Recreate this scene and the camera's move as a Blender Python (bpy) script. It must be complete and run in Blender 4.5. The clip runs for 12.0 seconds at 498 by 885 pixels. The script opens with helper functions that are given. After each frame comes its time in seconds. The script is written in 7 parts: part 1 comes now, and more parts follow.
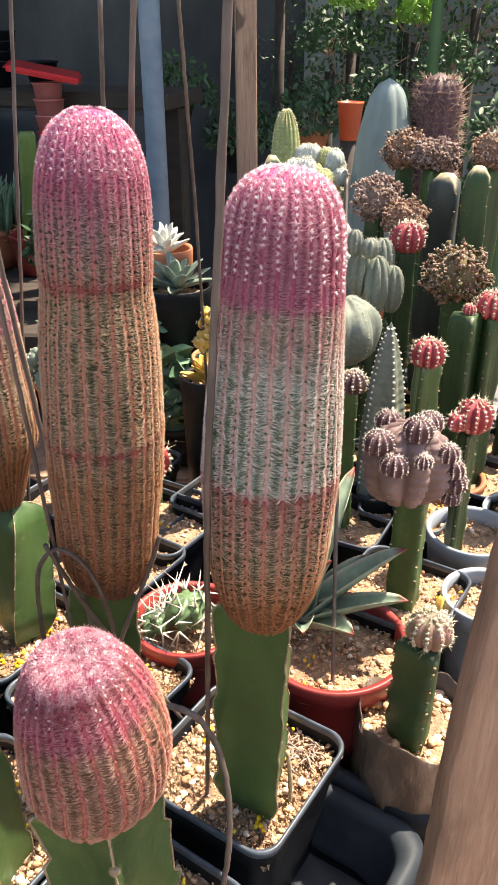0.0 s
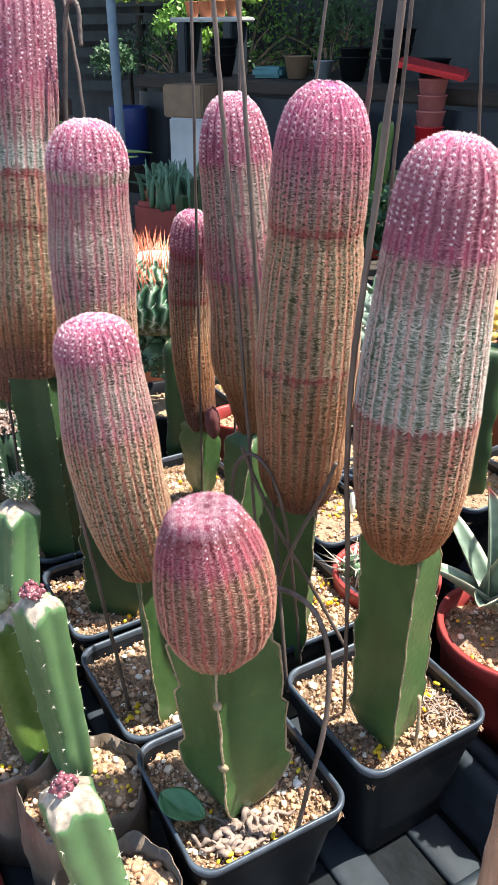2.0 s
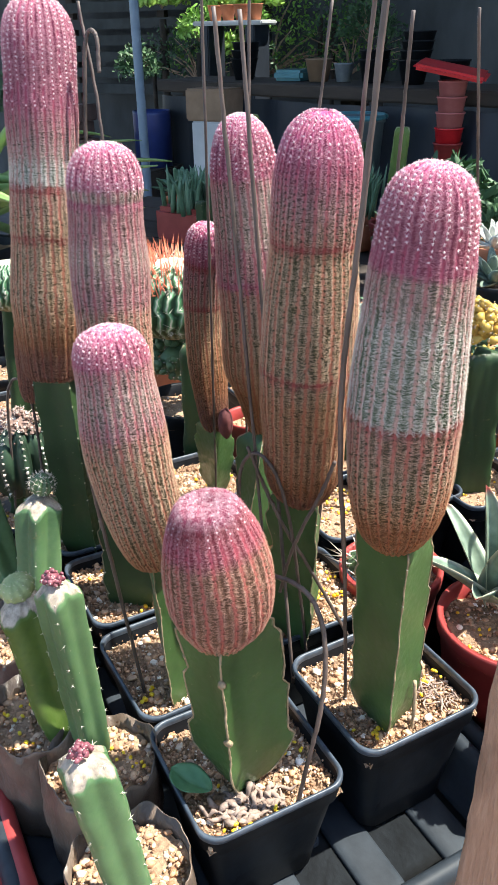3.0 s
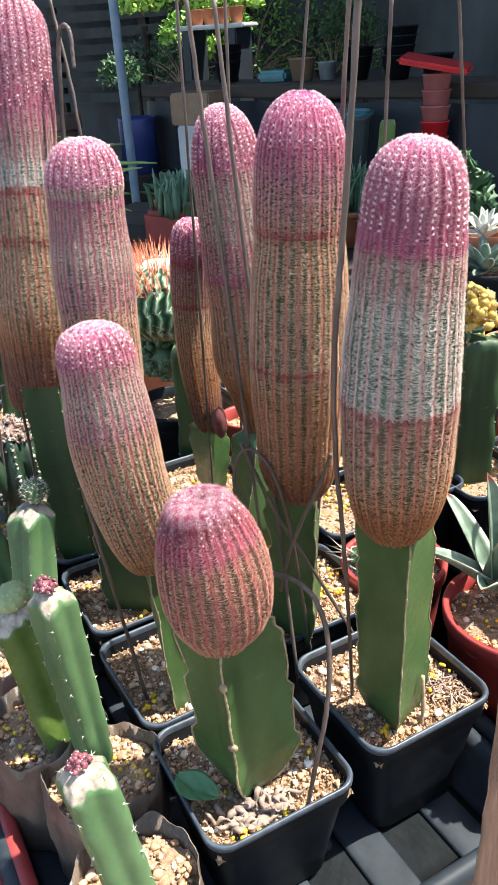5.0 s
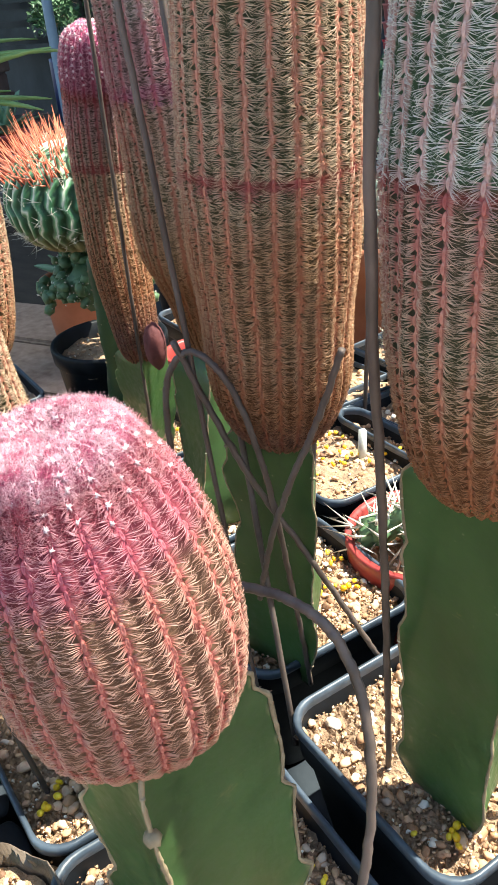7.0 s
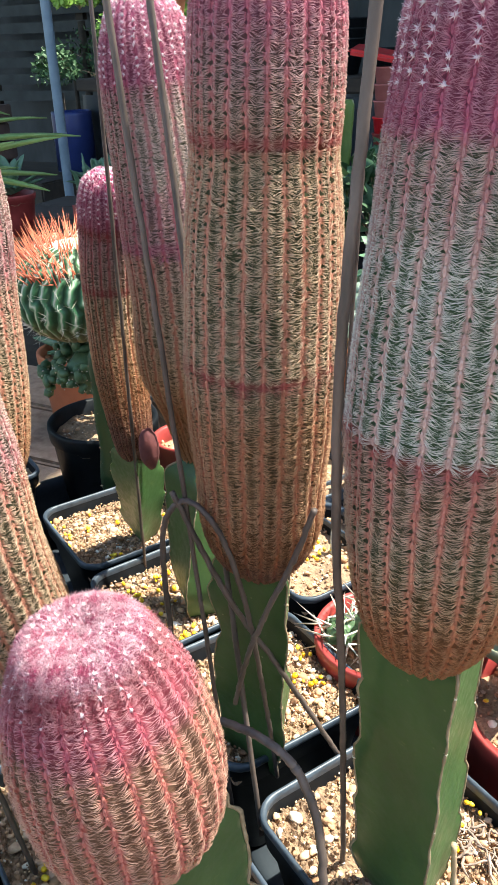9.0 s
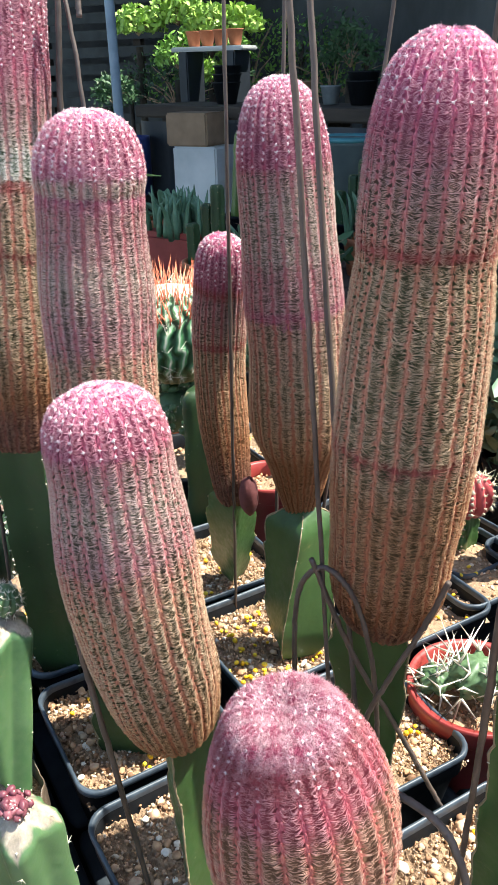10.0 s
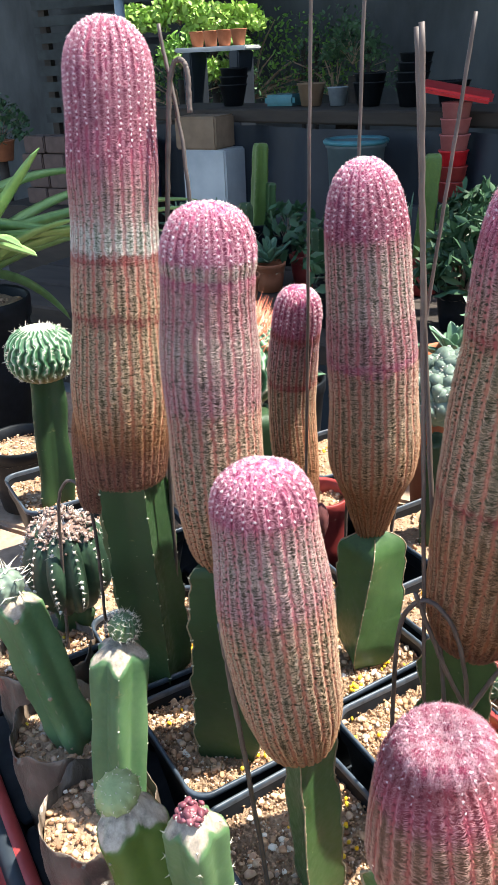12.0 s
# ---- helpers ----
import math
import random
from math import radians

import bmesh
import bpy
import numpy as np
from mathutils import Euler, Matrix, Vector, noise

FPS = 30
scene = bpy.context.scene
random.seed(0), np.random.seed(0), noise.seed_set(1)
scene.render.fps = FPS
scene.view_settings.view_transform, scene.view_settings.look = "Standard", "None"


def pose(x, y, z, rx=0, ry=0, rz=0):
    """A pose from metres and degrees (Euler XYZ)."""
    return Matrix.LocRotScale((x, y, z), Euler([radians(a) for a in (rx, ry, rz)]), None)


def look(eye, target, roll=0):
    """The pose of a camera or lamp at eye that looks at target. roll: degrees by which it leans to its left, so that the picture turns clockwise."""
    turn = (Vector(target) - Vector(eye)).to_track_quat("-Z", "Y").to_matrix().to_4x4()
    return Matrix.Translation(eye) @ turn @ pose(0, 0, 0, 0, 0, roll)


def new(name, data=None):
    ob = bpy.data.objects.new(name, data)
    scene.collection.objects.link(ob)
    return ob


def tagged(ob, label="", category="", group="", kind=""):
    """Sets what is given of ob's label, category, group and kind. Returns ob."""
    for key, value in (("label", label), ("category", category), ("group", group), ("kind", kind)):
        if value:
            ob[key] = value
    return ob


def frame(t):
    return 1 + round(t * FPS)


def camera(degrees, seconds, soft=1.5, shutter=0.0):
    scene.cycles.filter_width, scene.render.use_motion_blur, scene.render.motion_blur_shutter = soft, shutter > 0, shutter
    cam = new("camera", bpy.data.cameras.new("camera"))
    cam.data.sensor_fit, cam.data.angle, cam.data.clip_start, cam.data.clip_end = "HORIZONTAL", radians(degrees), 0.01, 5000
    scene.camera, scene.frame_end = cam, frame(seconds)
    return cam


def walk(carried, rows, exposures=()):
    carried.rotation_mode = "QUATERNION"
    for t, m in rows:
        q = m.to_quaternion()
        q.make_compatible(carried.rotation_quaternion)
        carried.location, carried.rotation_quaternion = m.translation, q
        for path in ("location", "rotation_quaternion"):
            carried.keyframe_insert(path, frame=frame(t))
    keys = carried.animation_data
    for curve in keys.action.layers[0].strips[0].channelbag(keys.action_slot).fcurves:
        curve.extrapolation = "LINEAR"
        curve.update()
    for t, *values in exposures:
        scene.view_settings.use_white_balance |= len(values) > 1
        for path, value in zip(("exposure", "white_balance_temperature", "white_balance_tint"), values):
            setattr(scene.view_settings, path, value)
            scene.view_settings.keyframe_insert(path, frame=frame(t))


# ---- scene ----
cam = camera(35.1, 12.0)
PATH = [
    (0, (0.011, 0.01, 0.471), (-0.059, 1.781, -0.455), -0.2),
    (0.5, (0.042, 0.021, 0.451), (-0.332, 1.747, -0.487), 0.4),
    (1, (0.054, 0.031, 0.444), (-0.551, 1.69, -0.496), 0.5),
    (1.5, (0.074, 0.003, 0.453), (-0.692, 1.6, -0.476), 0.3),
    (2, (0.098, -0.03, 0.465), (-0.764, 1.52, -0.458), -0.2),
    (2.5, (0.114, -0.045, 0.475), (-0.799, 1.477, -0.446), -0.8),
    (3, (0.122, -0.049, 0.48), (-0.794, 1.47, -0.444), -1.1),
    (3.2, (0.123, -0.051, 0.481), (-0.778, 1.478, -0.442), -1.0),
    (5, (0.121, -0.04, 0.47), (-0.797, 1.483, -0.445), -3.5),
    (5.5, (0.101, 0.011, 0.411), (-0.839, 1.514, -0.515), -4.8),
    (6, (0.061, 0.068, 0.362), (-0.872, 1.562, -0.586), -5.7),
    (6.5, (0.023, 0.099, 0.332), (-0.875, 1.595, -0.646), -5.9),
    (7, (0.034, 0.116, 0.35), (-0.798, 1.645, -0.634), -5.4),
    (7.2, (0.04, 0.124, 0.36), (-0.761, 1.67, -0.625), -5.2),
    (8.8, (0.049, 0.102, 0.396), (-0.728, 1.698, -0.525), -2.6),
    (9, (0.044, 0.097, 0.405), (-0.757, 1.695, -0.493), -1.9),
    (9.5, (0.02, 0.088, 0.425), (-0.827, 1.675, -0.449), -1.3),
    (10, (0.012, 0.07, 0.435), (-0.875, 1.644, -0.423), -1.4),
    (10.5, (0.006, 0.053, 0.454), (-0.884, 1.627, -0.402), -1.5),
    (11, (-0.009, 0.042, 0.463), (-0.906, 1.608, -0.401), -1.8),
    (11.5, (-0.012, 0.028, 0.478), (-0.902, 1.592, -0.396), -2.2),
    (12, (-0.017, 0.019, 0.483), (-0.899, 1.584, -0.397), -2.5),
]
walk(cam, [(t, look(eye, target, roll)) for t, eye, target, roll in PATH], [(0, 1.64, 7700, 13), (1, 1.6, 6800, 8), (3, 1.55, 6450, 7), (6, 1.63, 6600, 5), (7, 1.74, 6550, 1), (9, 1.66, 6550, 1), (10.5, 1.5, 6450, 4), (12, 1.63, 6480, 6)])

# ---- light ----
world = bpy.data.worlds.new("sky")
scene.world = world
world.use_nodes = True
wn = world.node_tree.nodes
sky = wn.new("ShaderNodeTexSky")
sky.sky_type = "NISHITA"
sky.sun_disc = False
SUN_FROM = Vector((0.42, 0.3, 1.0)).normalized()
sky.sun_elevation = math.asin(SUN_FROM.z)
sky.sun_rotation = math.atan2(SUN_FROM.x, SUN_FROM.y)
world.node_tree.links.new(sky.outputs[0], wn["Background"].inputs[0])
wn["Background"].inputs[1].default_value = 0.115
sun = new("sun", bpy.data.lights.new("sun", "SUN"))
sun.data.energy = 4.5
sun.data.angle = radians(0.6)
sun.data.color = (1.0, 0.95, 0.86)
sun.matrix_basis = look(SUN_FROM * 5, (0, 0, 0))


# ---- materials ----
def mat(name, rough=0.6, metal=0.0, spec=0.5):
    m = bpy.data.materials.new(name)
    m.use_nodes = True
    b = m.node_tree.nodes["Principled BSDF"]
    b.inputs["Roughness"].default_value = rough
    b.inputs["Metallic"].default_value = metal
    b.inputs["Specular IOR Level"].default_value = spec
    return m, m.node_tree, b


def node(nt, kind, **sets):
    n = nt.nodes.new(kind)
    for k, v in sets.items():
        n.inputs[k.replace("_", " ")].default_value = v
    return n


def ramp(nt, fac, stops, smooth=False):
    n = nt.nodes.new("ShaderNodeValToRGB")
    if smooth:
        n.color_ramp.interpolation = "EASE"
    els = n.color_ramp.elements
    els[1].position, els[1].color = stops[-1][0], (*stops[-1][1], 1)
    els[0].position, els[0].color = stops[0][0], (*stops[0][1], 1)
    for p, c in stops[1:-1]:
        els.new(p).color = (*c, 1)
    nt.links.new(fac, n.inputs[0])
    return n.outputs[0]


def coords(nt, scale=(1, 1, 1)):
    c = nt.nodes.new("ShaderNodeTexCoord")
    mp = nt.nodes.new("ShaderNodeMapping")
    mp.inputs["Scale"].default_value = scale
    nt.links.new(c.outputs["Object"], mp.inputs[0])
    return mp.outputs[0]


def noise_fac(nt, scale, detail=4, stretch=(1, 1, 1), rough=0.55):
    n = node(nt, "ShaderNodeTexNoise", Scale=scale, Detail=detail, Roughness=rough)
    nt.links.new(coords(nt, stretch), n.inputs["Vector"])
    return n.outputs["Fac"]


def mix(nt, fac, a, b, mode="MIX"):
    n = nt.nodes.new("ShaderNodeMix")
    n.data_type, n.blend_type = "RGBA", mode
    for sock, v in ((0, fac), (6, a), (7, b)):
        if isinstance(v, (int, float)):
            n.inputs[sock].default_value = v
        elif isinstance(v, tuple):
            n.inputs[sock].default_value = (*v, 1)
        else:
            nt.links.new(v, n.inputs[sock])
    return n.outputs[2]


def bump(nt, b, fac, strength=0.3, dist=0.001):
    n = node(nt, "ShaderNodeBump", Strength=strength, Distance=dist)
    nt.links.new(fac, n.inputs["Height"])
    nt.links.new(n.outputs[0], b.inputs["Normal"])


def simple(name, dark, light, scale=60, rough=0.6, bumped=0.2, stretch=(1, 1, 1), spec=0.5, dist=0.001, lo=0.3, hi=0.7, metal=0.0, spread=0.0):
    """Two tones mixed by a coarse and a fine noise, with relief."""
    m, nt, b = mat(name, rough, metal, spec)
    f = noise_fac(nt, scale, 6, stretch)
    g = noise_fac(nt, scale * 0.17, 3, stretch)
    c = ramp(nt, f, [(lo, dark), (hi, light)])
    c = mix(nt, 0.5, c, ramp(nt, g, [(0.3, dark), (0.7, light)]))
    if spread:
        i = nt.nodes.new("ShaderNodeObjectInfo")
        c = mix(nt, spread, c, ramp(nt, i.outputs["Random"], [(0, dark), (1, light)]))
    nt.links.new(c, b.inputs["Base Color"])
    r = nt.nodes.new("ShaderNodeMapRange")
    r.inputs["To Min"].default_value, r.inputs["To Max"].default_value = rough - 0.12, min(1, rough + 0.12)
    nt.links.new(g, r.inputs[0])
    nt.links.new(r.outputs[0], b.inputs["Roughness"])
    if bumped:
        bump(nt, b, f, bumped, dist)
    return m


def attr(nt, name):
    n = nt.nodes.new("ShaderNodeAttribute")
    n.attribute_name = name
    return n.outputs["Fac"]


def islands(name, stops, rough=0.75, scale=300, bumped=0.5, dist=0.001):
    """Colours picked piece by piece, with fine grain."""
    m, nt, b = mat(name, rough)
    g = nt.nodes.new("ShaderNodeNewGeometry")
    c = ramp(nt, g.outputs["Random Per Island"], stops)
    f = noise_fac(nt, scale, 4)
    c = mix(nt, 0.35, c, ramp(nt, f, [(0.3, (0.12, 0.07, 0.04)), (0.7, (0.8, 0.68, 0.55))]), "OVERLAY")
    nt.links.new(c, b.inputs["Base Color"])
    bump(nt, b, f, bumped, dist)
    return m


def spine_material(name, stops, tips):
    """Spines coloured by their age along the stem; tips pale by the second ramp."""
    m, nt, b = mat(name, 0.6, 0, 0.15)
    base = ramp(nt, attr(nt, "along"), stops)
    pale = ramp(nt, attr(nt, "along"), tips)
    t = ramp(nt, attr(nt, "tip"), [(0.04, (0, 0, 0)), (0.36, (1, 1, 1))])
    c = mix(nt, t, base, pale)
    g = nt.nodes.new("ShaderNodeNewGeometry")
    v = ramp(nt, g.outputs["Random Per Island"], [(0, (0.72, 0.72, 0.72)), (1, (1.0, 1.0, 1.0))])
    c = mix(nt, 1.0, c, v, "MULTIPLY")
    nt.links.new(c, b.inputs["Base Color"])
    tr = nt.nodes.new("ShaderNodeBsdfTranslucent")
    nt.links.new(c, tr.inputs[0])
    mx = node(nt, "ShaderNodeMixShader", Fac=0.42)
    nt.links.new(b.outputs[0], mx.inputs[1])
    nt.links.new(tr.outputs[0], mx.inputs[2])
    nt.links.new(mx.outputs[0], nt.nodes["Material Output"].inputs[0])
    return m


def areole_material(name, stops, tips):
    """Oval felt pads: the colour of the spine roots, with a paler rim round a darker middle."""
    m, nt, b = mat(name, 0.85, 0, 0.08)
    base = ramp(nt, attr(nt, "along"), stops)
    base = mix(nt, 1.0, base, (0.86, 0.8, 0.78), "MULTIPLY")
    rim = mix(nt, 0.26, base, ramp(nt, attr(nt, "along"), tips))
    c = mix(nt, attr(nt, "ring"), base, rim)
    g = nt.nodes.new("ShaderNodeNewGeometry")
    c = mix(nt, 1.0, c, ramp(nt, g.outputs["Random Per Island"], [(0, (0.78, 0.74, 0.74)), (1, (1, 1, 1))]), "MULTIPLY")
    nt.links.new(c, b.inputs["Base Color"])
    return m


def flesh_material(name, groove, crest):
    """Ribbed flesh: green or brown between the ribs, covered by the felted roots of the spines along their crests."""
    m, nt, b = mat(name, 0.75, 0, 0.15)
    c = ramp(nt, attr(nt, "along"), groove)
    k = ramp(nt, attr(nt, "along"), crest)
    f = noise_fac(nt, 420, 4)
    w = mix(nt, 0.35, attr(nt, "crest"), f)
    c = mix(nt, ramp(nt, w, [(0.7, (0, 0, 0)), (0.79, (0.85, 0.85, 0.85))]), c, k)
    c = mix(nt, 0.3, c, ramp(nt, f, [(0.3, (0.2, 0.2, 0.2)), (0.7, (0.75, 0.75, 0.75))]), "OVERLAY")
    nt.links.new(c, b.inputs["Base Color"])
    bump(nt, b, f, 0.4, 0.0008)
    return m


def stem_material(name, low, high, rough=0.46, corky=(0.42, 0.34, 0.22)):
    """Waxy green stem: large soft mottling, faint scars, and a corky tone where the edge attribute says so."""
    m, nt, b = mat(name, rough, 0, 0.45)
    big = noise_fac(nt, 28, 3, (1, 1, 0.5))
    fine = noise_fac(nt, 260, 5)
    c = ramp(nt, big, [(0.3, low), (0.7, high)])
    c = mix(nt, 0.16, c, ramp(nt, fine, [(0.35, low), (0.75, (high[0] * 1.9, high[1] * 1.5, high[2] * 1.6))]))
    v = node(nt, "ShaderNodeTexVoronoi", Scale=210.0)
    nt.links.new(coords(nt), v.inputs["Vector"])
    spot = ramp(nt, v.outputs["Distance"], [(0.05, (1, 1, 1)), (0.13, (0, 0, 0))])
    sp = mix(nt, 1.0, spot, ramp(nt, noise_fac(nt, 70, 3), [(0.55, (0, 0, 0)), (0.7, (0.5, 0.5, 0.5))]), "MULTIPLY")
    c = mix(nt, sp, c, (0.5, 0.45, 0.33))
    scars = ramp(nt, noise_fac(nt, 45, 8, (1, 1, 2.2), 0.7), [(0.63, (0, 0, 0)), (0.7, (0.45, 0.45, 0.45))])
    c = mix(nt, scars, c, (0.22, 0.2, 0.08))
    e = ramp(nt, attr(nt, "edge"), [(0.35, (0, 0, 0)), (0.85, (1, 1, 1))])
    dry = ramp(nt, noise_fac(nt, 190, 7, (1, 1, 0.6), 0.7), [(0.32, tuple(x * 0.38 for x in corky)), (0.55, corky), (0.72, tuple(min(1, x * 1.3) for x in corky))])
    c = mix(nt, e, c, dry)
    nt.links.new(c, b.inputs["Base Color"])
    b.inputs["Subsurface Weight"].default_value = 0.15
    b.inputs["Subsurface Radius"].default_value = (0.004, 0.006, 0.002)
    b.inputs["Subsurface Scale"].default_value = 0.6
    rr = ramp(nt, fine, [(0.3, (rough - 0.08,) * 3), (0.7, (rough + 0.2,) * 3)])
    nt.links.new(rr, b.inputs["Roughness"])
    bump(nt, b, mix(nt, 0.5, big, fine), 0.25, 0.0012)
    return m


black_plastic = simple("black_plastic", (0.003, 0.0035, 0.0045), (0.013, 0.016, 0.021), 120, 0.52, 0.25, spec=0.2, dist=0.0008)
# lighter and bluer than the pot: dust plus the rim's highlight as colour
rim_plastic = simple("dusty_highlit_rim_plastic", (0.018, 0.025, 0.036), (0.085, 0.11, 0.145), 160, 0.42, 0.15, dist=0.0006)
red_plastic = simple("red_plastic", (0.22, 0.024, 0.024), (0.37, 0.055, 0.048), 60, 0.46, 0.08)
grey_plastic = simple("grey_blue_plastic", (0.17, 0.2, 0.24), (0.33, 0.37, 0.41), 60, 0.45, 0.08)
clay = simple("terracotta", (0.36, 0.12, 0.055), (0.55, 0.2, 0.1), 50, 0.75, 0.2)
bag_film = simple("grow_bag_film", (0.06, 0.043, 0.032), (0.25, 0.185, 0.14), 55, 0.36, 0.9, (1, 1, 0.45), dist=0.005)
soil = simple("potting_soil", (0.15, 0.09, 0.055), (0.52, 0.35, 0.22), 330, 0.95, 0.9, dist=0.003)
gravel_mat = islands("gravel_mix", [(0, (0.18, 0.1, 0.06)), (0.2, (0.4, 0.23, 0.13)), (0.5, (0.58, 0.38, 0.23)), (0.78, (0.68, 0.5, 0.35)), (0.86, (0.46, 0.36, 0.29)), (0.94, (0.76, 0.68, 0.58)), (1, (0.88, 0.85, 0.8))])
granule_mat = islands("yellow_granules", [(0, (0.85, 0.52, 0.01)), (1, (0.92, 0.72, 0.06))], 0.4, bumped=0.1)
wire_mat = simple("rusty_wire", (0.036, 0.026, 0.022), (0.155, 0.115, 0.1), 220, 0.55, 0.5, (1, 1, 0.35), dist=0.0008)
wood = simple("weathered_wood", (0.19, 0.115, 0.075), (0.52, 0.37, 0.27), 90, 0.8, 0.6, (1, 1, 0.09), dist=0.002)
stem_green = stem_material("stem_green", (0.024, 0.062, 0.016), (0.068, 0.135, 0.042), 0.4)
stem_pale = stem_material("stem_blue_green", (0.048, 0.115, 0.045), (0.12, 0.21, 0.095), corky=(0.4, 0.33, 0.26))
stem_lime = stem_material("stem_lime_green", (0.05, 0.095, 0.014), (0.115, 0.185, 0.036), corky=(0.42, 0.36, 0.29))
# darker stem green; on the rear grafts it stands in for their shade
stem_dark = stem_material("stem_dark_green", (0.012, 0.034, 0.011), (0.036, 0.08, 0.026), 0.5)
cork = simple("cork", (0.14, 0.1, 0.055), (0.4, 0.31, 0.2), 300, 0.85, 0.6)
pale_cork = simple("pale_thorn", (0.5, 0.46, 0.34), (0.78, 0.74, 0.62), 300, 0.8, 0.2)


# ---- building helpers ----
rng = np.random.default_rng(7)


def mesh_from(name, verts, faces, material, smooth=True, attrs=None):
    me = bpy.data.meshes.new(name)
    verts = np.asarray(verts, dtype=np.float32).reshape(-1, 3)
    if isinstance(faces, np.ndarray):
        k = faces.shape[1]
        me.vertices.add(len(verts))
        me.vertices.foreach_set("co", verts.ravel())
        me.loops.add(faces.size)
        me.loops.foreach_set("vertex_index", faces.astype(np.int32).ravel())
        me.polygons.add(len(faces))
        me.polygons.foreach_set("loop_start", np.arange(0, faces.size, k, dtype=np.int32))
        me.update(calc_edges=True)
    else:
        me.from_pydata([tuple(map(float, v)) for v in verts], [], faces)
    if smooth:
        me.polygons.foreach_set("use_smooth", np.ones(len(me.polygons), dtype=bool))
    for key, values in (attrs or {}).items():
        a = me.attributes.new(key, "FLOAT", "POINT")
        a.data.foreach_set("value", np.asarray(values, dtype=np.float32))
    me.materials.append(material)
    me.validate()
    return me


def piece(name, verts, faces, material, parent=None, label="", smooth=True, attrs=None, at=(0, 0, 0), kind=""):
    """One mesh object; vertices relative to its parent's origin, or to its own place when it has none."""
    ob = new(name, mesh_from(name, verts, faces, material, smooth, attrs))
    ob.location = at
    if parent is not None:
        ob.parent = parent
    return tagged(ob, label=label, kind=kind)


def part(name, bm, material, parent, label="", smooth=True):
    me = bpy.data.meshes.new(name)
    bm.to_mesh(me)
    bm.free()
    if smooth:
        me.polygons.foreach_set("use_smooth", np.ones(len(me.polygons), dtype=bool))
    me.materials.append(material)
    ob = new(name, me)
    ob.parent = parent
    return tagged(ob, label=label)


def thing(name, at, label, category, group="", turn=0.0):
    e = new(name)
    e.empty_display_size = 0.02
    e.matrix_basis = pose(*at, 0, 0, turn)
    return tagged(e, label, category, group)


def grid_faces(rows, cols, closed=True, caps=(False, False)):
    """Quads of a loft of rows rings with cols points each."""
    i, j = np.meshgrid(np.arange(rows - 1), np.arange(cols if closed else cols - 1), indexing="ij")
    i, j = i.ravel(), j.ravel()
    k = (j + 1) % cols
    f = np.stack([i * cols + j, i * cols + k, (i + 1) * cols + k, (i + 1) * cols + j], 1)
    out = f.tolist()
    if caps[0]:
        out.append(list(range(cols))[::-1])
    if caps[1]:
        out.append([(rows - 1) * cols + c for c in range(cols)])
    return out


def smooth_line(points, n):
    """Catmull-Rom through the points, n samples."""
    p = np.asarray(points, float)
    if len(p) == 2:
        return p[0] + (p[1] - p[0]) * np.linspace(0, 1, n)[:, None]
    q = np.vstack([2 * p[0] - p[1], p, 2 * p[-1] - p[-2]])
    t = np.linspace(0, len(p) - 1, n)
    i = np.minimum(t.astype(int), len(p) - 2)
    u = (t - i)[:, None]
    a, b, c, d = q[i], q[i + 1], q[i + 2], q[i + 3]
    return 0.5 * (2 * b + (c - a) * u + (2 * a - 5 * b + 4 * c - d) * u ** 2 + (3 * b - a - 3 * c + d) * u ** 3)


def frames_along(line):
    """Unit tangents and two normals, carried along without twist."""
    t = np.gradient(line, axis=0)
    t /= np.linalg.norm(t, axis=1)[:, None]
    u = np.cross(t[0], (0, 1, 0.01))
    if np.linalg.norm(u) < 0.1:
        u = np.cross(t[0], (1, 0, 0))
    us = []
    for k in range(len(line)):
        u = u - t[k] * (u @ t[k])
        u /= np.linalg.norm(u)
        us.append(u.copy())
    us = np.array(us)
    return t, us, np.cross(t, us)


def tube(line, radii, sides=8, wobble=0.0):
    line = np.asarray(line, float)
    t, u, v = frames_along(line)
    a = np.linspace(0, 2 * math.pi, sides, endpoint=False)
    r = np.broadcast_to(np.asarray(radii, float), (len(line),))[:, None] * (1 + wobble * rng.normal(size=(len(line), sides)))
    pts = line[:, None] + r[..., None] * (np.cos(a)[None, :, None] * u[:, None] + np.sin(a)[None, :, None] * v[:, None])
    return pts.reshape(-1, 3), grid_faces(len(line), sides, True, (True, True))


def merge(groups):
    """Joins (verts, faces) lists."""
    vs, fs, n = [], [], 0
    for v, f in groups:
        vs.append(np.asarray(v, float))
        fs += [[i + n for i in q] for q in f]
        n += len(v)
    return np.vstack(vs), fs


def ico(sub):
    bm = bmesh.new()
    bmesh.ops.create_icosphere(bm, subdivisions=sub, radius=1)
    v = np.array([x.co[:] for x in bm.verts])
    f = np.array([[q.index for q in x.verts] for x in bm.faces])
    bm.free()
    return v, f


ICO1, ICO2 = ico(1), ico(2)
OCTA = (np.array([(1, 0, 0), (-1, 0, 0), (0, 1, 0), (0, -1, 0), (0, 0, 1), (0, 0, -1)], float), np.array([[0, 2, 4], [2, 1, 4], [1, 3, 4], [3, 0, 4], [2, 0, 5], [1, 2, 5], [3, 1, 5], [0, 3, 5]]))


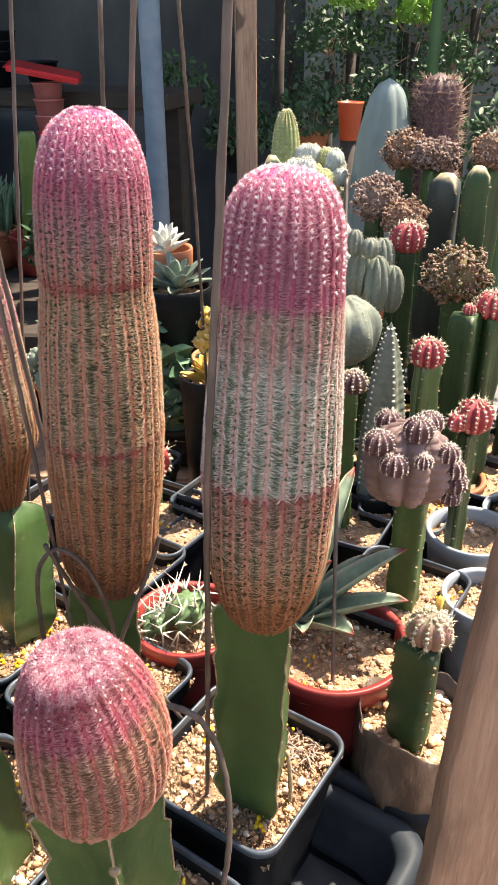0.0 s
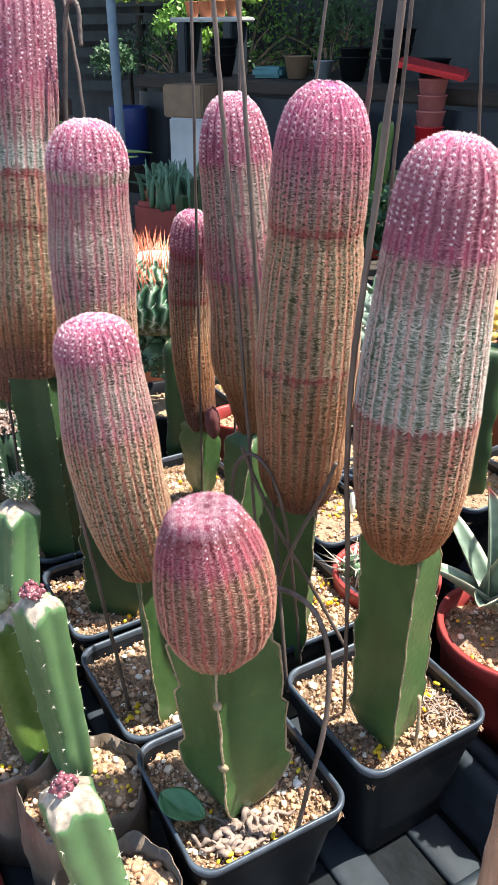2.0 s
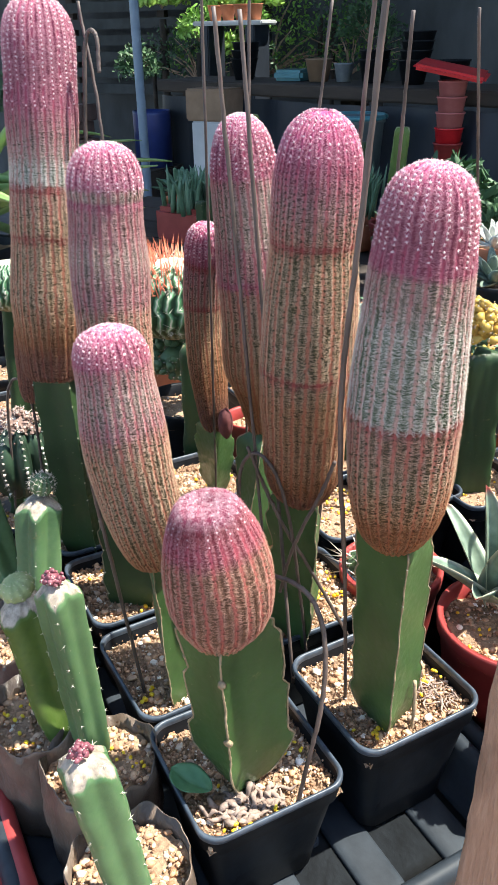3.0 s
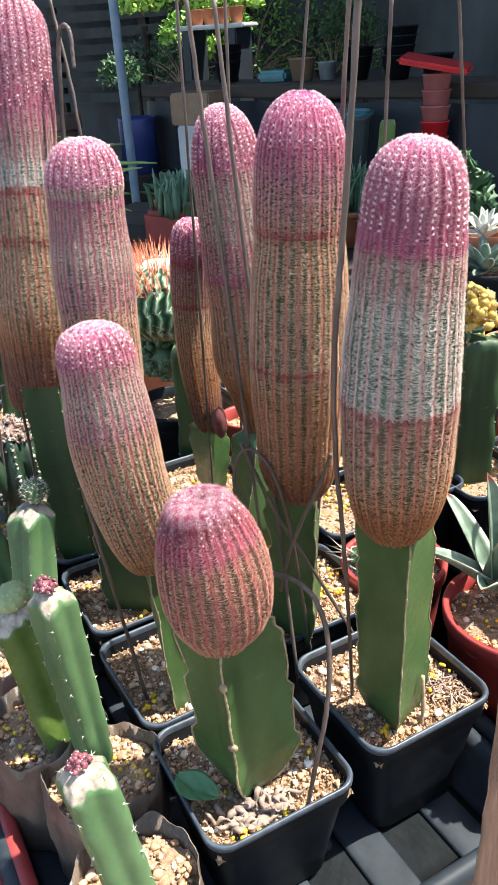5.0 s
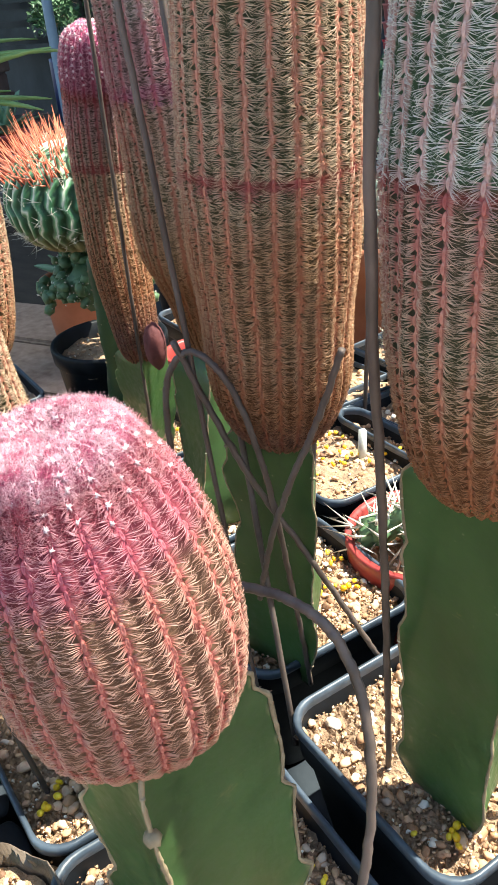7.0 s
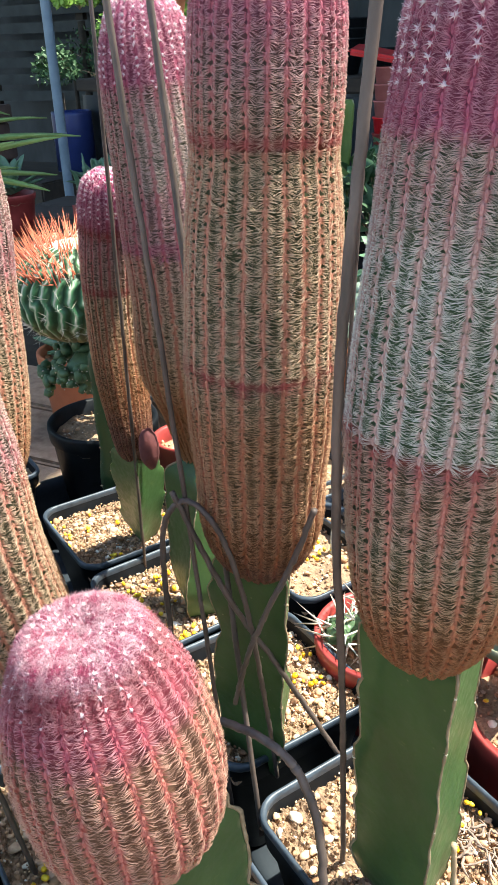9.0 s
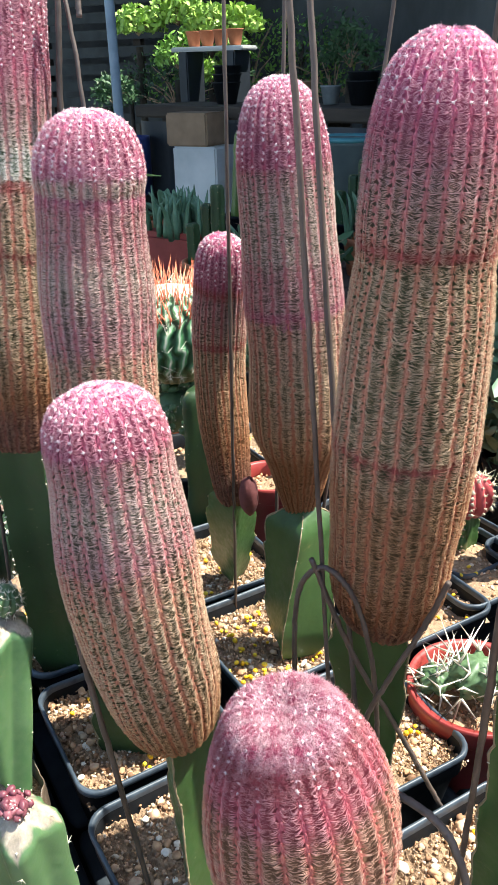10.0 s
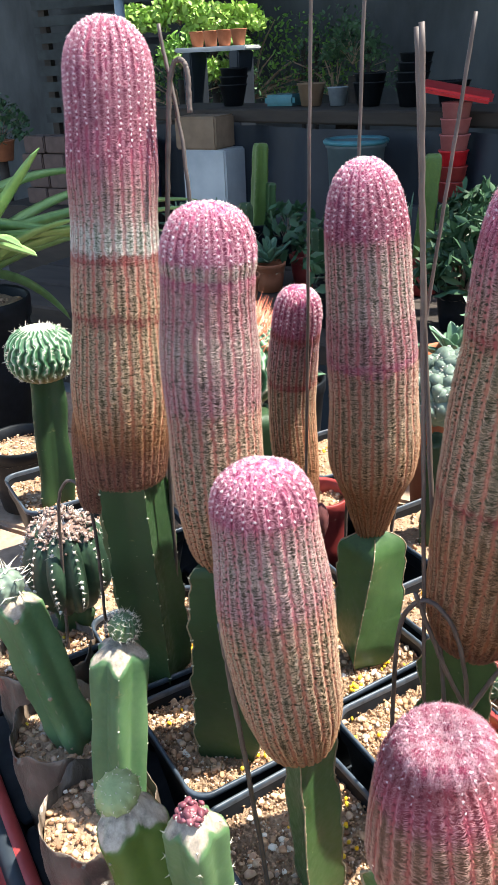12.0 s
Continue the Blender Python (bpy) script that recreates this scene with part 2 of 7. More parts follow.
def random_turns(n):
    q = rng.normal(size=(n, 4))
    q /= np.linalg.norm(q, axis=1)[:, None]
    w, x, y, z = q.T
    return np.stack([1 - 2 * (y * y + z * z), 2 * (x * y - z * w), 2 * (x * z + y * w), 2 * (x * y + z * w), 1 - 2 * (x * x + z * z), 2 * (y * z - x * w), 2 * (x * z - y * w), 2 * (y * z + x * w), 1 - 2 * (x * x + y * y)], 1).reshape(n, 3, 3)


def lumps(places, sizes, rough=0.22, base=None, squash=0.75):
    """Many uneven stones in one mesh: verts, triangle faces."""
    bv, bf = base or ICO2
    n, k = len(places), len(bv)
    shapes = np.stack([bv * (1 + rough * np.random.default_rng(s).normal(size=(k, 1)) * 0.6) * (1, 0.62 + 0.1 * (s % 4), 0.6 + 0.1 * (s % 3)) for s in range(9)])
    v = shapes[rng.integers(0, 9, n)]
    v = np.einsum("nij,nkj->nki", random_turns(n), v) * np.asarray(sizes)[:, None, None]
    v[..., 2] *= squash
    v += np.asarray(places)[:, None]
    f = (bf[None] + (np.arange(n) * k)[:, None, None]).reshape(-1, 3)
    return v.reshape(-1, 3), f


def rounded_square(half, radius, per=6):
    pts = []
    for q in range(4):
        a0 = q * math.pi / 2
        c = Vector((half - radius, half - radius)) if q == 0 else None
        cx, cy = [(1, 1), (-1, 1), (-1, -1), (1, -1)][q]
        for s in range(per + 1):
            a = a0 + s / per * math.pi / 2
            pts.append((cx * (half - radius) + radius * math.cos(a), cy * (half - radius) + radius * math.sin(a)))
    return np.array(pts)


def loft(rings):
    """rings: list of (n, 3) arrays."""
    return np.vstack(rings), grid_faces(len(rings), len(rings[0]))


def ring3(xy, z):
    return np.column_stack([xy, np.full(len(xy), z)])


def soil_bed(parent, inside, z, n, big=1.0, yellow=14, seed=0, round_r=0.0, name="soil", near=False):
    """Soil with its stones and fertiliser beads; inside: half width of a square, or round_r: radius of a disc."""
    r0 = np.random.default_rng(seed + 50)
    m = 60 if near else 12
    g = np.linspace(-1, 1, m)
    x, y = np.meshgrid(g, g)
    if round_r:
        sx, sy = x * np.sqrt(1 - y * y / 2) * round_r, y * np.sqrt(1 - x * x / 2) * round_r
    else:
        sx, sy = x * inside, y * inside
    h = z + (0.0011 if near else 0.0015) * r0.normal(size=x.shape) - 0.002 * (x ** 2 + y ** 2) * 0.6
    bed = piece(name, np.stack([sx, sy, h], -1).reshape(-1, 3), grid_faces(m, m, False), soil, parent, "brown gritty potting mix", not near)
    if round_r:
        a, d = r0.uniform(0, 2 * math.pi, n), np.sqrt(r0.uniform(0, 1, n)) * round_r * 0.97
        p = np.column_stack([d * np.cos(a), d * np.sin(a)])
    else:
        p = r0.uniform(-inside * 0.97, inside * 0.97, (n, 2))
    sizes = np.sort(np.clip(r0.lognormal(math.log(0.00155), 0.4, n), 0.0008, 0.0036) * big)[::-1]
    ctr = np.column_stack([p, z + sizes * r0.uniform(-0.1, 0.5, n)])
    k = n * 2 // 5 if near else 0
    v, f = lumps(ctr[k:], sizes[k:], base=ICO1)
    if k:
        v1, f1 = lumps(ctr[:k], sizes[:k], base=ICO2)
        v, f = np.vstack([v, v1]), np.vstack([f, f1 + len(v)])
    k = int(n * (2.0 if near else 0.6))
    p2 = p[r0.integers(0, n, k)] + r0.normal(size=(k, 2)) * 0.004
    p2 = p2[np.hypot(*p2.T) < round_r * 0.97] if round_r else np.clip(p2, -inside, inside)
    s2 = r0.uniform(0.0005, 0.0013, len(p2)) * big
    v2, f2 = lumps(np.column_stack([p2, z + s2 * r0.uniform(0.2, 1.4, len(p2))]), s2, base=OCTA)
    piece("gravel", np.vstack([v, v2]), np.vstack([f, f2 + len(v)]), gravel_mat, bed, "mixed tan, white and brown gravel", False, kind="stuff")
    if yellow:
        yellow = int(yellow * 1.6)
        c = p[r0.integers(0, n, max(2, yellow // 4))]
        q = c[r0.integers(0, len(c), yellow)] + r0.normal(size=(yellow, 2)) * 0.006
        if round_r:
            q = q[np.hypot(*q.T) < round_r * 0.93]
        else:
            q = np.clip(q, -inside * 0.94, inside * 0.94)
        s = r0.uniform(0.0013, 0.0021, len(q))
        v, f = lumps(np.column_stack([q, z + s * 1.7]), s, 0.05, base=ICO2 if near else ICO1, squash=1)
        piece("fertiliser", v, f, granule_mat, bed, "small yellow slow-release fertiliser beads", True, kind="stuff")
    return bed


def square_pot(at, turn, half=0.0475, height=0.09, n=520, yellow=16, seed=0, label="square black plastic nursery pot filled with gravelly mix", fill=0.011, near=False):
    pot = thing("square_pot", at, label, "pot", "square nursery pots", turn)
    rr = 0.013
    rings = [ring3(rounded_square(half * 0.70, 0.012), 0.0), ring3(rounded_square(half * 0.72, 0.012), 0.001)]
    for s in (0.25, 0.5, 0.72):
        rings.append(ring3(rounded_square(half * (0.72 + 0.2 * s), rr), height * s))
    rings += [ring3(rounded_square(half * 0.925, rr), height * 0.80), ring3(rounded_square(half * 0.965, rr), height * 0.815), ring3(rounded_square(half * 0.975, rr), height * 0.955)]
    v, f = loft(rings)
    f.append(list(range(len(rings[0])))[::-1])
    inner = [ring3(rounded_square(half * 0.955, rr * 0.9), height * 0.955), ring3(rounded_square(half * 0.9, rr * 0.9), height * 0.75), ring3(rounded_square(half * 0.72, rr * 0.8), height * 0.1)]
    v2, f2 = loft(inner)
    v, f = merge([(v, f), (v2, f2)])
    piece("wall", v, f, black_plastic, pot)
    lip = [ring3(rounded_square(half * s, rr), height * z) for s, z in ((0.976, 0.945), (0.995, 0.95), (1.0, 0.965), (1.0, 0.985), (0.992, 0.998), (0.975, 1.0), (0.955, 0.995), (0.948, 0.975), (0.95, 0.945))]
    v, f = loft(lip)
    piece("rim", v, f, rim_plastic, pot, "rounded bluish-black dusty rim with its edge highlight in the colour")
    soil_bed(pot, half * 0.93, height - fill, n, 1.0, yellow, seed, near=near)
    return pot


def round_pot(at, radius, height, material, label, name="round_pot", n=300, yellow=6, seed=0, taper=0.74, group="", lip=0.004, fill=0.014):
    pot = thing(name, at, label, "pot", group)
    a = np.linspace(0, 2 * math.pi, 48, endpoint=False)
    c = np.column_stack([np.cos(a), np.sin(a)])
    prof = [(taper, 0), (taper + 0.02, 0.001), ((1 + taper) / 2, 0.45), (0.95, 0.84), (1.0, 0.86), (1.02, 0.97), (1.01, 0.995), (0.99, 1.0), (1 - lip / radius, 0.985), (0.93, 0.84), (taper * 0.95, 0.1)]
    v, f = loft([ring3(c * radius * r, height * z) for r, z in prof])
    f.append(list(range(48))[::-1])
    piece("wall", v, f, material, pot)
    soil_bed(pot, 0, height - fill, n, 1.0 + (radius > 0.06) * 0.15, yellow, seed, round_r=radius * 0.95)
    return pot


def grow_bag(at, radius, height, seed, n=260, yellow=12, big=1.2):
    r0 = np.random.default_rng(seed)
    bag = thing("grow_bag", at, "crumpled grey-brown plastic grow bag filled with gravel", "grow bag", "plastic grow bags")
    a = np.linspace(0, 2 * math.pi, 96, endpoint=False)
    zs = np.linspace(0, 1, 26)
    ph = r0.uniform(0, 6.28, 6)
    rings = []
    for z in zs:
        r = radius * (0.9 + 0.1 * math.sin(z * 2.4)) * (1 + 0.025 * np.sin(3 * a + ph[0] + 2 * z) + 0.02 * np.sin(7 * a + ph[1] + 5 * z) + 0.012 * np.sin(13 * a + ph[2] - 9 * z) + 0.008 * np.sin(11 * z * 2 + 2 * a + ph[3]) + 0.012 * np.abs(np.sin(9 * a + 14 * z + ph[0])) + 0.01 * np.abs(np.sin(5 * a - 17 * z + ph[2])) + 0.005 * np.sin(37 * a + 6 * z))
        zz = height * z + (0.003 * np.sin(4 * a + ph[4]) + 0.002 * np.sin(9 * a + ph[5])) * (z > 0.93)
        rings.append(np.column_stack([r * np.cos(a), r * np.sin(a), zz]))
    top = rings[-1].copy()
    rings.append(top * (0.985, 0.985, 1) + (0, 0, 0.0004))
    rings.append(rings[16] * (0.965, 0.965, 1))
    v, f = loft(rings)
    f.append(list(range(96))[::-1])
    piece("film", v, f, bag_film, bag)
    soil_bed(bag, 0, height - 0.012, n, big, yellow, seed, round_r=radius * 0.95)
    return bag


def along_profile(keys, step):
    """keys: (height fraction, radius); returns a fine profile sampled evenly by its length: heights, radii."""
    h, r = smooth_line([(k[0], k[1]) for k in keys], 300).T
    return h, np.maximum(r, 0.0)


tuft_mat = simple("white_tuft", (0.76, 0.54, 0.61), (0.92, 0.82, 0.84), 200, 0.7, 0)


def spikes(roots, dirs, w):
    """Slim three-sided needles."""
    d = dirs / (np.linalg.norm(dirs, axis=1)[:, None] + 1e-9)
    s = np.cross(d, np.where(np.abs(d[:, 2:]) > 0.9, (1.0, 0, 0), (0, 0, 1.0)))
    s /= np.linalg.norm(s, axis=1)[:, None]
    o = np.cross(d, s)
    v = np.stack([roots + s * w, roots - s * w * 0.5 + o * w * 0.87, roots - s * w * 0.5 - o * w * 0.87, roots + dirs], 1)
    f = np.array([[0, 1, 3], [1, 2, 3], [2, 0, 3]])
    return v.reshape(-1, 3), (f[None] + (np.arange(len(roots)) * 4)[:, None, None]).reshape(-1, 3)


def zone_stops(zones, k):
    return [(z[0], z[k]) for z in zones]


def rainbow_cactus(name, label, axis, keys, ribs, zones, step=0.0028, length=0.0047, per=28, seed=0, cap=0.8, thick=0.000085, twist=0.0, fuzz=0.3, wild=0.12, tuft=1.0, droop=0.2, short=0.12):
    """A ribbed column clad in combed spines. axis: points from base to top; keys: (fraction of the height, radius);
    zones: (fraction, colour of the spine roots, colour of their tips, colour of the flesh)."""
    r0 = np.random.default_rng(seed + 11)
    base = np.array(axis[0], float)
    line = smooth_line(axis, 200) - base
    t_, u_, v_ = frames_along(line)
    cac = thing(name, base, label, "cactus", "grafted rainbow cacti")
    hs, rs = along_profile(keys, step)
    hs = np.clip(hs, 0, 1)
    total = np.linalg.norm(line[-1])
    arc = np.concatenate([[0], np.cumsum(np.hypot(np.diff(hs) * total, np.diff(rs)))])

    def at(s, ang, lift):
        """Place, outward, upstem and sideways directions at arc length s, and the height fraction."""
        h = np.interp(s, arc, hs)
        r = np.interp(s, arc, rs)
        d = 0.0006
        dh = (np.interp(s + d, arc, hs) - np.interp(s - d, arc, hs)) * total
        dr = np.interp(s + d, arc, rs) - np.interp(s - d, arc, rs)
        k = np.hypot(dh, dr) + 1e-9
        i = h * 199
        c, tt, uu, vv = (np.stack([np.interp(i, np.arange(200), w[:, q]) for q in range(3)], -1) for w in (line, t_, u_, v_))
        rad = np.cos(ang)[..., None] * uu + np.sin(ang)[..., None] * vv
        side = -np.sin(ang)[..., None] * uu + np.cos(ang)[..., None] * vv
        along = (dh / k)[..., None] * tt + (dr / k)[..., None] * rad
        out = (dh / k)[..., None] * rad - (dr / k)[..., None] * tt
        return c + rad * r[..., None] + out * np.asarray(lift)[..., None], out, along, side, h

    # slight swelling and pinching of each year's growth, and a little irregularity between ribs
    ph = r0.uniform(0, 6.28, 5)

    def uneven(S, A):
        return 0.0005 * np.sin(S * 95 + ph[0]) + 0.0005 * np.sin(2 * A + ph[1] + S * 20) + 0.00035 * np.sin(5 * A + ph[2] - S * 60)

    # the ribbed body
    rows, cols = 90, ribs * 6
    s = np.linspace(0, arc[-1] - 1e-4, rows)
    ang = np.linspace(0, 2 * math.pi, cols, endpoint=False)
    S, A = np.meshgrid(s, ang, indexing="ij")
    A = A + twist * S / arc[-1]
    loc_r = np.interp(S, arc, rs)
    amp = np.minimum(0.0008, loc_r * 0.04)
    ridge = np.cos(ribs * (A - twist * S / arc[-1]))
    lift = amp * (ridge - 1) + 0.0003 * np.cos(2 * math.pi * S / step) + uneven(S, A) * np.clip(loc_r / 0.02, 0, 1)
    P, _, _, _, H = at(S, A, lift)
    faces = grid_faces(rows, cols, True, (True, True))
    piece("body", P.reshape(-1, 3), faces, flesh_material(name + "_flesh", zone_stops(zones, 3), zone_stops(zones, 1)), cac, "ribbed green flesh", True, {"along": H.ravel(), "crest": (0.5 + 0.5 * ridge).ravel()})
    # areoles in rows along the ribs
    n = max(3, int((arc[-1] - 0.003) / step))
    sa = 0.002 + (arc[-1] - 0.003) * (np.arange(n) + 0.5) / n
    SA, RA = np.meshgrid(sa, np.arange(ribs), indexing="ij")
    SA = SA + r0.normal(size=SA.shape) * step * 0.06
    SA = np.clip(SA, 0.001, arc[-1] - 0.0012)
    AA = RA * 2 * math.pi / ribs + r0.normal(size=SA.shape) * 0.011 + twist * SA / arc[-1]
    SA, AA = SA.ravel(), AA.ravel()
    rad = np.interp(SA, arc, rs)
    keep = r0.uniform(size=len(SA)) < np.clip(rad * 2 * math.pi / ribs / 0.0028, 0.2, 1)
    SA, AA, rad = SA[keep], AA[keep], rad[keep]
    P, out, al, sd, H = at(SA, AA, 0.0002 + uneven(SA, AA) * np.clip(rad / 0.02, 0, 1))
    m = len(P)
    young = np.clip((H - cap) / (1 - cap) * 1.6, 0, 1)[:, None]
    size = np.clip(rad / 0.026, 0.45, 1)[:, None, None] * r0.uniform(0.85, 1.12, (m, 1, 1))
    w8 = np.linspace(0, 2 * math.pi, 8, endpoint=False)
    pad = np.array([(c * math.cos(w), c * math.sin(w), z) for c, z in ((1.0, -0.25), (0.72, 0.62), (0.36, 0.5)) for w in w8] + [(0, 0, 0.12)])
    v = P[:, None] + size * (pad[None, :, :1] * sd[:, None] * 0.0006 + pad[None, :, 1:2] * al[:, None] * step * 0.56 + pad[None, :, 2:] * out[:, None] * 0.0006)
    bf = np.array([q for r in (0, 8) for k in range(8) for q in ((r + k, r + (k + 1) % 8, r + 8 + (k + 1) % 8), (r + k, r + 8 + (k + 1) % 8, r + 8 + k))] + [(16 + k, 16 + (k + 1) % 8, 24) for k in range(8)])
    f = (bf[None] + (np.arange(m) * 25)[:, None, None]).reshape(-1, 3)
    felt = areole_material(name + "_areole", zone_stops(zones, 1), zone_stops(zones, 2))
    piece("areole_felt", v.reshape(-1, 3), f, felt, cac, "rows of small oval woolly areoles", True, {"along": np.repeat(H, 25), "ring": np.tile([0.0] * 8 + [1.0] * 8 + [0.45] * 8 + [0.0], m)}, kind="stuff")
    # combed spines: slim bent blades
    k = np.arange(per)
    sgn = np.where(k % 2 == 0, 1.0, -1.0)
    fan = (k // 2 + 0.5) / (per // 2) * 2 - 1
    up = fan[None, :] * (0.62 + 0.6 * young) - droop * (1 - young) + r0.normal(size=(m, 1)) * 0.1 + r0.normal(size=(m, per)) * (0.12 + wild * young)
    rise = np.clip(0.16 + 0.14 * young + r0.normal(size=(m, per)) * (0.06 + 0.12 * young), -0.05, 1.2)
    gap = np.clip(rad * 2 * math.pi / ribs / 0.0067, 0.3, 1.2)[:, None]
    L = length * 0.97 * gap * (1 - 0.22 * np.abs(fan)[None] * (1 - young)) * r0.uniform(0.72, 1.1, (m, per))
    L = np.maximum(L, 0.0022) * (1 - short * young)
    d = (np.cos(up) * sgn[None])[..., None] * sd[:, None] + np.sin(up)[..., None] * al[:, None] + rise[..., None] * out[:, None]
    d /= np.linalg.norm(d, axis=-1)[..., None]
    sd2 = np.cross(d, out[:, None])
    sd2 /= np.linalg.norm(sd2, axis=-1)[..., None] + 1e-9
    o2 = np.cross(sd2, d)
    turn = r0.uniform(-0.9, 0.9, (m, per, 1))
    wv = (sd2 * np.cos(turn) + o2 * np.sin(turn)) * thick
    root = P[:, None] + out[:, None] * 0.0003 + sd[:, None] * (sgn * 0.0004)[None, :, None] + al[:, None] * (fan * step * 0.36)[None, :, None]
    bend = (r0.normal(size=(m, per, 1)) * 0.0003 + fan[None, :, None] * 0.00035 - 0.0003) * al[:, None]
    mid = root + d * (L * 0.55)[..., None] + o2 * 0.0004
    tip = root + d * L[..., None] - o2 * (0.0009 * (1 - young))[..., None] + bend
    vs = [root + wv * 1.5, root - wv * 1.5, mid + wv * 1.05, mid - wv * 1.05, tip]
    keep = (r0.uniform(size=(m, per)) < 0.93 + 0.07 * np.clip(young * 2, 0, 1)).ravel()
    V = np.stack(vs, 2).reshape(m * per, 5, 3)[keep].reshape(-1, 3)
    nk = int(keep.sum())
    one = np.array([[0, 1, 3], [0, 3, 2], [2, 3, 4]])
    F = (one[None] + (np.arange(nk) * 5)[:, None, None]).reshape(-1, 3)
    tipf = np.tile([0, 0, 0.5, 0.5, 1], nk)
    hh = np.repeat(np.repeat(H + r0.normal(size=m) * 0.004, per)[keep], 5)
    skin = spine_material(name + "_spines", zone_stops(zones, 1), zone_stops(zones, 2))
    piece("spine_coat", V, F, skin, cac, "dense comb-like spines in coloured bands", True, {"along": hh, "tip": tipf}, kind="stuff")
    # white woolly tufts on the young areoles
    yt = np.where((H > cap + 0.25 * (1 - cap) * r0.uniform(0, 1, m)) & (r0.uniform(size=m) < 0.85))[0]
    tn = 24
    td = out[yt][:, None] * 0.35 + r0.normal(size=(len(yt), tn, 3)) * 0.5
    td /= np.linalg.norm(td, axis=-1)[..., None]
    tv, tf = spikes(np.repeat(P[yt] + out[yt] * 0.0004, tn, 0), (td * r0.uniform(0.0006, 0.0015, (len(yt), tn, 1)) * (0.7 + 0.4 * np.clip(young[yt] * 1.5, 0, 1))[:, :, None] * tuft).reshape(-1, 3), 0.00018 * tuft)
    piece("tuft_wool", tv, tf, tuft_mat, cac, "white woolly tufts in the young zone", True, kind="stuff")
    # matted hair over the young zone
    s_cap = np.interp(cap, hs[: np.argmax(hs) + 1], arc[: np.argmax(hs) + 1])
    span = arc[-1] - s_cap
    nh = int(fuzz * span * 2 * math.pi * 0.022 * 1.7e6)
    q = s_cap + span * np.minimum(r0.uniform(0, 1, nh) ** 0.5, 0.995)
    q = q[r0.uniform(size=nh) < np.clip(np.interp(q, arc, rs) / 0.022, 0.15, 1)]
    nh = len(q)
    Pc, oc, ac, sc, Hc = at(q, r0.uniform(0, 2 * math.pi, nh), np.full(nh, 0.0002))
    dd = oc * r0.uniform(0.1, 0.6, (nh, 1)) + ac * r0.normal(0.1, 0.6, (nh, 1)) + sc * r0.normal(0, 0.7, (nh, 1))
    dd /= np.linalg.norm(dd, axis=1)[:, None]
    mottle = 0.4 + 0.22 * np.sin(Pc @ (900, 500, 200)) + 0.22 * np.sin(Pc @ (-400, 1000, 300) + 1) + 0.15 * np.sin(Pc @ (1500, -1300, 700))
    hv, hf = spikes(Pc, dd * r0.uniform(0.001, 0.0024, (nh, 1)), 0.00006)
    piece("crown_hair", hv, hf, skin, cac, "fine pink and white hair on the crown", True, {"along": np.repeat(Hc, 4), "tip": np.tile([0.3, 0.3, 0.3, 1], nh) * np.repeat(np.clip(mottle + r0.normal(size=nh) * 0.2, 0.02, 1), 4)}, kind="stuff")
    return cac


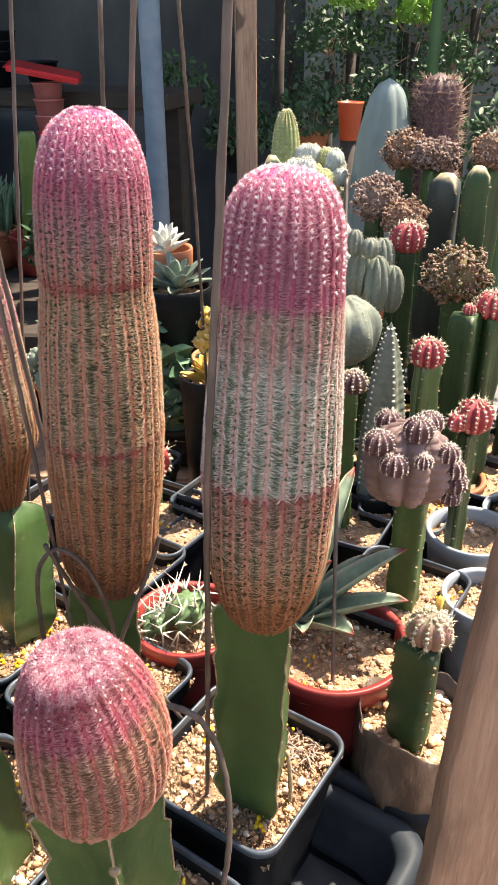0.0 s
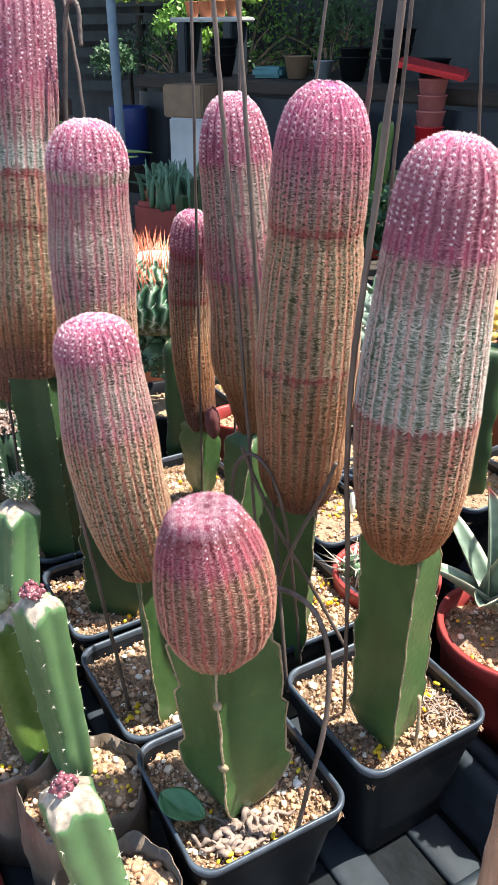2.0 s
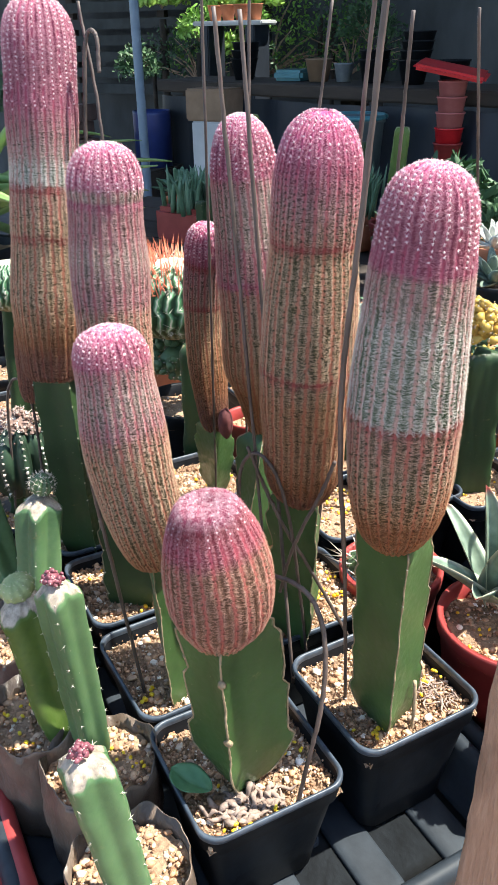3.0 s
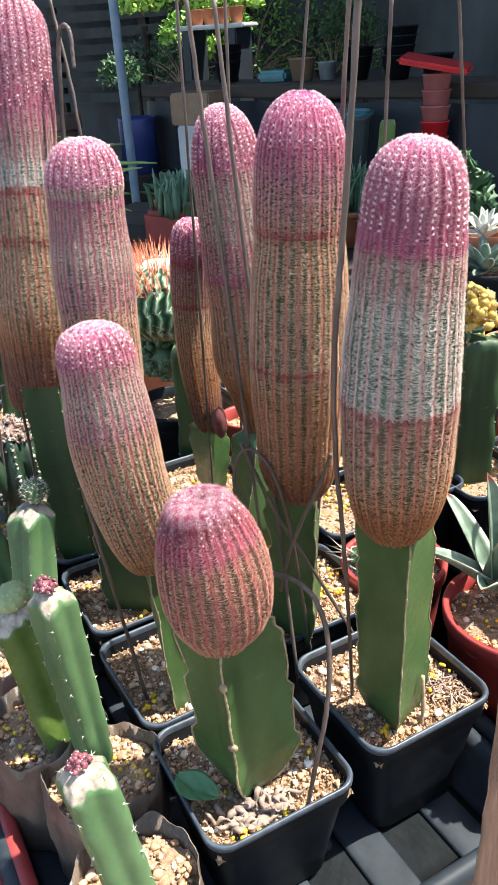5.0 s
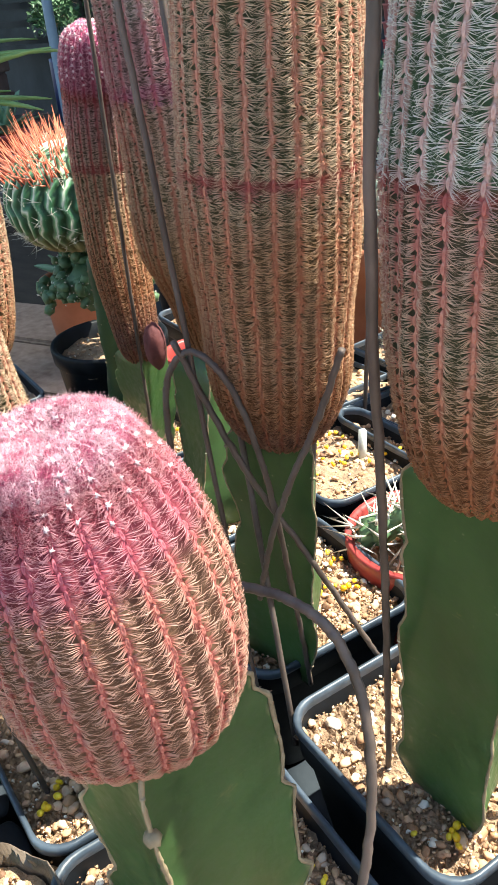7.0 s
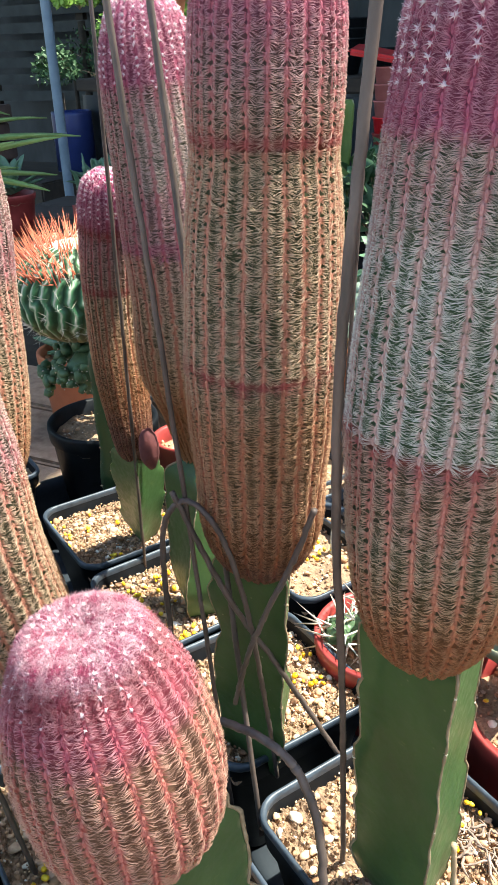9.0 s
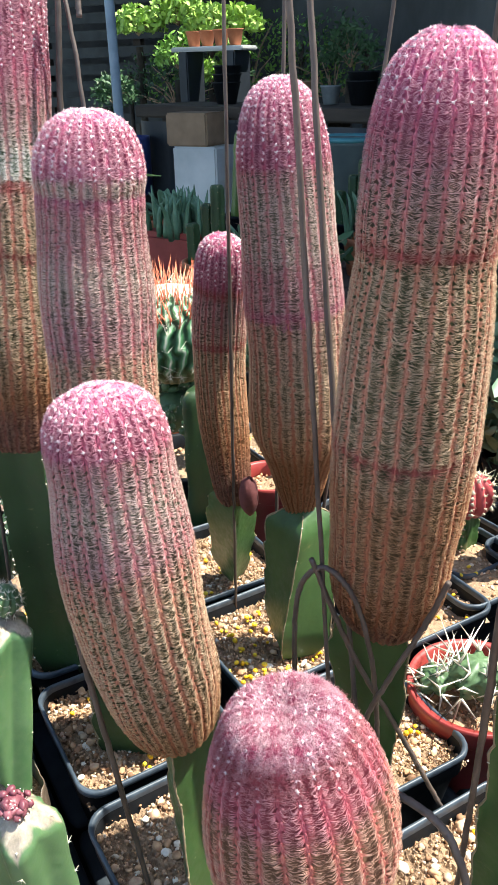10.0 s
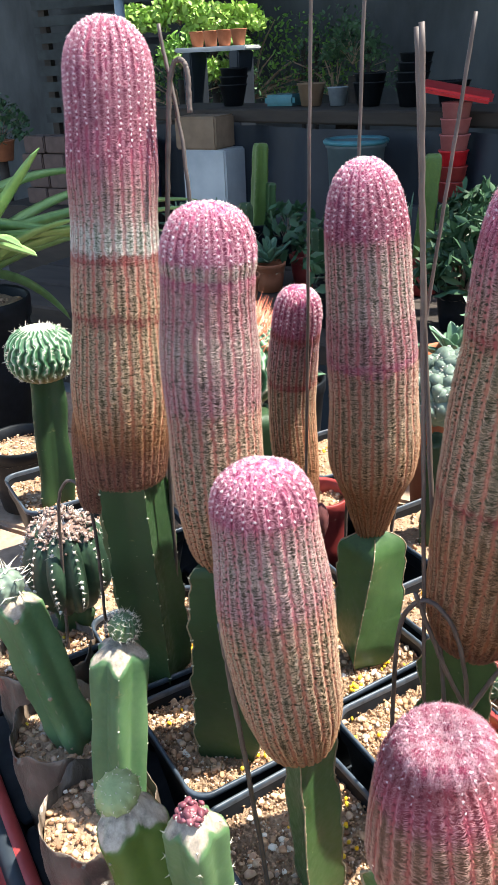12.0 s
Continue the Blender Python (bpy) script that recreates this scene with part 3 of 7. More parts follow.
def wing_stock(name, label, foot, top, r_low, r_top, turn, material, seed=0, wings=3, deep=0.55, wave=0.06, nodes=4, sharp=2.2, category="grafting stock", margin=0.0, node_r=0.0012, cut=0.0, saw=0.0, taper=(0.08, 0.86), fine=False, thorns=0.0, big_nodes=(), edges=(), hollow=0.1, twist=0.12, shoulder=0.035):
    """A winged green graft stem with wavy, corky margins and small felted nodes.
    edges: (bearing in degrees, share of the radius) of each wing, for a stem with flat faces between them."""
    r0 = np.random.default_rng(seed)
    foot, top = np.array(foot, float), np.array(top, float)
    st = thing(name, foot, label, category, "grafting stocks")
    rows, cols = (64, wings * 22) if fine else (30, max(36, wings * 6))
    s = np.linspace(-0.004 / np.linalg.norm(top - foot), 1, rows)
    ang = np.linspace(0, 2 * math.pi, cols, endpoint=False)
    if edges:
        wings, turn, per = len(edges), 0, 22
        cols = wings * per
        bear = np.radians([e[0] for e in edges] + [edges[0][0] + 360])
        share = np.array([e[1] for e in edges] + [edges[0][1]])
        u = (1 - np.cos(np.arange(per) / per * math.pi)) / 2
        ang = np.concatenate([bear[k] + (bear[k + 1] - bear[k]) * u for k in range(wings)])
        flat = np.concatenate([share[k] * share[k + 1] * np.sin(bear[k + 1] - bear[k]) / (share[k] * np.sin((bear[k + 1] - bear[k]) * u) + share[k + 1] * np.sin((bear[k + 1] - bear[k]) * (1 - u))) * (1 - hollow * np.sin(math.pi * u)) for k in range(wings)])
        near = np.tile(np.minimum(u, 1 - u), wings)
    S, A = np.meshgrid(s, ang, indexing="ij")
    lobe = ((np.cos(wings * A) + 1) / 2) ** sharp
    which = np.round(A / (2 * math.pi / wings)) % wings
    if edges:
        lobe = np.broadcast_to(np.exp(-(near / 0.13) ** 2), S.shape)
        which = np.broadcast_to(np.round(np.arange(cols) / per) % wings, S.shape)
    ph = r0.uniform(0, 6.28, wings)
    scallop = 1 + wave * lobe * np.sin(S * math.pi * nodes + ph[which.astype(int)]) + 0.5 * wave * lobe * np.sin(S * 17 + ph[which.astype(int)] * 2)
    r = (r_low + (r_top - r_low) * np.clip(S, 0, 1)) * (flat[None] if edges else 1 - deep + deep * lobe) * scallop
    step = (S * nodes + ph[which.astype(int)] / 6.28) % 1.0
    r = r * (1 + saw * lobe ** 4 * (step ** 0.8 * np.clip((1 - step) / 0.14, 0, 1) - 0.45))
    r = r * np.where(S < taper[0], taper[1] + (1 - taper[1]) * np.sqrt(np.clip(S, 0, 1) / taper[0]), 1) * np.where(S > 1 - shoulder, 1 - (0.175 if shoulder < 0.05 else 0.7) * (np.clip(S - 1 + shoulder, 0, 1) / shoulder) ** (1 if shoulder < 0.05 else 2.2), 1)
    jag = cut * (0.85 + 0.25 * np.cos(wings * A) + 0.12 * np.sin(11 * A + ph[0]))
    if cut:
        r = r * np.where(S > 1 - jag, 1 - 0.5 * (S - 1 + jag) / (jag + 1e-6), 1)
    a = A + radians(turn) + twist * S
    c = (top - foot)[None, None] * S[..., None]
    P = c + np.stack([r * np.cos(a), r * np.sin(a), 0.0005 * lobe * np.sin(S * 30)], -1)
    edge = np.clip((lobe - 0.985) / 0.015 if edges else (lobe - 0.965) / 0.035, 0, 1) * 0.55 * (0.6 + 0.4 * np.sin(S * 60 + ph[which.astype(int)])) + (np.clip((S - 1 + jag) / 0.02, 0, 1) if cut else 0.35 * np.clip((S - 0.96) / 0.04, 0, 1))
    body = piece("stem", P.reshape(-1, 3), grid_faces(rows, cols, True, (True, True)), material, st, "", True, {"edge": edge.ravel()})
    for w in range(wings):
        col = (w * cols // wings) % cols
        if margin:
            v, f = tube(P[2:-1, col], margin * r0.uniform(0.6, 1.4, rows - 3), 5)
            piece("margin", v, f, cork, st, "thin dry corky edge")
        for q in range(nodes):
            i = int(rows * (q + 0.6 + 0.2 * r0.uniform(-1, 1)) / nodes)
            i = min(max(i, 2), rows - 3)
            v, f = lumps(P[i, col][None], [node_r * r0.uniform(0.7, 1.1)], 0.25, ICO1)
            f = f.tolist()
            if thorns:
                o = P[i, col] - c[i, col]
                d = o / np.linalg.norm(o) * 0.5 + r0.normal(size=(5, 3)) * 0.6
                v, f = merge([(v, f), (lambda a, b: (a, b.tolist()))(*spikes(np.repeat(P[i, col][None], 5, 0), d / np.linalg.norm(d, axis=1)[:, None] * thorns * r0.uniform(0.6, 1.2, (5, 1)), 0.00022))])
            piece("node", v, f, pale_cork if thorns else cork, st)
    for w, q, rad in big_nodes:
        i, col = int(rows * q), (w * cols // wings) % cols
        v, f = lumps(P[i, col][None], [rad], 0.12, ICO2, squash=1)
        piece("node", v, f, cork, st, "swollen corky node")
    return st


def wire(name, label, points, r=0.0014, group="wire plant stakes", thicker=1.0):
    pts = np.array(points, float)
    base = pts[0].copy()
    line = smooth_line(pts, 14 * len(pts)) - base
    line += rng.normal(size=line.shape) * 0.00012
    v, f = tube(line, 0.85 * r * np.linspace(1, thicker, len(line)) * (1 + 0.04 * rng.normal(size=len(line))), 8)
    ob = piece(name, v, f, wire_mat, None, label, True, at=base)
    return tagged(ob, label, "plant stake", group)


# ---- the bench, its tray and the ground ----
def slab(name, lo, hi, material, label, category, kind="", bevel=0.004):
    bm = bmesh.new()
    bmesh.ops.create_cube(bm, size=1)
    lo, hi = Vector(lo), Vector(hi)
    for v in bm.verts:
        v.co = Vector(((hi[i] - lo[i]) * v.co[i] for i in range(3)))
    bmesh.ops.bevel(bm, geom=bm.edges[:], offset=bevel, segments=2, affect="EDGES")
    me = bpy.data.meshes.new(name)
    bm.to_mesh(me)
    bm.free()
    me.materials.append(material)
    ob = new(name, me)
    ob.location = (lo + hi) / 2
    return tagged(ob, label, category, kind=kind)


tray_plastic = simple("tray_plastic", (0.01, 0.014, 0.019), (0.04, 0.05, 0.062), 60, 0.58, 0.4, spec=0.25)
ground_mat = simple("dim_concrete", (0.09, 0.09, 0.09), (0.25, 0.25, 0.245), 9, 0.85, 0.3, dist=0.004)
ground = piece("ground", [(-60, -60, 0), (60, -60, 0), (60, 60, 0), (-60, 60, 0)], [[0, 1, 2, 3]], ground_mat, None, "dusty grey concrete floor", at=(0, 0, -0.72))
tagged(ground, "dusty grey concrete floor", "floor", kind="structure")
bench = thing("bench", (0, 0, 0), "weathered plank bench carrying the trays of potted cacti", "bench")
for k in range(10):
    bm = bmesh.new()
    bmesh.ops.create_cube(bm, size=1)
    for v in bm.verts:
        v.co = Vector((v.co.x * 2.6 - 0.15, v.co.y * 0.116 - 0.22 + 0.122 * k, v.co.z * 0.03 - 0.021 + 0.001 * (k % 2)))
    bmesh.ops.bevel(bm, geom=bm.edges[:], offset=0.004, segments=2, affect="EDGES")
    part("plank", bm, wood, bench, smooth=False)
for x in (-1.3, 1.0):
    for y in (-0.2, 0.9):
        bm = bmesh.new()
        bmesh.ops.create_cube(bm, size=1)
        for v in bm.verts:
            v.co = Vector((v.co.x * 0.07 + x, v.co.y * 0.07 + y, v.co.z * 0.684 - 0.378))
        part("leg", bm, wood, bench, smooth=False)

# the black tray that holds the square pots and grow bags
tray = thing("nursery_tray", (-0.16, 0.32, 0.0), "black plastic nursery tray with a slatted floor and rounded edge", "tray", turn=-31)


def tray_mesh(hx0, hx1, hy0, hy1):
    """A shallow tray: floor, wall and rolled rim; x along the row, y away from it."""
    def ring(grow, z, n=8, r=0.02):
        pts = []
        for cx, cy, a0 in ((hx1 - r + grow, hy1 - r + grow, 0), (hx0 + r - grow, hy1 - r + grow, 90), (hx0 + r - grow, hy0 + r - grow, 180), (hx1 - r + grow, hy0 + r - grow, 270)):
            for q in range(n):
                a = radians(a0 + 90 * q / (n - 1))
                pts.append((cx + r * math.cos(a), cy + r * math.sin(a), z))
        return np.array(pts)
    rings = [ring(-0.006, -0.001), ring(-0.002, 0.0), ring(0.003, 0.032), ring(0.0045, 0.037), ring(0.008, 0.0405), ring(0.0125, 0.0405), ring(0.016, 0.037), ring(0.017, 0.03), ring(0.015, 0.026), ring(0.004, -0.003)]
    v, f = loft(rings)
    f.append(list(range(len(rings[0]))))
    return v, f


v, f = tray_mesh(-0.36, 0.212, -0.15, 0.129)
piece("shell", v, f, tray_plastic, tray)
rear_tray = thing("nursery_tray", (-0.16, 0.32, 0.0), "second black plastic nursery tray behind the first", "tray", turn=-31)
v, f = tray_mesh(-0.36, 0.3, 0.165, 0.3)
piece("shell", v, f, tray_plastic, rear_tray)
pad = rounded_square(0.5, 0.2, 5)
pad = np.column_stack([np.sign(pad[:, 0]) * (0.043 + 0.0135 * (np.abs(pad[:, 0]) - 0.3) / 0.2 * (np.abs(pad[:, 0]) > 0.3)), pad[:, 1] * 0.027])
for j in range(13):
    for k in range(5):
        x, y = -0.315 + 0.117 * k + 0.058 * (j % 2), -0.132 + 0.0295 * j
        if x < 0.16 and y < 0.115:
            rings = [ring3(pad * (g, h) + (x, y), z) for g, h, z in ((1.0, 1.0, -0.0005), (0.99, 0.97, 0.0012), (0.965, 0.88, 0.0022), (0.9, 0.6, 0.0026))]
            v, f = loft(rings)
            piece("floor_slat", v, f + [list(range(3 * len(pad), 4 * len(pad)))], tray_plastic, tray)


red_tray = thing("red_tray", (-0.392, 0.232, 0.0), "empty faded red plastic tray lying beside the black tray", "tray", turn=-31)
v, f = tray_mesh(-0.3, 0.27, -0.2, 0.03)
piece("shell", v, f, red_plastic, red_tray)


# ---- square pots ----
POTS = [(-0.060, 0.2395), (-0.0065, 0.331), (-0.143, 0.291), (-0.104, 0.397), (-0.229, 0.347), (-0.188, 0.452), (-0.316, 0.405), (-0.273, 0.507)]
for k, (x, y) in enumerate(POTS):
    square_pot((x, y, 0.004), -31 + (k % 3 - 1) * 1.2, height=[0.084, 0.092, 0.085, 0.085, 0.084, 0.085, 0.083, 0.085][k], seed=k, yellow=[14, 20, 26, 26, 18, 40, 12, 20][k], n=520, near=True)

# ---- grafting stocks ----
wing_stock("stock", "thick green three-winged stock with a notched edge", (-0.052, 0.226, 0.079), (-0.056, 0.219, 0.2), 0.0365, 0.0322, 0, stem_green, 3, nodes=3, wave=0.03, margin=0.0007, node_r=0.0012, saw=0.15, taper=(0.21, 0.3), fine=True, big_nodes=((0, 0.815, 0.0034), (0, 0.465, 0.0029), (2, 0.8, 0.0016)), edges=((-78, 0.47), (56, 0.98), (187, 0.83)), hollow=0.1)
wing_stock("stock", "tall green three-winged stock carrying the white-banded cactus", (0.002, 0.314, 0.079), (0.005, 0.303, 0.238), 0.0235, 0.0235, 0, stem_green, 4, nodes=5, wave=0.02, margin=0.0005, node_r=0.0008, thorns=0.0009, saw=0.1, taper=(0.16, 0.55), fine=True, edges=((-63, 0.98), (42, 0.95), (188, 0.95)), hollow=0.06)
wing_stock("stock", "dark green winged stock under the tall central cactus", (-0.088, 0.362, 0.079), (-0.078, 0.348, 0.211), 0.0225, 0.021, 0, stem_green, 5, nodes=4, saw=0.12, fine=True, margin=0.0004, edges=((-40, 1), (75, 1), (190, 1)))
wing_stock("stock", "slender ribbed green stock under the leaning cactus", (-0.1285, 0.27, 0.079), (-0.1335, 0.265, 0.2), 0.0155, 0.0145, 0, stem_green, 6, nodes=4, saw=0.1, fine=True, margin=0.0005, edges=((-78, 1), (40, 1.05), (165, 0.95)))
wing_stock("stock", "sturdy dark green stock with pale thorny edge", (-0.22, 0.34, 0.079), (-0.213, 0.335, 0.231), 0.026, 0.025, 0, stem_dark, 7, nodes=7, saw=0.1, wave=0.03, fine=True, thorns=0.0016, margin=0.0005, edges=((-125, 1), (-20, 0.95), (110, 1)))
wing_stock("stock", "green winged stock with sunlit edge", (-0.171, 0.449, 0.079), (-0.1695, 0.459, 0.187), 0.0245, 0.0235, 0, stem_green, 8, nodes=5, wave=0.015, saw=0.08, taper=(0.2, 0.5), fine=True, margin=0.0005, node_r=0.0009, thorns=0.0008, edges=((-95, 0.85), (5, 1), (165, 1)), hollow=0.06, twist=0.55, shoulder=0.16)
wing_stock("stock", "dark green stock under the tallest cactus", (-0.304, 0.378, 0.079), (-0.306, 0.37, 0.25), 0.026, 0.025, 0, stem_dark, 9, nodes=8, saw=0.05, wave=0.02, fine=True, thorns=0.0014, node_r=0.0009, edges=((-105, 1), (-35, 0.95), (40, 1), (120, 1), (190, 1)), hollow=0.16)
wing_stock("stock", "short green stock under the smallest cactus", (-0.251, 0.506, 0.078), (-0.2335, 0.4805, 0.172), 0.0205, 0.0195, 0, stem_green, 10, nodes=4, saw=0.12, taper=(0.45, 0.42), fine=True, edges=((-60, 1), (60, 1), (180, 1)), hollow=0.06, shoulder=0.14)

# ---- grafted rainbow cacti ----
# colours of a growth zone: spine roots, spine tips, flesh between the ribs
Z_RUST = ((0.4, 0.165, 0.085), (0.5, 0.265, 0.145), (0.15, 0.07, 0.032))
Z_BARK = ((0.27, 0.11, 0.08), (0.36, 0.19, 0.13), (0.11, 0.05, 0.036))
Z_ORANGE = ((0.53, 0.215, 0.13), (0.73, 0.46, 0.28), (0.085, 0.06, 0.03))
Z_TAN = ((0.56, 0.235, 0.165), (0.79, 0.59, 0.42), (0.05, 0.055, 0.028))
Z_SALMON = ((0.52, 0.185, 0.16), (0.75, 0.52, 0.41), (0.065, 0.055, 0.034))
Z_BRICK = ((0.52, 0.155, 0.14), (0.7, 0.48, 0.36), (0.08, 0.06, 0.036))
Z_PALE = ((0.53, 0.24, 0.24), (0.77, 0.6, 0.54), (0.07, 0.075, 0.05))
Z_CREAM = ((0.62, 0.39, 0.35), (0.88, 0.85, 0.79), (0.05, 0.085, 0.045))
Z_MAUVE = ((0.5, 0.175, 0.2), (0.7, 0.45, 0.44), (0.085, 0.058, 0.047))
Z_RING = ((0.38, 0.075, 0.08), (0.5, 0.2, 0.18), (0.18, 0.04, 0.035))
Z_ROSE = ((0.48, 0.115, 0.19), (0.67, 0.32, 0.395), (0.2, 0.048, 0.085))
Z_PINK = ((0.59, 0.15, 0.265), (0.8, 0.43, 0.52), (0.25, 0.055, 0.11))
Z_HOT = ((0.76, 0.16, 0.36), (0.94, 0.52, 0.66), (0.4, 0.07, 0.18))

Z_LILAC = ((0.58, 0.12, 0.23), (0.85, 0.55, 0.64), (0.27, 0.055, 0.12))
Z_DUSK = ((0.5, 0.14, 0.14), (0.66, 0.36, 0.32), (0.13, 0.05, 0.045))
Z_EGG = ((0.47, 0.145, 0.125), (0.72, 0.44, 0.345), (0.12, 0.068, 0.044))
Z_BLUSH = ((0.45, 0.1, 0.14), (0.67, 0.32, 0.36), (0.2, 0.042, 0.06))


def zones_of(*pairs):
    return [(p, *z) for p, z in pairs]


rainbow_cactus("egg_cactus", "egg-shaped rainbow cactus with pink woolly crown grafted on green stock", [(-0.0604, 0.2204, 0.1973), (-0.0531, 0.2105, 0.2422), (-0.0568, 0.2066, 0.2873)],
    [(0, 0.0098), (0.03, 0.0150), (0.1, 0.0177), (0.28, 0.0250), (0.45, 0.0260), (0.65, 0.0244), (0.82, 0.0211), (0.92, 0.0172), (0.975, 0.0138), (0.985, 0.0091), (0.97, 0.0035), (0.962, 0.0010)], 23,
    zones_of((0, Z_ORANGE), (0.08, Z_EGG), (0.71, Z_EGG), (0.735, Z_DUSK), (0.79, Z_BLUSH), (0.92, Z_BLUSH), (0.965, Z_LILAC), (1, Z_LILAC)), seed=1, cap=0.84, per=32, length=0.0044, thick=0.000054, fuzz=11, wild=0.3, tuft=0.75, droop=0.12, short=0.5)
rainbow_cactus("banded_cactus", "tall rainbow cactus with magenta crown and broad white band", [(0.0069, 0.2914, 0.2331), (0.0096, 0.2846, 0.3426), (0.0131, 0.2877, 0.4297)],
    [(0, 0.0065), (0.02, 0.0132), (0.08, 0.0199), (0.2, 0.0255), (0.35, 0.0262), (0.43, 0.0251), (0.6, 0.0241), (0.8, 0.0211), (0.9, 0.0201), (0.965, 0.0158), (0.995, 0.0080), (1, 0.0009)], 25,
    zones_of((0, Z_RUST), (0.11, Z_RUST), (0.16, Z_ORANGE), (0.23, Z_TAN), (0.331, Z_SALMON), (0.365, Z_SALMON), (0.374, Z_RING), (0.385, Z_CREAM), (0.598, Z_CREAM), (0.683, Z_PALE), (0.731, Z_PALE), (0.752, Z_ROSE), (0.839, Z_ROSE), (0.942, Z_PINK), (1, Z_HOT)), seed=2, cap=0.758, per=32, thick=0.000062, tuft=1.15)
rainbow_cactus("central_cactus", "tall rainbow cactus with pink crown and orange-brown base", [(-0.0773, 0.3461, 0.2077), (-0.0692, 0.3363, 0.3134), (-0.0638, 0.3360, 0.4444)],
    [(0, 0.0070), (0.015, 0.0138), (0.06, 0.0194), (0.15, 0.0245), (0.3, 0.0256), (0.43, 0.0266), (0.5, 0.0274), (0.7, 0.0237), (0.738, 0.0228), (0.8, 0.0233), (0.9, 0.0209), (0.965, 0.0157), (0.995, 0.0074), (1, 0.0009)], 25,
    zones_of((0, Z_BARK), (0.05, Z_BARK), (0.13, Z_RUST), (0.238, Z_ORANGE), (0.389, Z_ORANGE), (0.464, Z_TAN), (0.472, Z_RING), (0.484, Z_TAN), (0.644, Z_TAN), (0.747, Z_TAN), (0.756, Z_RING), (0.772, Z_SALMON), (0.84, Z_MAUVE), (0.908, Z_ROSE), (0.929, Z_PINK), (1, Z_HOT)), seed=3, cap=0.903, per=32, thick=0.000064)
rainbow_cactus("leaning_cactus", "leaning pinkish rainbow cactus with rose crown", [(-0.1337, 0.2647, 0.1909), (-0.1358, 0.2481, 0.2694), (-0.1426, 0.2483, 0.3446)],
    [(0, 0.0075), (0.02, 0.0135), (0.08, 0.0177), (0.25, 0.0212), (0.5, 0.0223), (0.8, 0.0203), (0.9, 0.0196), (0.965, 0.0152), (0.995, 0.0077), (1, 0.0010)], 26,
    zones_of((0, Z_RUST), (0.13, Z_ORANGE), (0.325, Z_TAN), (0.542, Z_TAN), (0.596, Z_SALMON), (0.618, Z_SALMON), (0.647, Z_MAUVE), (0.764, Z_PALE), (0.871, Z_MAUVE), (0.89, Z_ROSE), (0.927, Z_ROSE), (0.963, Z_PINK), (1, Z_HOT)), seed=4, cap=0.88, per=32, thick=0.00007)
rainbow_cactus("ringed_cactus", "upright rainbow cactus with white-ringed pink crown", [(-0.2130, 0.3346, 0.2239), (-0.2241, 0.3491, 0.3359), (-0.2226, 0.3528, 0.4201)],
    [(0, 0.0085), (0.015, 0.0150), (0.08, 0.0207), (0.25, 0.0241), (0.5, 0.0248), (0.75, 0.0227), (0.8, 0.0219), (0.83, 0.0223), (0.9, 0.0209), (0.965, 0.0159), (0.995, 0.0078), (1, 0.0009)], 24,
    zones_of((0, Z_RUST), (0.0936, Z_ORANGE), (0.234, Z_TAN), (0.393, Z_SALMON), (0.421, Z_MAUVE), (0.454, Z_MAUVE), (0.584, Z_PALE), (0.671, Z_MAUVE), (0.748, Z_MAUVE), (0.791, Z_ROSE), (0.802, Z_PALE), (0.832, Z_PALE), (0.851, Z_PINK), (0.95, Z_PINK), (1, Z_HOT)), per=26, thick=0.0001, seed=5, cap=0.822, tuft=1.25)
rainbow_cactus("rear_cactus", "rainbow cactus with rose crown and narrowed woody base", [(-0.1733, 0.4632, 0.1763), (-0.1700, 0.4497, 0.2954), (-0.1773, 0.4417, 0.4304)],
    [(0, 0.0058), (0.02, 0.0082), (0.06, 0.0108), (0.12, 0.0148), (0.16, 0.0172), (0.225, 0.0228), (0.3, 0.0272), (0.5, 0.0268), (0.7, 0.0248), (0.8, 0.0234), (0.9, 0.0208), (0.965, 0.0156), (0.995, 0.0075), (1, 0.0009)], 23,
    zones_of((0, Z_RUST), (0.225, Z_RUST), (0.305, Z_ORANGE), (0.446, Z_TAN), (0.576, Z_SALMON), (0.591, Z_ROSE), (0.605, Z_MAUVE), (0.68, Z_MAUVE), (0.699, Z_PALE), (0.811, Z_PALE), (0.849, Z_MAUVE), (0.863, Z_ROSE), (0.917, Z_ROSE), (0.958, Z_PINK), (1, Z_HOT)), per=26, thick=0.0001, seed=6, cap=0.849, tuft=1.3)
small = rainbow_cactus("small_cactus", "small slim rainbow cactus with pink crown", [(-0.2311, 0.4779, 0.1630), (-0.2447, 0.4883, 0.2583), (-0.2342, 0.4812, 0.3450)],
    [(0, 0.0067), (0.06, 0.0119), (0.2, 0.0145), (0.45, 0.0159), (0.75, 0.0157), (0.88, 0.0155), (0.96, 0.0124), (0.995, 0.0054), (1, 0.0010)], 20,
    zones_of((0, Z_BARK), (0.1, Z_BARK), (0.22, Z_RUST), (0.381, Z_ORANGE), (0.581, Z_TAN), (0.6, Z_RING), (0.625, Z_SALMON), (0.784, Z_MAUVE), (0.815, Z_RING), (0.839, Z_ROSE), (0.953, Z_PINK), (1, Z_HOT)), per=15, thick=0.00014, seed=7, cap=0.829, tuft=1.2)
v, f = ico(3)
v = v * (0.0062, 0.0062, 0.0145) * (1 - 0.25 * v[:, 2:]) * (1 + 0.06 * np.cos(9 * np.arctan2(v[:, 1:2], v[:, :1])))
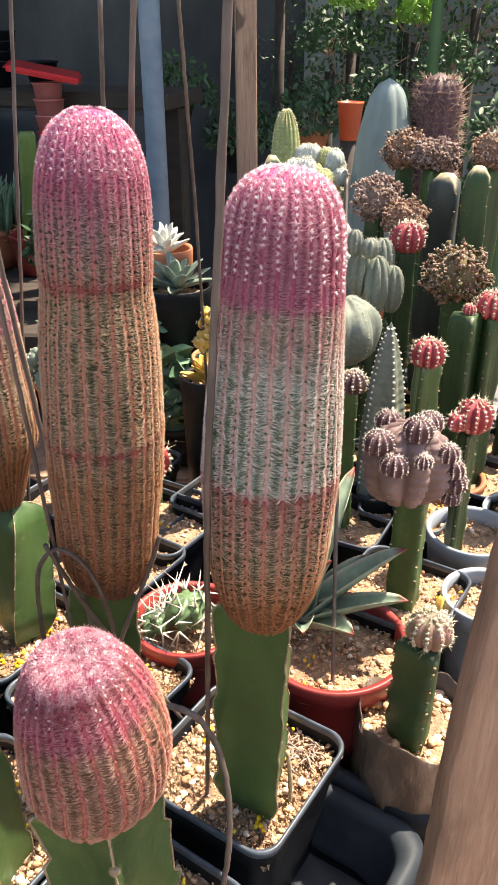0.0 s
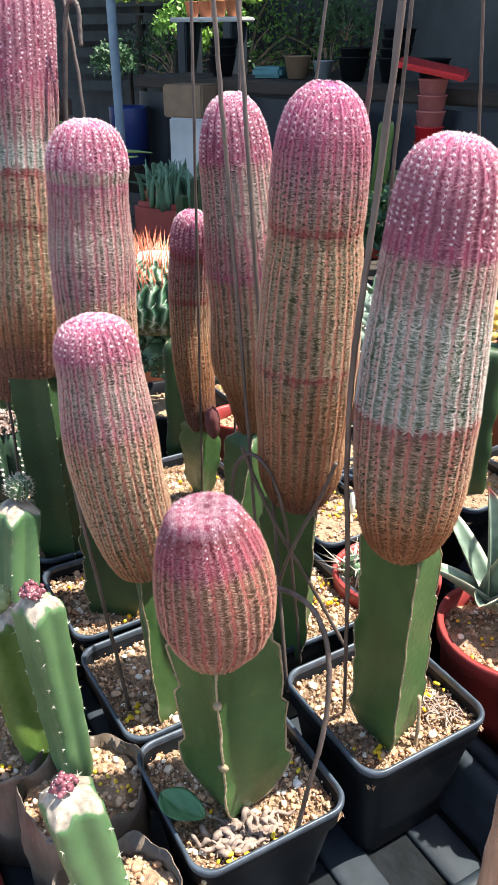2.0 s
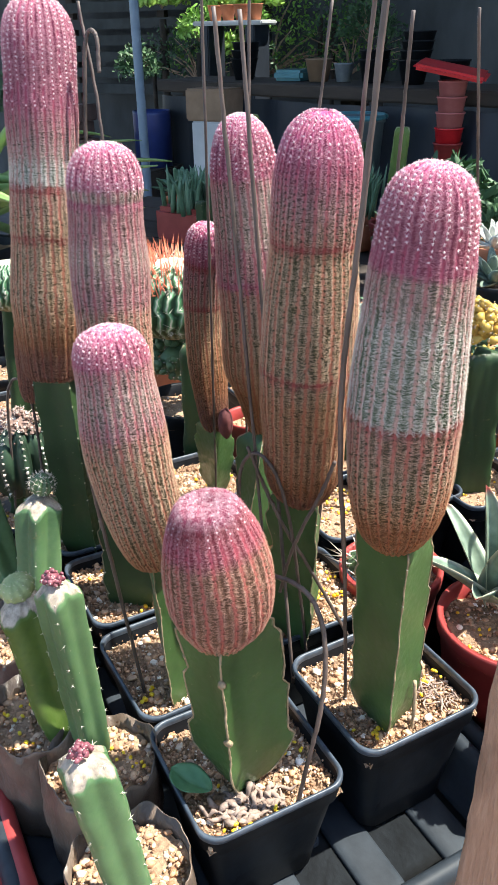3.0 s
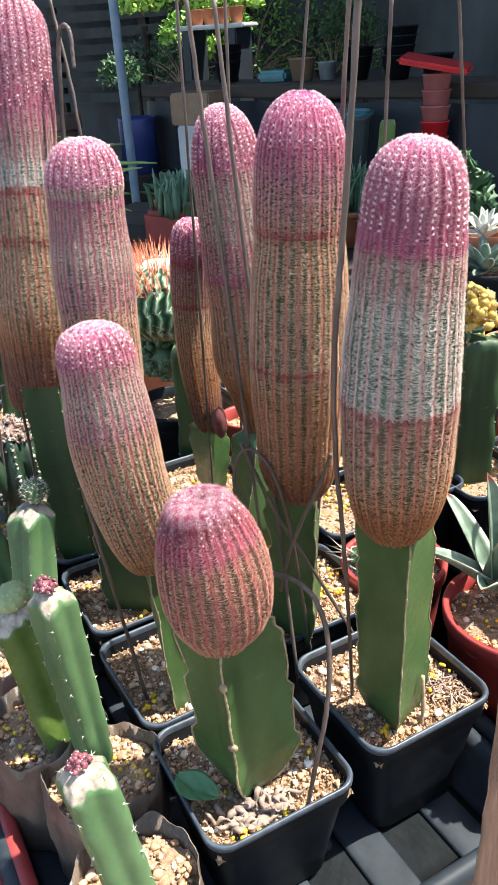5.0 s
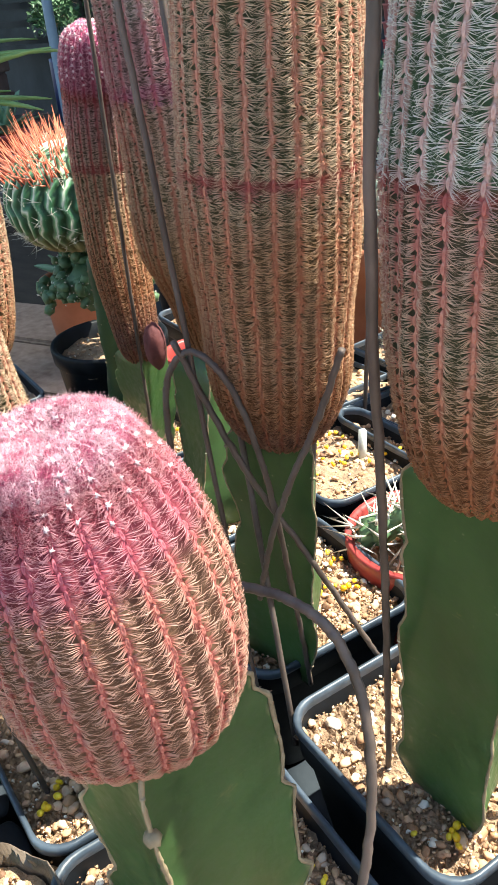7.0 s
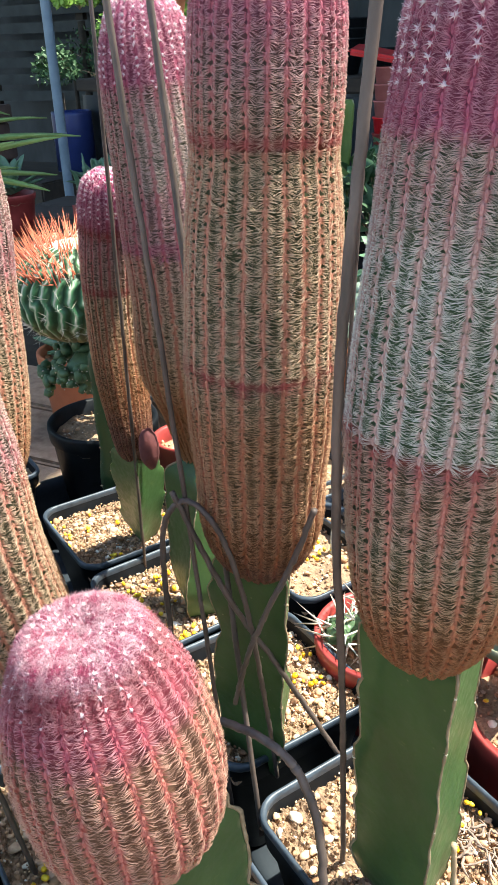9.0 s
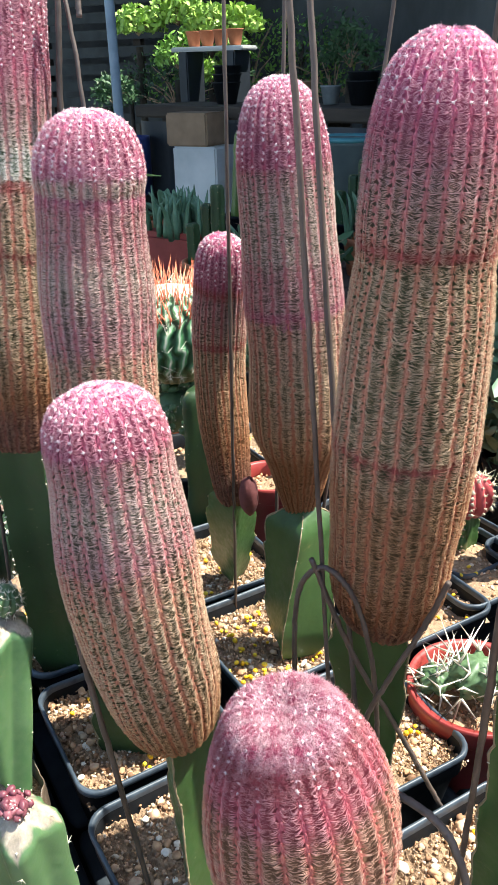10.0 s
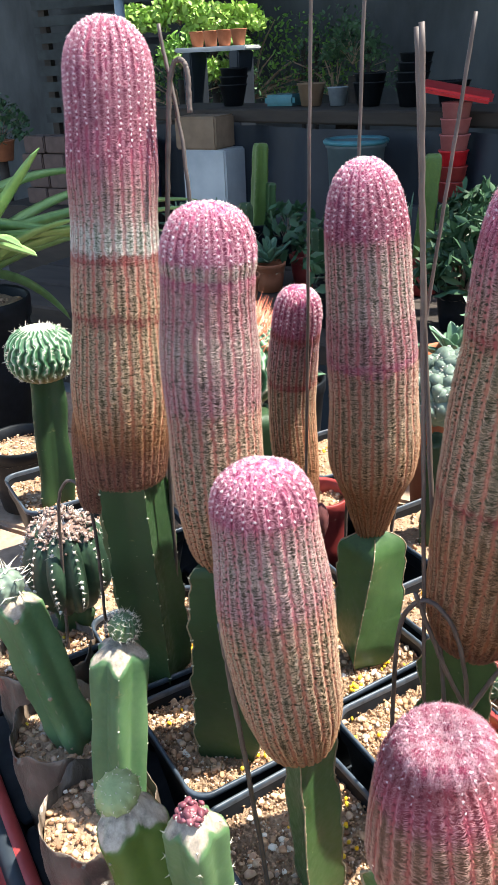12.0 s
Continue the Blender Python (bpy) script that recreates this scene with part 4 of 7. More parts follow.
piece("dry_offset", v, f, simple("maroon_husk", (0.07, 0.018, 0.022), (0.2, 0.06, 0.06), 220, 0.8, 0.6), small, "shrivelled dark maroon offset", at=(0.0165, -0.008, 0.018))
rainbow_cactus("tallest_cactus", "very tall rainbow cactus with long rose top and pale ring", [(-0.3055, 0.3686, 0.2428), (-0.3022, 0.3793, 0.3803), (-0.3025, 0.3936, 0.5041)],
    [(0, 0.0204), (0.02, 0.0242), (0.1, 0.0267), (0.25, 0.0285), (0.38, 0.0261), (0.41, 0.0260), (0.5, 0.0246), (0.75, 0.0236), (0.88, 0.0234), (0.95, 0.0194), (0.99, 0.0107), (1, 0.0009)], 26,
    zones_of((0, Z_BARK), (0.07, Z_BARK), (0.12, Z_RUST), (0.17, Z_ORANGE), (0.24, Z_TAN), (0.38, Z_TAN), (0.39, Z_RING), (0.4, Z_TAN), (0.5, Z_SALMON), (0.515, Z_RING), (0.53, Z_CREAM), (0.57, Z_CREAM), (0.6, Z_PALE), (0.66, Z_MAUVE), (0.73, Z_ROSE), (0.8, Z_ROSE), (0.9, Z_PINK), (1, Z_PINK)), per=26, thick=0.0001, seed=8, cap=0.7, tuft=1.25)
rainbow_cactus("offset_cactus", "short reddish brown offset at the foot of the tallest cactus", [(-0.33, 0.366, 0.216), (-0.329, 0.371, 0.26), (-0.326, 0.379, 0.315)],
    [(0, 0.008), (0.05, 0.011), (0.2, 0.0135), (0.6, 0.0145), (0.85, 0.012), (0.96, 0.008), (1, 0.001)], 18,
    zones_of((0, Z_BARK), (0.4, Z_BARK), (0.7, Z_RUST), (1, Z_BRICK)), per=12, thick=0.00014, seed=9, cap=0.95)


# ---- wire stakes and hooks ----
wire("wire_stake", "thin rusty wire stake leaning by the central cactus", [(-0.087, 0.327, 0.075), (-0.097, 0.315, 0.3), (-0.1055, 0.3036, 0.491)], 0.0011, thicker=1.2)
wire("wire_stake", "thin straight wire stake beside the small cactus", [(-0.229, 0.472, 0.075), (-0.222, 0.466, 0.3), (-0.213, 0.458, 0.62)], 0.0013)
wire("wire_stake", "bent brown wire stake crossing behind the central cactus", [(-0.067, 0.318, 0.075), (-0.104, 0.349, 0.3), (-0.1243, 0.3584, 0.491)], 0.0015)
wire("wire_stake", "thin wire stake rising behind the central cactus", [(-0.17, 0.466, 0.075), (-0.153, 0.485, 0.3), (-0.137, 0.5, 0.5)], 0.0014)
wire("wire_stake", "thin wire stake rising behind the rear cactus", [(-0.196, 0.47, 0.075), (-0.198, 0.485, 0.3), (-0.2, 0.501, 0.6)], 0.0014)
wire("wire_stake", "stout weathered wire stake hugging the white-banded cactus", [(-0.026, 0.316, 0.075), (-0.02, 0.29, 0.2), (-0.0145, 0.262, 0.32), (-0.008, 0.262, 0.42), (0.004, 0.266, 0.62)], 0.0014, thicker=1.3)
wire("wire_stake", "thin wire stake beside the central cactus", [(-0.093, 0.396, 0.075), (-0.067, 0.371, 0.3), (-0.055, 0.36, 0.4), (-0.033, 0.341, 0.6)], 0.0015)
wire("wire_stake", "thin wire stake with rounded tip standing behind the pots", [(-0.135, 0.6, 0.0), (-0.116, 0.58, 0.3), (-0.1, 0.555, 0.492)], 0.0018)
wire("wire_stake", "thin upright wire stake standing among rear pots", [(-0.049, 0.66, 0.0), (-0.05, 0.609, 0.3), (-0.052, 0.55, 0.492)], 0.0014)
wire("wire_stake", "wire stake propping the leaning cactus", [(-0.15, 0.258, 0.07), (-0.1515, 0.242, 0.19), (-0.155, 0.233, 0.277)], 0.0014)
wire("cane_stake", "thin brown cane standing in the red pot", [(0.051, 0.403, 0.075), (0.053, 0.479, 0.2), (0.056, 0.548, 0.3), (0.059, 0.605, 0.376)], 0.0016)
wire("wire_hook", "curved rusty wire hoop bent over beside the egg-shaped cactus", [(-0.062, 0.258, 0.208), (-0.044, 0.252, 0.219), (-0.028, 0.249, 0.22), (-0.017, 0.247, 0.212), (-0.009, 0.242, 0.191), (-0.007, 0.235, 0.158), (-0.012, 0.23, 0.115), (-0.018, 0.226, 0.07)], 0.0016)
wire("wire_hook", "arched rusty wire hoop at the foot of the central cactus", [(-0.107, 0.324, 0.09), (-0.107, 0.318, 0.18), (-0.105, 0.315, 0.23), (-0.099, 0.315, 0.248), (-0.09, 0.316, 0.2515), (-0.079, 0.317, 0.238), (-0.072, 0.321, 0.205), (-0.0715, 0.331, 0.16), (-0.0725, 0.343, 0.11), (-0.0735, 0.351, 0.075)], 0.0014)
wire("wire_hook", "straight rusty wire crossing in front of the central cactus", [(-0.098, 0.314, 0.256), (-0.082, 0.324, 0.205), (-0.065, 0.341, 0.155), (-0.0488, 0.358, 0.104), (-0.041, 0.367, 0.078)], 0.0014)
wire("wire_hook", "short dark wire end propping the central cactus", [(-0.045, 0.326, 0.254), (-0.053, 0.3245, 0.23), (-0.0635, 0.322, 0.2038), (-0.074, 0.324, 0.175), (-0.084, 0.33, 0.14)], 0.0014)
wire("wire_hook", "tall wire stake with a crook at its top", [(-0.29, 0.388, 0.08), (-0.284, 0.39, 0.3), (-0.275, 0.394, 0.4), (-0.27, 0.397, 0.46), (-0.267, 0.398, 0.478), (-0.262, 0.398, 0.483), (-0.257, 0.397, 0.478), (-0.255, 0.394, 0.458)], 0.0017)
wire("wire_stake", "thin wire crossing the crooked stake", [(-0.25, 0.39, 0.08), (-0.262, 0.4, 0.4), (-0.281, 0.41, 0.5)], 0.0013)
wire("wire_hook", "thin wire hoop arched over a white-spined cactus", [(-0.381, 0.366, 0.075), (-0.376, 0.369, 0.15), (-0.371, 0.371, 0.205), (-0.363, 0.372, 0.224), (-0.352, 0.372, 0.2265), (-0.343, 0.371, 0.215), (-0.34, 0.37, 0.17), (-0.342, 0.366, 0.075)], 0.0014)


# ---- the wooden upright ----
def upright(name, label, base, top, w, d, turn, material, bow=0.002):
    st = thing(name, base, label, "wooden post", turn=turn)
    n = 30
    s = np.linspace(0, 1, n)
    rows = []
    lean = Vector(top) - Vector(base)
    lean.rotate(Euler((0, 0, -radians(turn))))
    for q in s:
        r = rounded_square(0.5, 0.06, 3) * (w, d)
        r = r + np.array([[bow * math.sin(q * 9 + 2 * k) for k in range(1)] * 2]) * (1, 0.5)
        rows.append(np.column_stack([r + np.array((lean.x, lean.y)) * q, np.full(len(r), lean.z * q)]))
    v, f = loft(rows)
    v = v + rng.normal(size=v.shape) * 0.0003
    c = len(rows[0])
    f += [list(range(c))[::-1], [(n - 1) * c + k for k in range(c)]]
    piece("timber", v, f, material, st)
    return st


m, nt, b = mat("rough_sawn_wood", 0.82)
grain = noise_fac(nt, 420, 8, (1, 1, 0.045), 0.7)
blotch = noise_fac(nt, 30, 5, (1, 1, 0.35))
knots = noise_fac(nt, 26, 2, (1, 1, 0.5))
c = ramp(nt, grain, [(0.28, (0.3, 0.17, 0.115)), (0.5, (0.4, 0.245, 0.17)), (0.72, (0.5, 0.33, 0.24))])
c = mix(nt, ramp(nt, blotch, [(0.52, (0, 0, 0)), (0.68, (0.65, 0.65, 0.65))]), c, (0.16, 0.1, 0.07))
c = mix(nt, ramp(nt, knots, [(0.68, (0, 0, 0)), (0.74, (0.8, 0.8, 0.8))]), c, (0.06, 0.04, 0.03))
nt.links.new(c, b.inputs["Base Color"])
bump(nt, b, grain, 1.0, 0.003)
rough_wood = m
upright("wooden_post", "rough weathered timber post standing beside the pots", (0.1075, 0.238, -0.004), (0.132, 0.217, 0.5), 0.072, 0.026, -6, rough_wood)


# ---- grow bags with small grafts ----
def graft_ball(name, label, at, r, flesh, spine_mat, ribs=9, tilt=(0, 0, 1), spine=0.004, per=7, squash=0.9, rows=5, tub=0.16, category="cactus", group="", body_label=""):
    """A small globular cactus: knobby ribs and short spines."""
    g = thing(name, at, label, category, group)
    nr, nc = 26, ribs * 6
    a = np.linspace(0, 2 * math.pi, nc, endpoint=False)
    z = np.linspace(-0.9, 1.42, nr)
    rings = []
    for q in z:
        rr = r * math.cos(q) if q > -1.5 else 0
        k = (1 + tub * np.cos(ribs * a) * (0.7 + 0.3 * math.sin(rows * 3.6 * q)))
        rings.append(np.column_stack([rr * k * np.cos(a), rr * k * np.sin(a), np.full(nc, r * squash * (math.sin(q) + 0.72))]))
    v, f = loft(rings)
    f += [list(range(nc))[::-1], [(nr - 1) * nc + k for k in range(nc)]]
    rot = np.array(Vector((0, 0, 1)).rotation_difference(Vector(tilt).normalized()).to_matrix())
    piece("body", v @ rot.T, f, flesh, g, body_label)
    r0 = np.random.default_rng(int(abs(at[0]) * 1e4) + ribs)
    roots, dirs = [], []
    for i in range(rows):
        q = -0.6 + 1.9 * (i + 0.5) / rows
        for j in range(ribs):
            aa = j * 2 * math.pi / ribs
            k = r * math.cos(q) * (1 + tub)
            p = np.array((k * math.cos(aa), k * math.sin(aa), r * squash * (math.sin(q) + 0.72)))
            o = np.array((math.cos(aa) * math.cos(q), math.sin(aa) * math.cos(q), math.sin(q)))
            for _ in range(per):
                d = o * 0.7 + r0.normal(size=3) * 0.6
                roots.append(p)
                dirs.append(d / np.linalg.norm(d) * spine * r0.uniform(0.5, 1.2))
    roots, dirs = np.array(roots) @ rot.T, np.array(dirs) @ rot.T
    v, f = spikes(roots, dirs, max(0.00018, spine * 0.05))
    piece("spine_coat", v, f, spine_mat, g, "short pale spines", kind="stuff")
    return g


def clump(name, label, at, size, n, ball, flesh, dots, category="cactus", group="", dot_n=9, parent_label="", dome=True, dot=0.17):
    """A crest of many knobs, each dotted with woolly points."""
    g = thing(name, at, label, category, group)
    r0 = np.random.default_rng(int(abs(at[0] * 7919 + at[1] * 104729) * 100) % 99991)
    p = r0.normal(size=(n, 3))
    p /= np.linalg.norm(p, axis=1)[:, None]
    if dome:
        p[:, 2] = np.abs(p[:, 2]) * 1.1 - 0.25
    p = p * np.asarray(size) * r0.uniform(0.72, 1.0, (n, 1))
    s = ball * r0.uniform(0.7, 1.25, n)
    v, f = lumps(np.vstack([p, [[0, 0, 0]]]), np.append(s, min(size) * 0.8), 0.1, ICO2 if ball > 0.006 or n < 45 else ICO1, squash=1)
    piece("knobby_flesh", v, f, flesh, g, parent_label, kind="stuff")
    o = r0.normal(size=(n * dot_n, 3))
    o /= np.linalg.norm(o, axis=1)[:, None]
    q = np.repeat(p, dot_n, 0) + o * np.repeat(s, dot_n)[:, None] * 0.86
    v, f = lumps(q, np.repeat(s, dot_n) * dot, 0.2, OCTA, squash=1)
    piece("wool_dotting", v, f, dots, g, "pale woolly tufts", kind="stuff")
    return g


spine_white = simple("pale_spines", (0.55, 0.48, 0.38), (0.85, 0.8, 0.7), 300, 0.6, 0)
wool = simple("wool", (0.5, 0.42, 0.36), (0.86, 0.8, 0.72), 300, 0.9, 0.3)
flesh_red = simple("wine_red_flesh", (0.11, 0.018, 0.035), (0.26, 0.09, 0.11), 200, 0.5, 0.3)
flesh_crimson = simple("crimson_flesh", (0.26, 0.02, 0.035), (0.5, 0.1, 0.1), 200, 0.5, 0.3)
flesh_green = simple("green_flesh", (0.04, 0.09, 0.04), (0.13, 0.21, 0.1), 160, 0.5, 0.35)
flesh_deep = simple("deep_green_flesh", (0.012, 0.03, 0.018), (0.04, 0.08, 0.045), 160, 0.5, 0.35)
flesh_lime = simple("lime_flesh", (0.18, 0.22, 0.07), (0.42, 0.44, 0.2), 150, 0.7, 0.4)
flesh_olive = simple("olive_flesh", (0.17, 0.23, 0.08), (0.34, 0.4, 0.2), 200, 0.6, 0.4)
flesh_grey = simple("grey_green_flesh", (0.075, 0.11, 0.085), (0.22, 0.28, 0.22), 140, 0.6, 0.35)
flesh_woolly = simple("woolly_white_flesh", (0.4, 0.42, 0.38), (0.75, 0.75, 0.7), 260, 0.9, 0.6)
flesh_yellow = simple("yellow_flesh", (0.36, 0.2, 0.03), (0.66, 0.46, 0.1), 120, 0.55, 0.3)
leaf_green = simple("succulent_leaf", (0.06, 0.13, 0.075), (0.16, 0.27, 0.16), 70, 0.42, 0.15)
leaf_aloe = simple("aloe_leaf", (0.13, 0.24, 0.07), (0.3, 0.45, 0.17), 50, 0.4, 0.15)
# one foliage in three tones, with shade and sunlight put into the colour
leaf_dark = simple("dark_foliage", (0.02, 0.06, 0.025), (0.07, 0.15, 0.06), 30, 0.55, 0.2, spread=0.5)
leaf_sunlit = simple("sunlit_foliage", (0.1, 0.26, 0.03), (0.3, 0.5, 0.1), 30, 0.5, 0.2, spread=0.5)
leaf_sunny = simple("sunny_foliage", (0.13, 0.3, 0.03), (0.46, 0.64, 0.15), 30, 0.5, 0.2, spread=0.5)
spine_red = simple("red_spine_coat", (0.5, 0.06, 0.03), (0.8, 0.3, 0.16), 200, 0.5, 0)

BAGS = [(-0.196, 0.203, 0.036, 1), (-0.136, 0.194, 0.036, 2), (-0.076, 0.148, 0.034, 3), (-0.264, 0.256, 0.036, 4), (-0.326, 0.298, 0.036, 5), (-0.39, 0.35, 0.038, 6)]
for x, y, r, k in BAGS:
    grow_bag((x, y, 0.003), r, 0.084, k, yellow=[0, 12, 9, 0, 6, 8, 4][k])

wing_stock("stock", "plump green stock with a cut grey shoulder", (-0.176, 0.205, 0.076), (-0.2, 0.21, 0.176), 0.0145, 0.0195, -95, stem_lime, 21, wings=3, deep=0.34, nodes=3, wave=0.04, sharp=1.0, cut=0.11, fine=True)
graft_ball("button_cactus", "tiny round green cactus grafted on a cut stock", (-0.202, 0.2115, 0.174), 0.0108, flesh_olive, spine_white, 12, (-0.1, -0.3, 1), 0.0012, 3, 0.75, 5, 0.05)
wing_stock("stock", "slender blue-green stock with spiny edges in a grow bag", (-0.151, 0.204, 0.076), (-0.145, 0.189, 0.219), 0.0115, 0.0135, -60, stem_pale, 22, wings=4, deep=0.28, nodes=9, wave=0.02, sharp=1.0, cut=0.06, fine=True, node_r=0.0006, thorns=0.0024)
clump("button_cactus", "tiny wine-red cactus cluster grafted on a slender stock", (-0.145, 0.188, 0.2225), (0.0058, 0.0058, 0.006), 34, 0.0017, flesh_red, wool, dot_n=2, dot=0.3)
wing_stock("stock", "stout blue-green stock leaning forward with tiny thorns", (-0.064, 0.136, 0.076), (-0.077, 0.1275, 0.188), 0.0135, 0.0152, -80, stem_pale, 23, wings=4, deep=0.28, nodes=7, wave=0.02, sharp=1.0, cut=0.085, fine=True, node_r=0.0006, thorns=0.0028)
clump("button_cactus", "tiny wine-red cactus cluster on a pale cut stock", (-0.077, 0.127, 0.191), (0.0054, 0.0054, 0.0056), 34, 0.0016, flesh_red, wool, dot_n=2, dot=0.3)
wing_stock("stock", "smooth blue-green ribbed stock with a pinkish cut shoulder", (-0.258, 0.268, 0.076), (-0.2615, 0.291, 0.184), 0.0165, 0.0175, -60, stem_pale, 24, wings=5, deep=0.3, nodes=4, wave=0.02, sharp=0.8, cut=0.07, fine=True, node_r=0.0007, thorns=0.001)
graft_ball("button_cactus", "small grey-green spiny cactus leaning on its stock", (-0.262, 0.293, 0.187), 0.0078, flesh_green, spine_white, 12, (0.3, 0.2, 1), 0.0035, 7, 1.15)
wing_stock("stock", "leaning green stock with round scars", (-0.318, 0.298, 0.076), (-0.346, 0.293, 0.188), 0.0165, 0.0175, -50, stem_pale, 25, wings=4, deep=0.3, nodes=4, wave=0.06, sharp=1.0, cut=0.06, fine=True, node_r=0.0022, saw=0.08)
graft_ball("button_cactus", "small grey cactus with long thin curly spines", (-0.349, 0.2925, 0.186), 0.0125, flesh_grey, spine_white, 9, (-0.3, 0, 1), 0.011, 2, 0.9, 3)
# white-spined plant under its hoop
square_pot((-0.39, 0.4, 0.004), -31, seed=31, yellow=3, height=0.084)
wing_stock("stock", "short dark stock under a white-spined cactus", (-0.393, 0.393, 0.076), (-0.393, 0.393, 0.115), 0.017, 0.017, 0, stem_dark, 26, wings=3)
WOOLLY = (-0.393, 0.392, 0.136)
# echinopsis on its stock
square_pot((-0.545, 0.55, 0.004), -31, seed=32, yellow=3)
wing_stock("stock", "dark green stock under a wavy-ribbed ball cactus", (-0.535, 0.535, 0.076), (-0.529, 0.538, 0.232), 0.02, 0.018, 20, stem_dark, 27, wings=3)


brain_flesh, nt, b = mat("wavy_ribbed_flesh", 0.5)
c = ramp(nt, attr(nt, "crest"), [(0.3, (0.025, 0.075, 0.03)), (0.8, (0.06, 0.19, 0.08)), (0.93, (0.22, 0.33, 0.2)), (1.0, (0.6, 0.6, 0.48))])
c = mix(nt, ramp(nt, attr(nt, "low"), [(0.0, (1, 1, 1)), (0.3, (0, 0, 0))]), c, (0.3, 0.22, 0.09))
c = mix(nt, 0.3, c, ramp(nt, noise_fac(nt, 300, 4), [(0.3, (0.2, 0.2, 0.2)), (0.7, (0.7, 0.7, 0.7))]), "OVERLAY")
nt.links.new(c, b.inputs["Base Color"])


def brain_ball(name, label, at, r, ribs, squash, spine, seed, category="cactus", wavy=0.05):
    """A ball cactus with many thin wavy ribs edged in white, and a woolly crown."""
    g = thing(name, at, label, category)
    r0 = np.random.default_rng(seed)
    nr, nc = 64, ribs * 8
    q = np.linspace(-1.1, 1.5, nr)[:, None]
    a = np.linspace(0, 2 * math.pi, nc, endpoint=False)[None]
    ph = np.interp(a, np.linspace(0, 6.3, 40), r0.uniform(-1.5, 1.5, 40))
    wob = wavy * np.sin(q * 9 + ph) + 0.4 * wavy * np.sin(q * 21 + 2 * ph)
    rib = np.abs(np.cos(ribs / 2 * (a + wob))) ** 0.6
    rr = r * np.cos(q) ** 0.8 * (0.88 + 0.12 * rib)
    z = r * squash * (np.sin(q) + 0.85) + 0 * a
    crest = np.clip(rib, 0, 1) ** 3 + np.clip((q - 1.15) / 0.2, 0, 1)
    v = np.stack([rr * np.cos(a), rr * np.sin(a), z], -1).reshape(-1, 3)
    piece("body", v, grid_faces(nr, nc, True, (True, True)), brain_flesh, g, "deep green wavy ribs with pale edges", True, {"crest": crest.ravel(), "low": np.broadcast_to((q + 1.1) / 2.6, rib.shape).ravel()})
    roots, dirs = [], []
    for _ in range(ribs * 9):
        i, j = r0.integers(6, nr - 6), r0.integers(0, ribs)
        k = (i * nc + j * 8) % (nr * nc)
        o = v[k] / np.linalg.norm(v[k])
        for _ in range(4):
            roots.append(v[k])
            d = o * 0.7 + r0.normal(size=3) * 0.5
            dirs.append(d * spine * r0.uniform(0.5, 1.2))
    sv, sf = spikes(np.array(roots), np.array(dirs), 0.0003)
    piece("spine_coat", sv, sf, spine_white, g, "short pale spines", kind="stuff")
    n = 150
    w, d = r0.uniform(0, 6.28, n), np.sqrt(r0.uniform(0, 1, n)) * r * 0.42
    lv, lf = lumps(np.column_stack([d * np.cos(w), d * np.sin(w), r * squash * (0.85 + np.cos(d / r)) - 0.002]), np.full(n, r * 0.055), 0.3, ICO1)
    piece("crown_wool", lv, lf, wool, g, "cream woolly crown", kind="stuff")
    return g


brain_ball("ball_cactus", "round green brain-ribbed cactus with white woolly crown", (-0.529, 0.538, 0.218), 0.0335, 26, 0.8, 0.003, 12)
round_pot((-0.665, 0.62, 0.004), 0.045, 0.085, black_plastic, "round black plastic pot with gravel", seed=33, yellow=0)


# ---- leaves ----
def leaf(length, width, thick, curve, fold, n=12, m=7):
    """A tapered succulent leaf along +x, curving by curve, with a channelled top. Returns verts, faces."""
    s = np.linspace(0, 1, n)
    rings = []
    for q in s:
        w = width * (0.62 + 0.5 * q) * max(0.0, 1 - q) ** 0.55 * 1.15 + 0.0003
        x, z = length * q, length * curve * q * q
        top = [(x, w * t, z + fold * w * t * t * 2 + 0.0) for t in np.linspace(-0.5, 0.5, m)]
        under = [(x, w * t * 0.96, z + fold * w * t * t * 2 - thick * (1 - q * 0.85) * (1 - 3.6 * t * t)) for t in np.linspace(0.5, -0.5, m)[1:-1]]
        rings.append(np.array(top + under))
    v, f = loft(rings)
    c = len(rings[0])
    f += [list(range(c))[::-1], [(n - 1) * c + k for k in range(c)]]
    return v, f


def rosette(name, label, at, n, length, width, material, category, open_=0.2, spread=1.1, thick=0.004, fold=0.5, curve=0.15, seed=0):
    r0 = np.random.default_rng(seed)
    g = thing(name, at, label, category)
    for k in range(n):
        q = k / n
        a = k * 2.39996 + r0.normal() * 0.12
        el = radians(78 - 70 * spread * q ** 0.8) + r0.normal() * 0.06
        L = length * (0.7 + 0.35 * q) * r0.uniform(0.85, 1.1)
        v, f = leaf(L, width * r0.uniform(0.85, 1.1), thick, curve * r0.uniform(-0.6, 1.2), fold)
        mrot = np.array((Euler((0, 0, a)).to_matrix() @ Euler((r0.normal() * 0.1, -el, 0)).to_matrix()))
        piece("leaf", v @ mrot.T + np.array((0, 0, 0.004 + 0.006 * (1 - q))), f, material, g, attrs={"rim": np.tile(np.abs(np.concatenate([np.linspace(-1, 1, 7), np.linspace(1, -1, 7)[1:-1]])), 12), "tip": np.repeat(np.linspace(0, 1, 12), 12)})
    return g


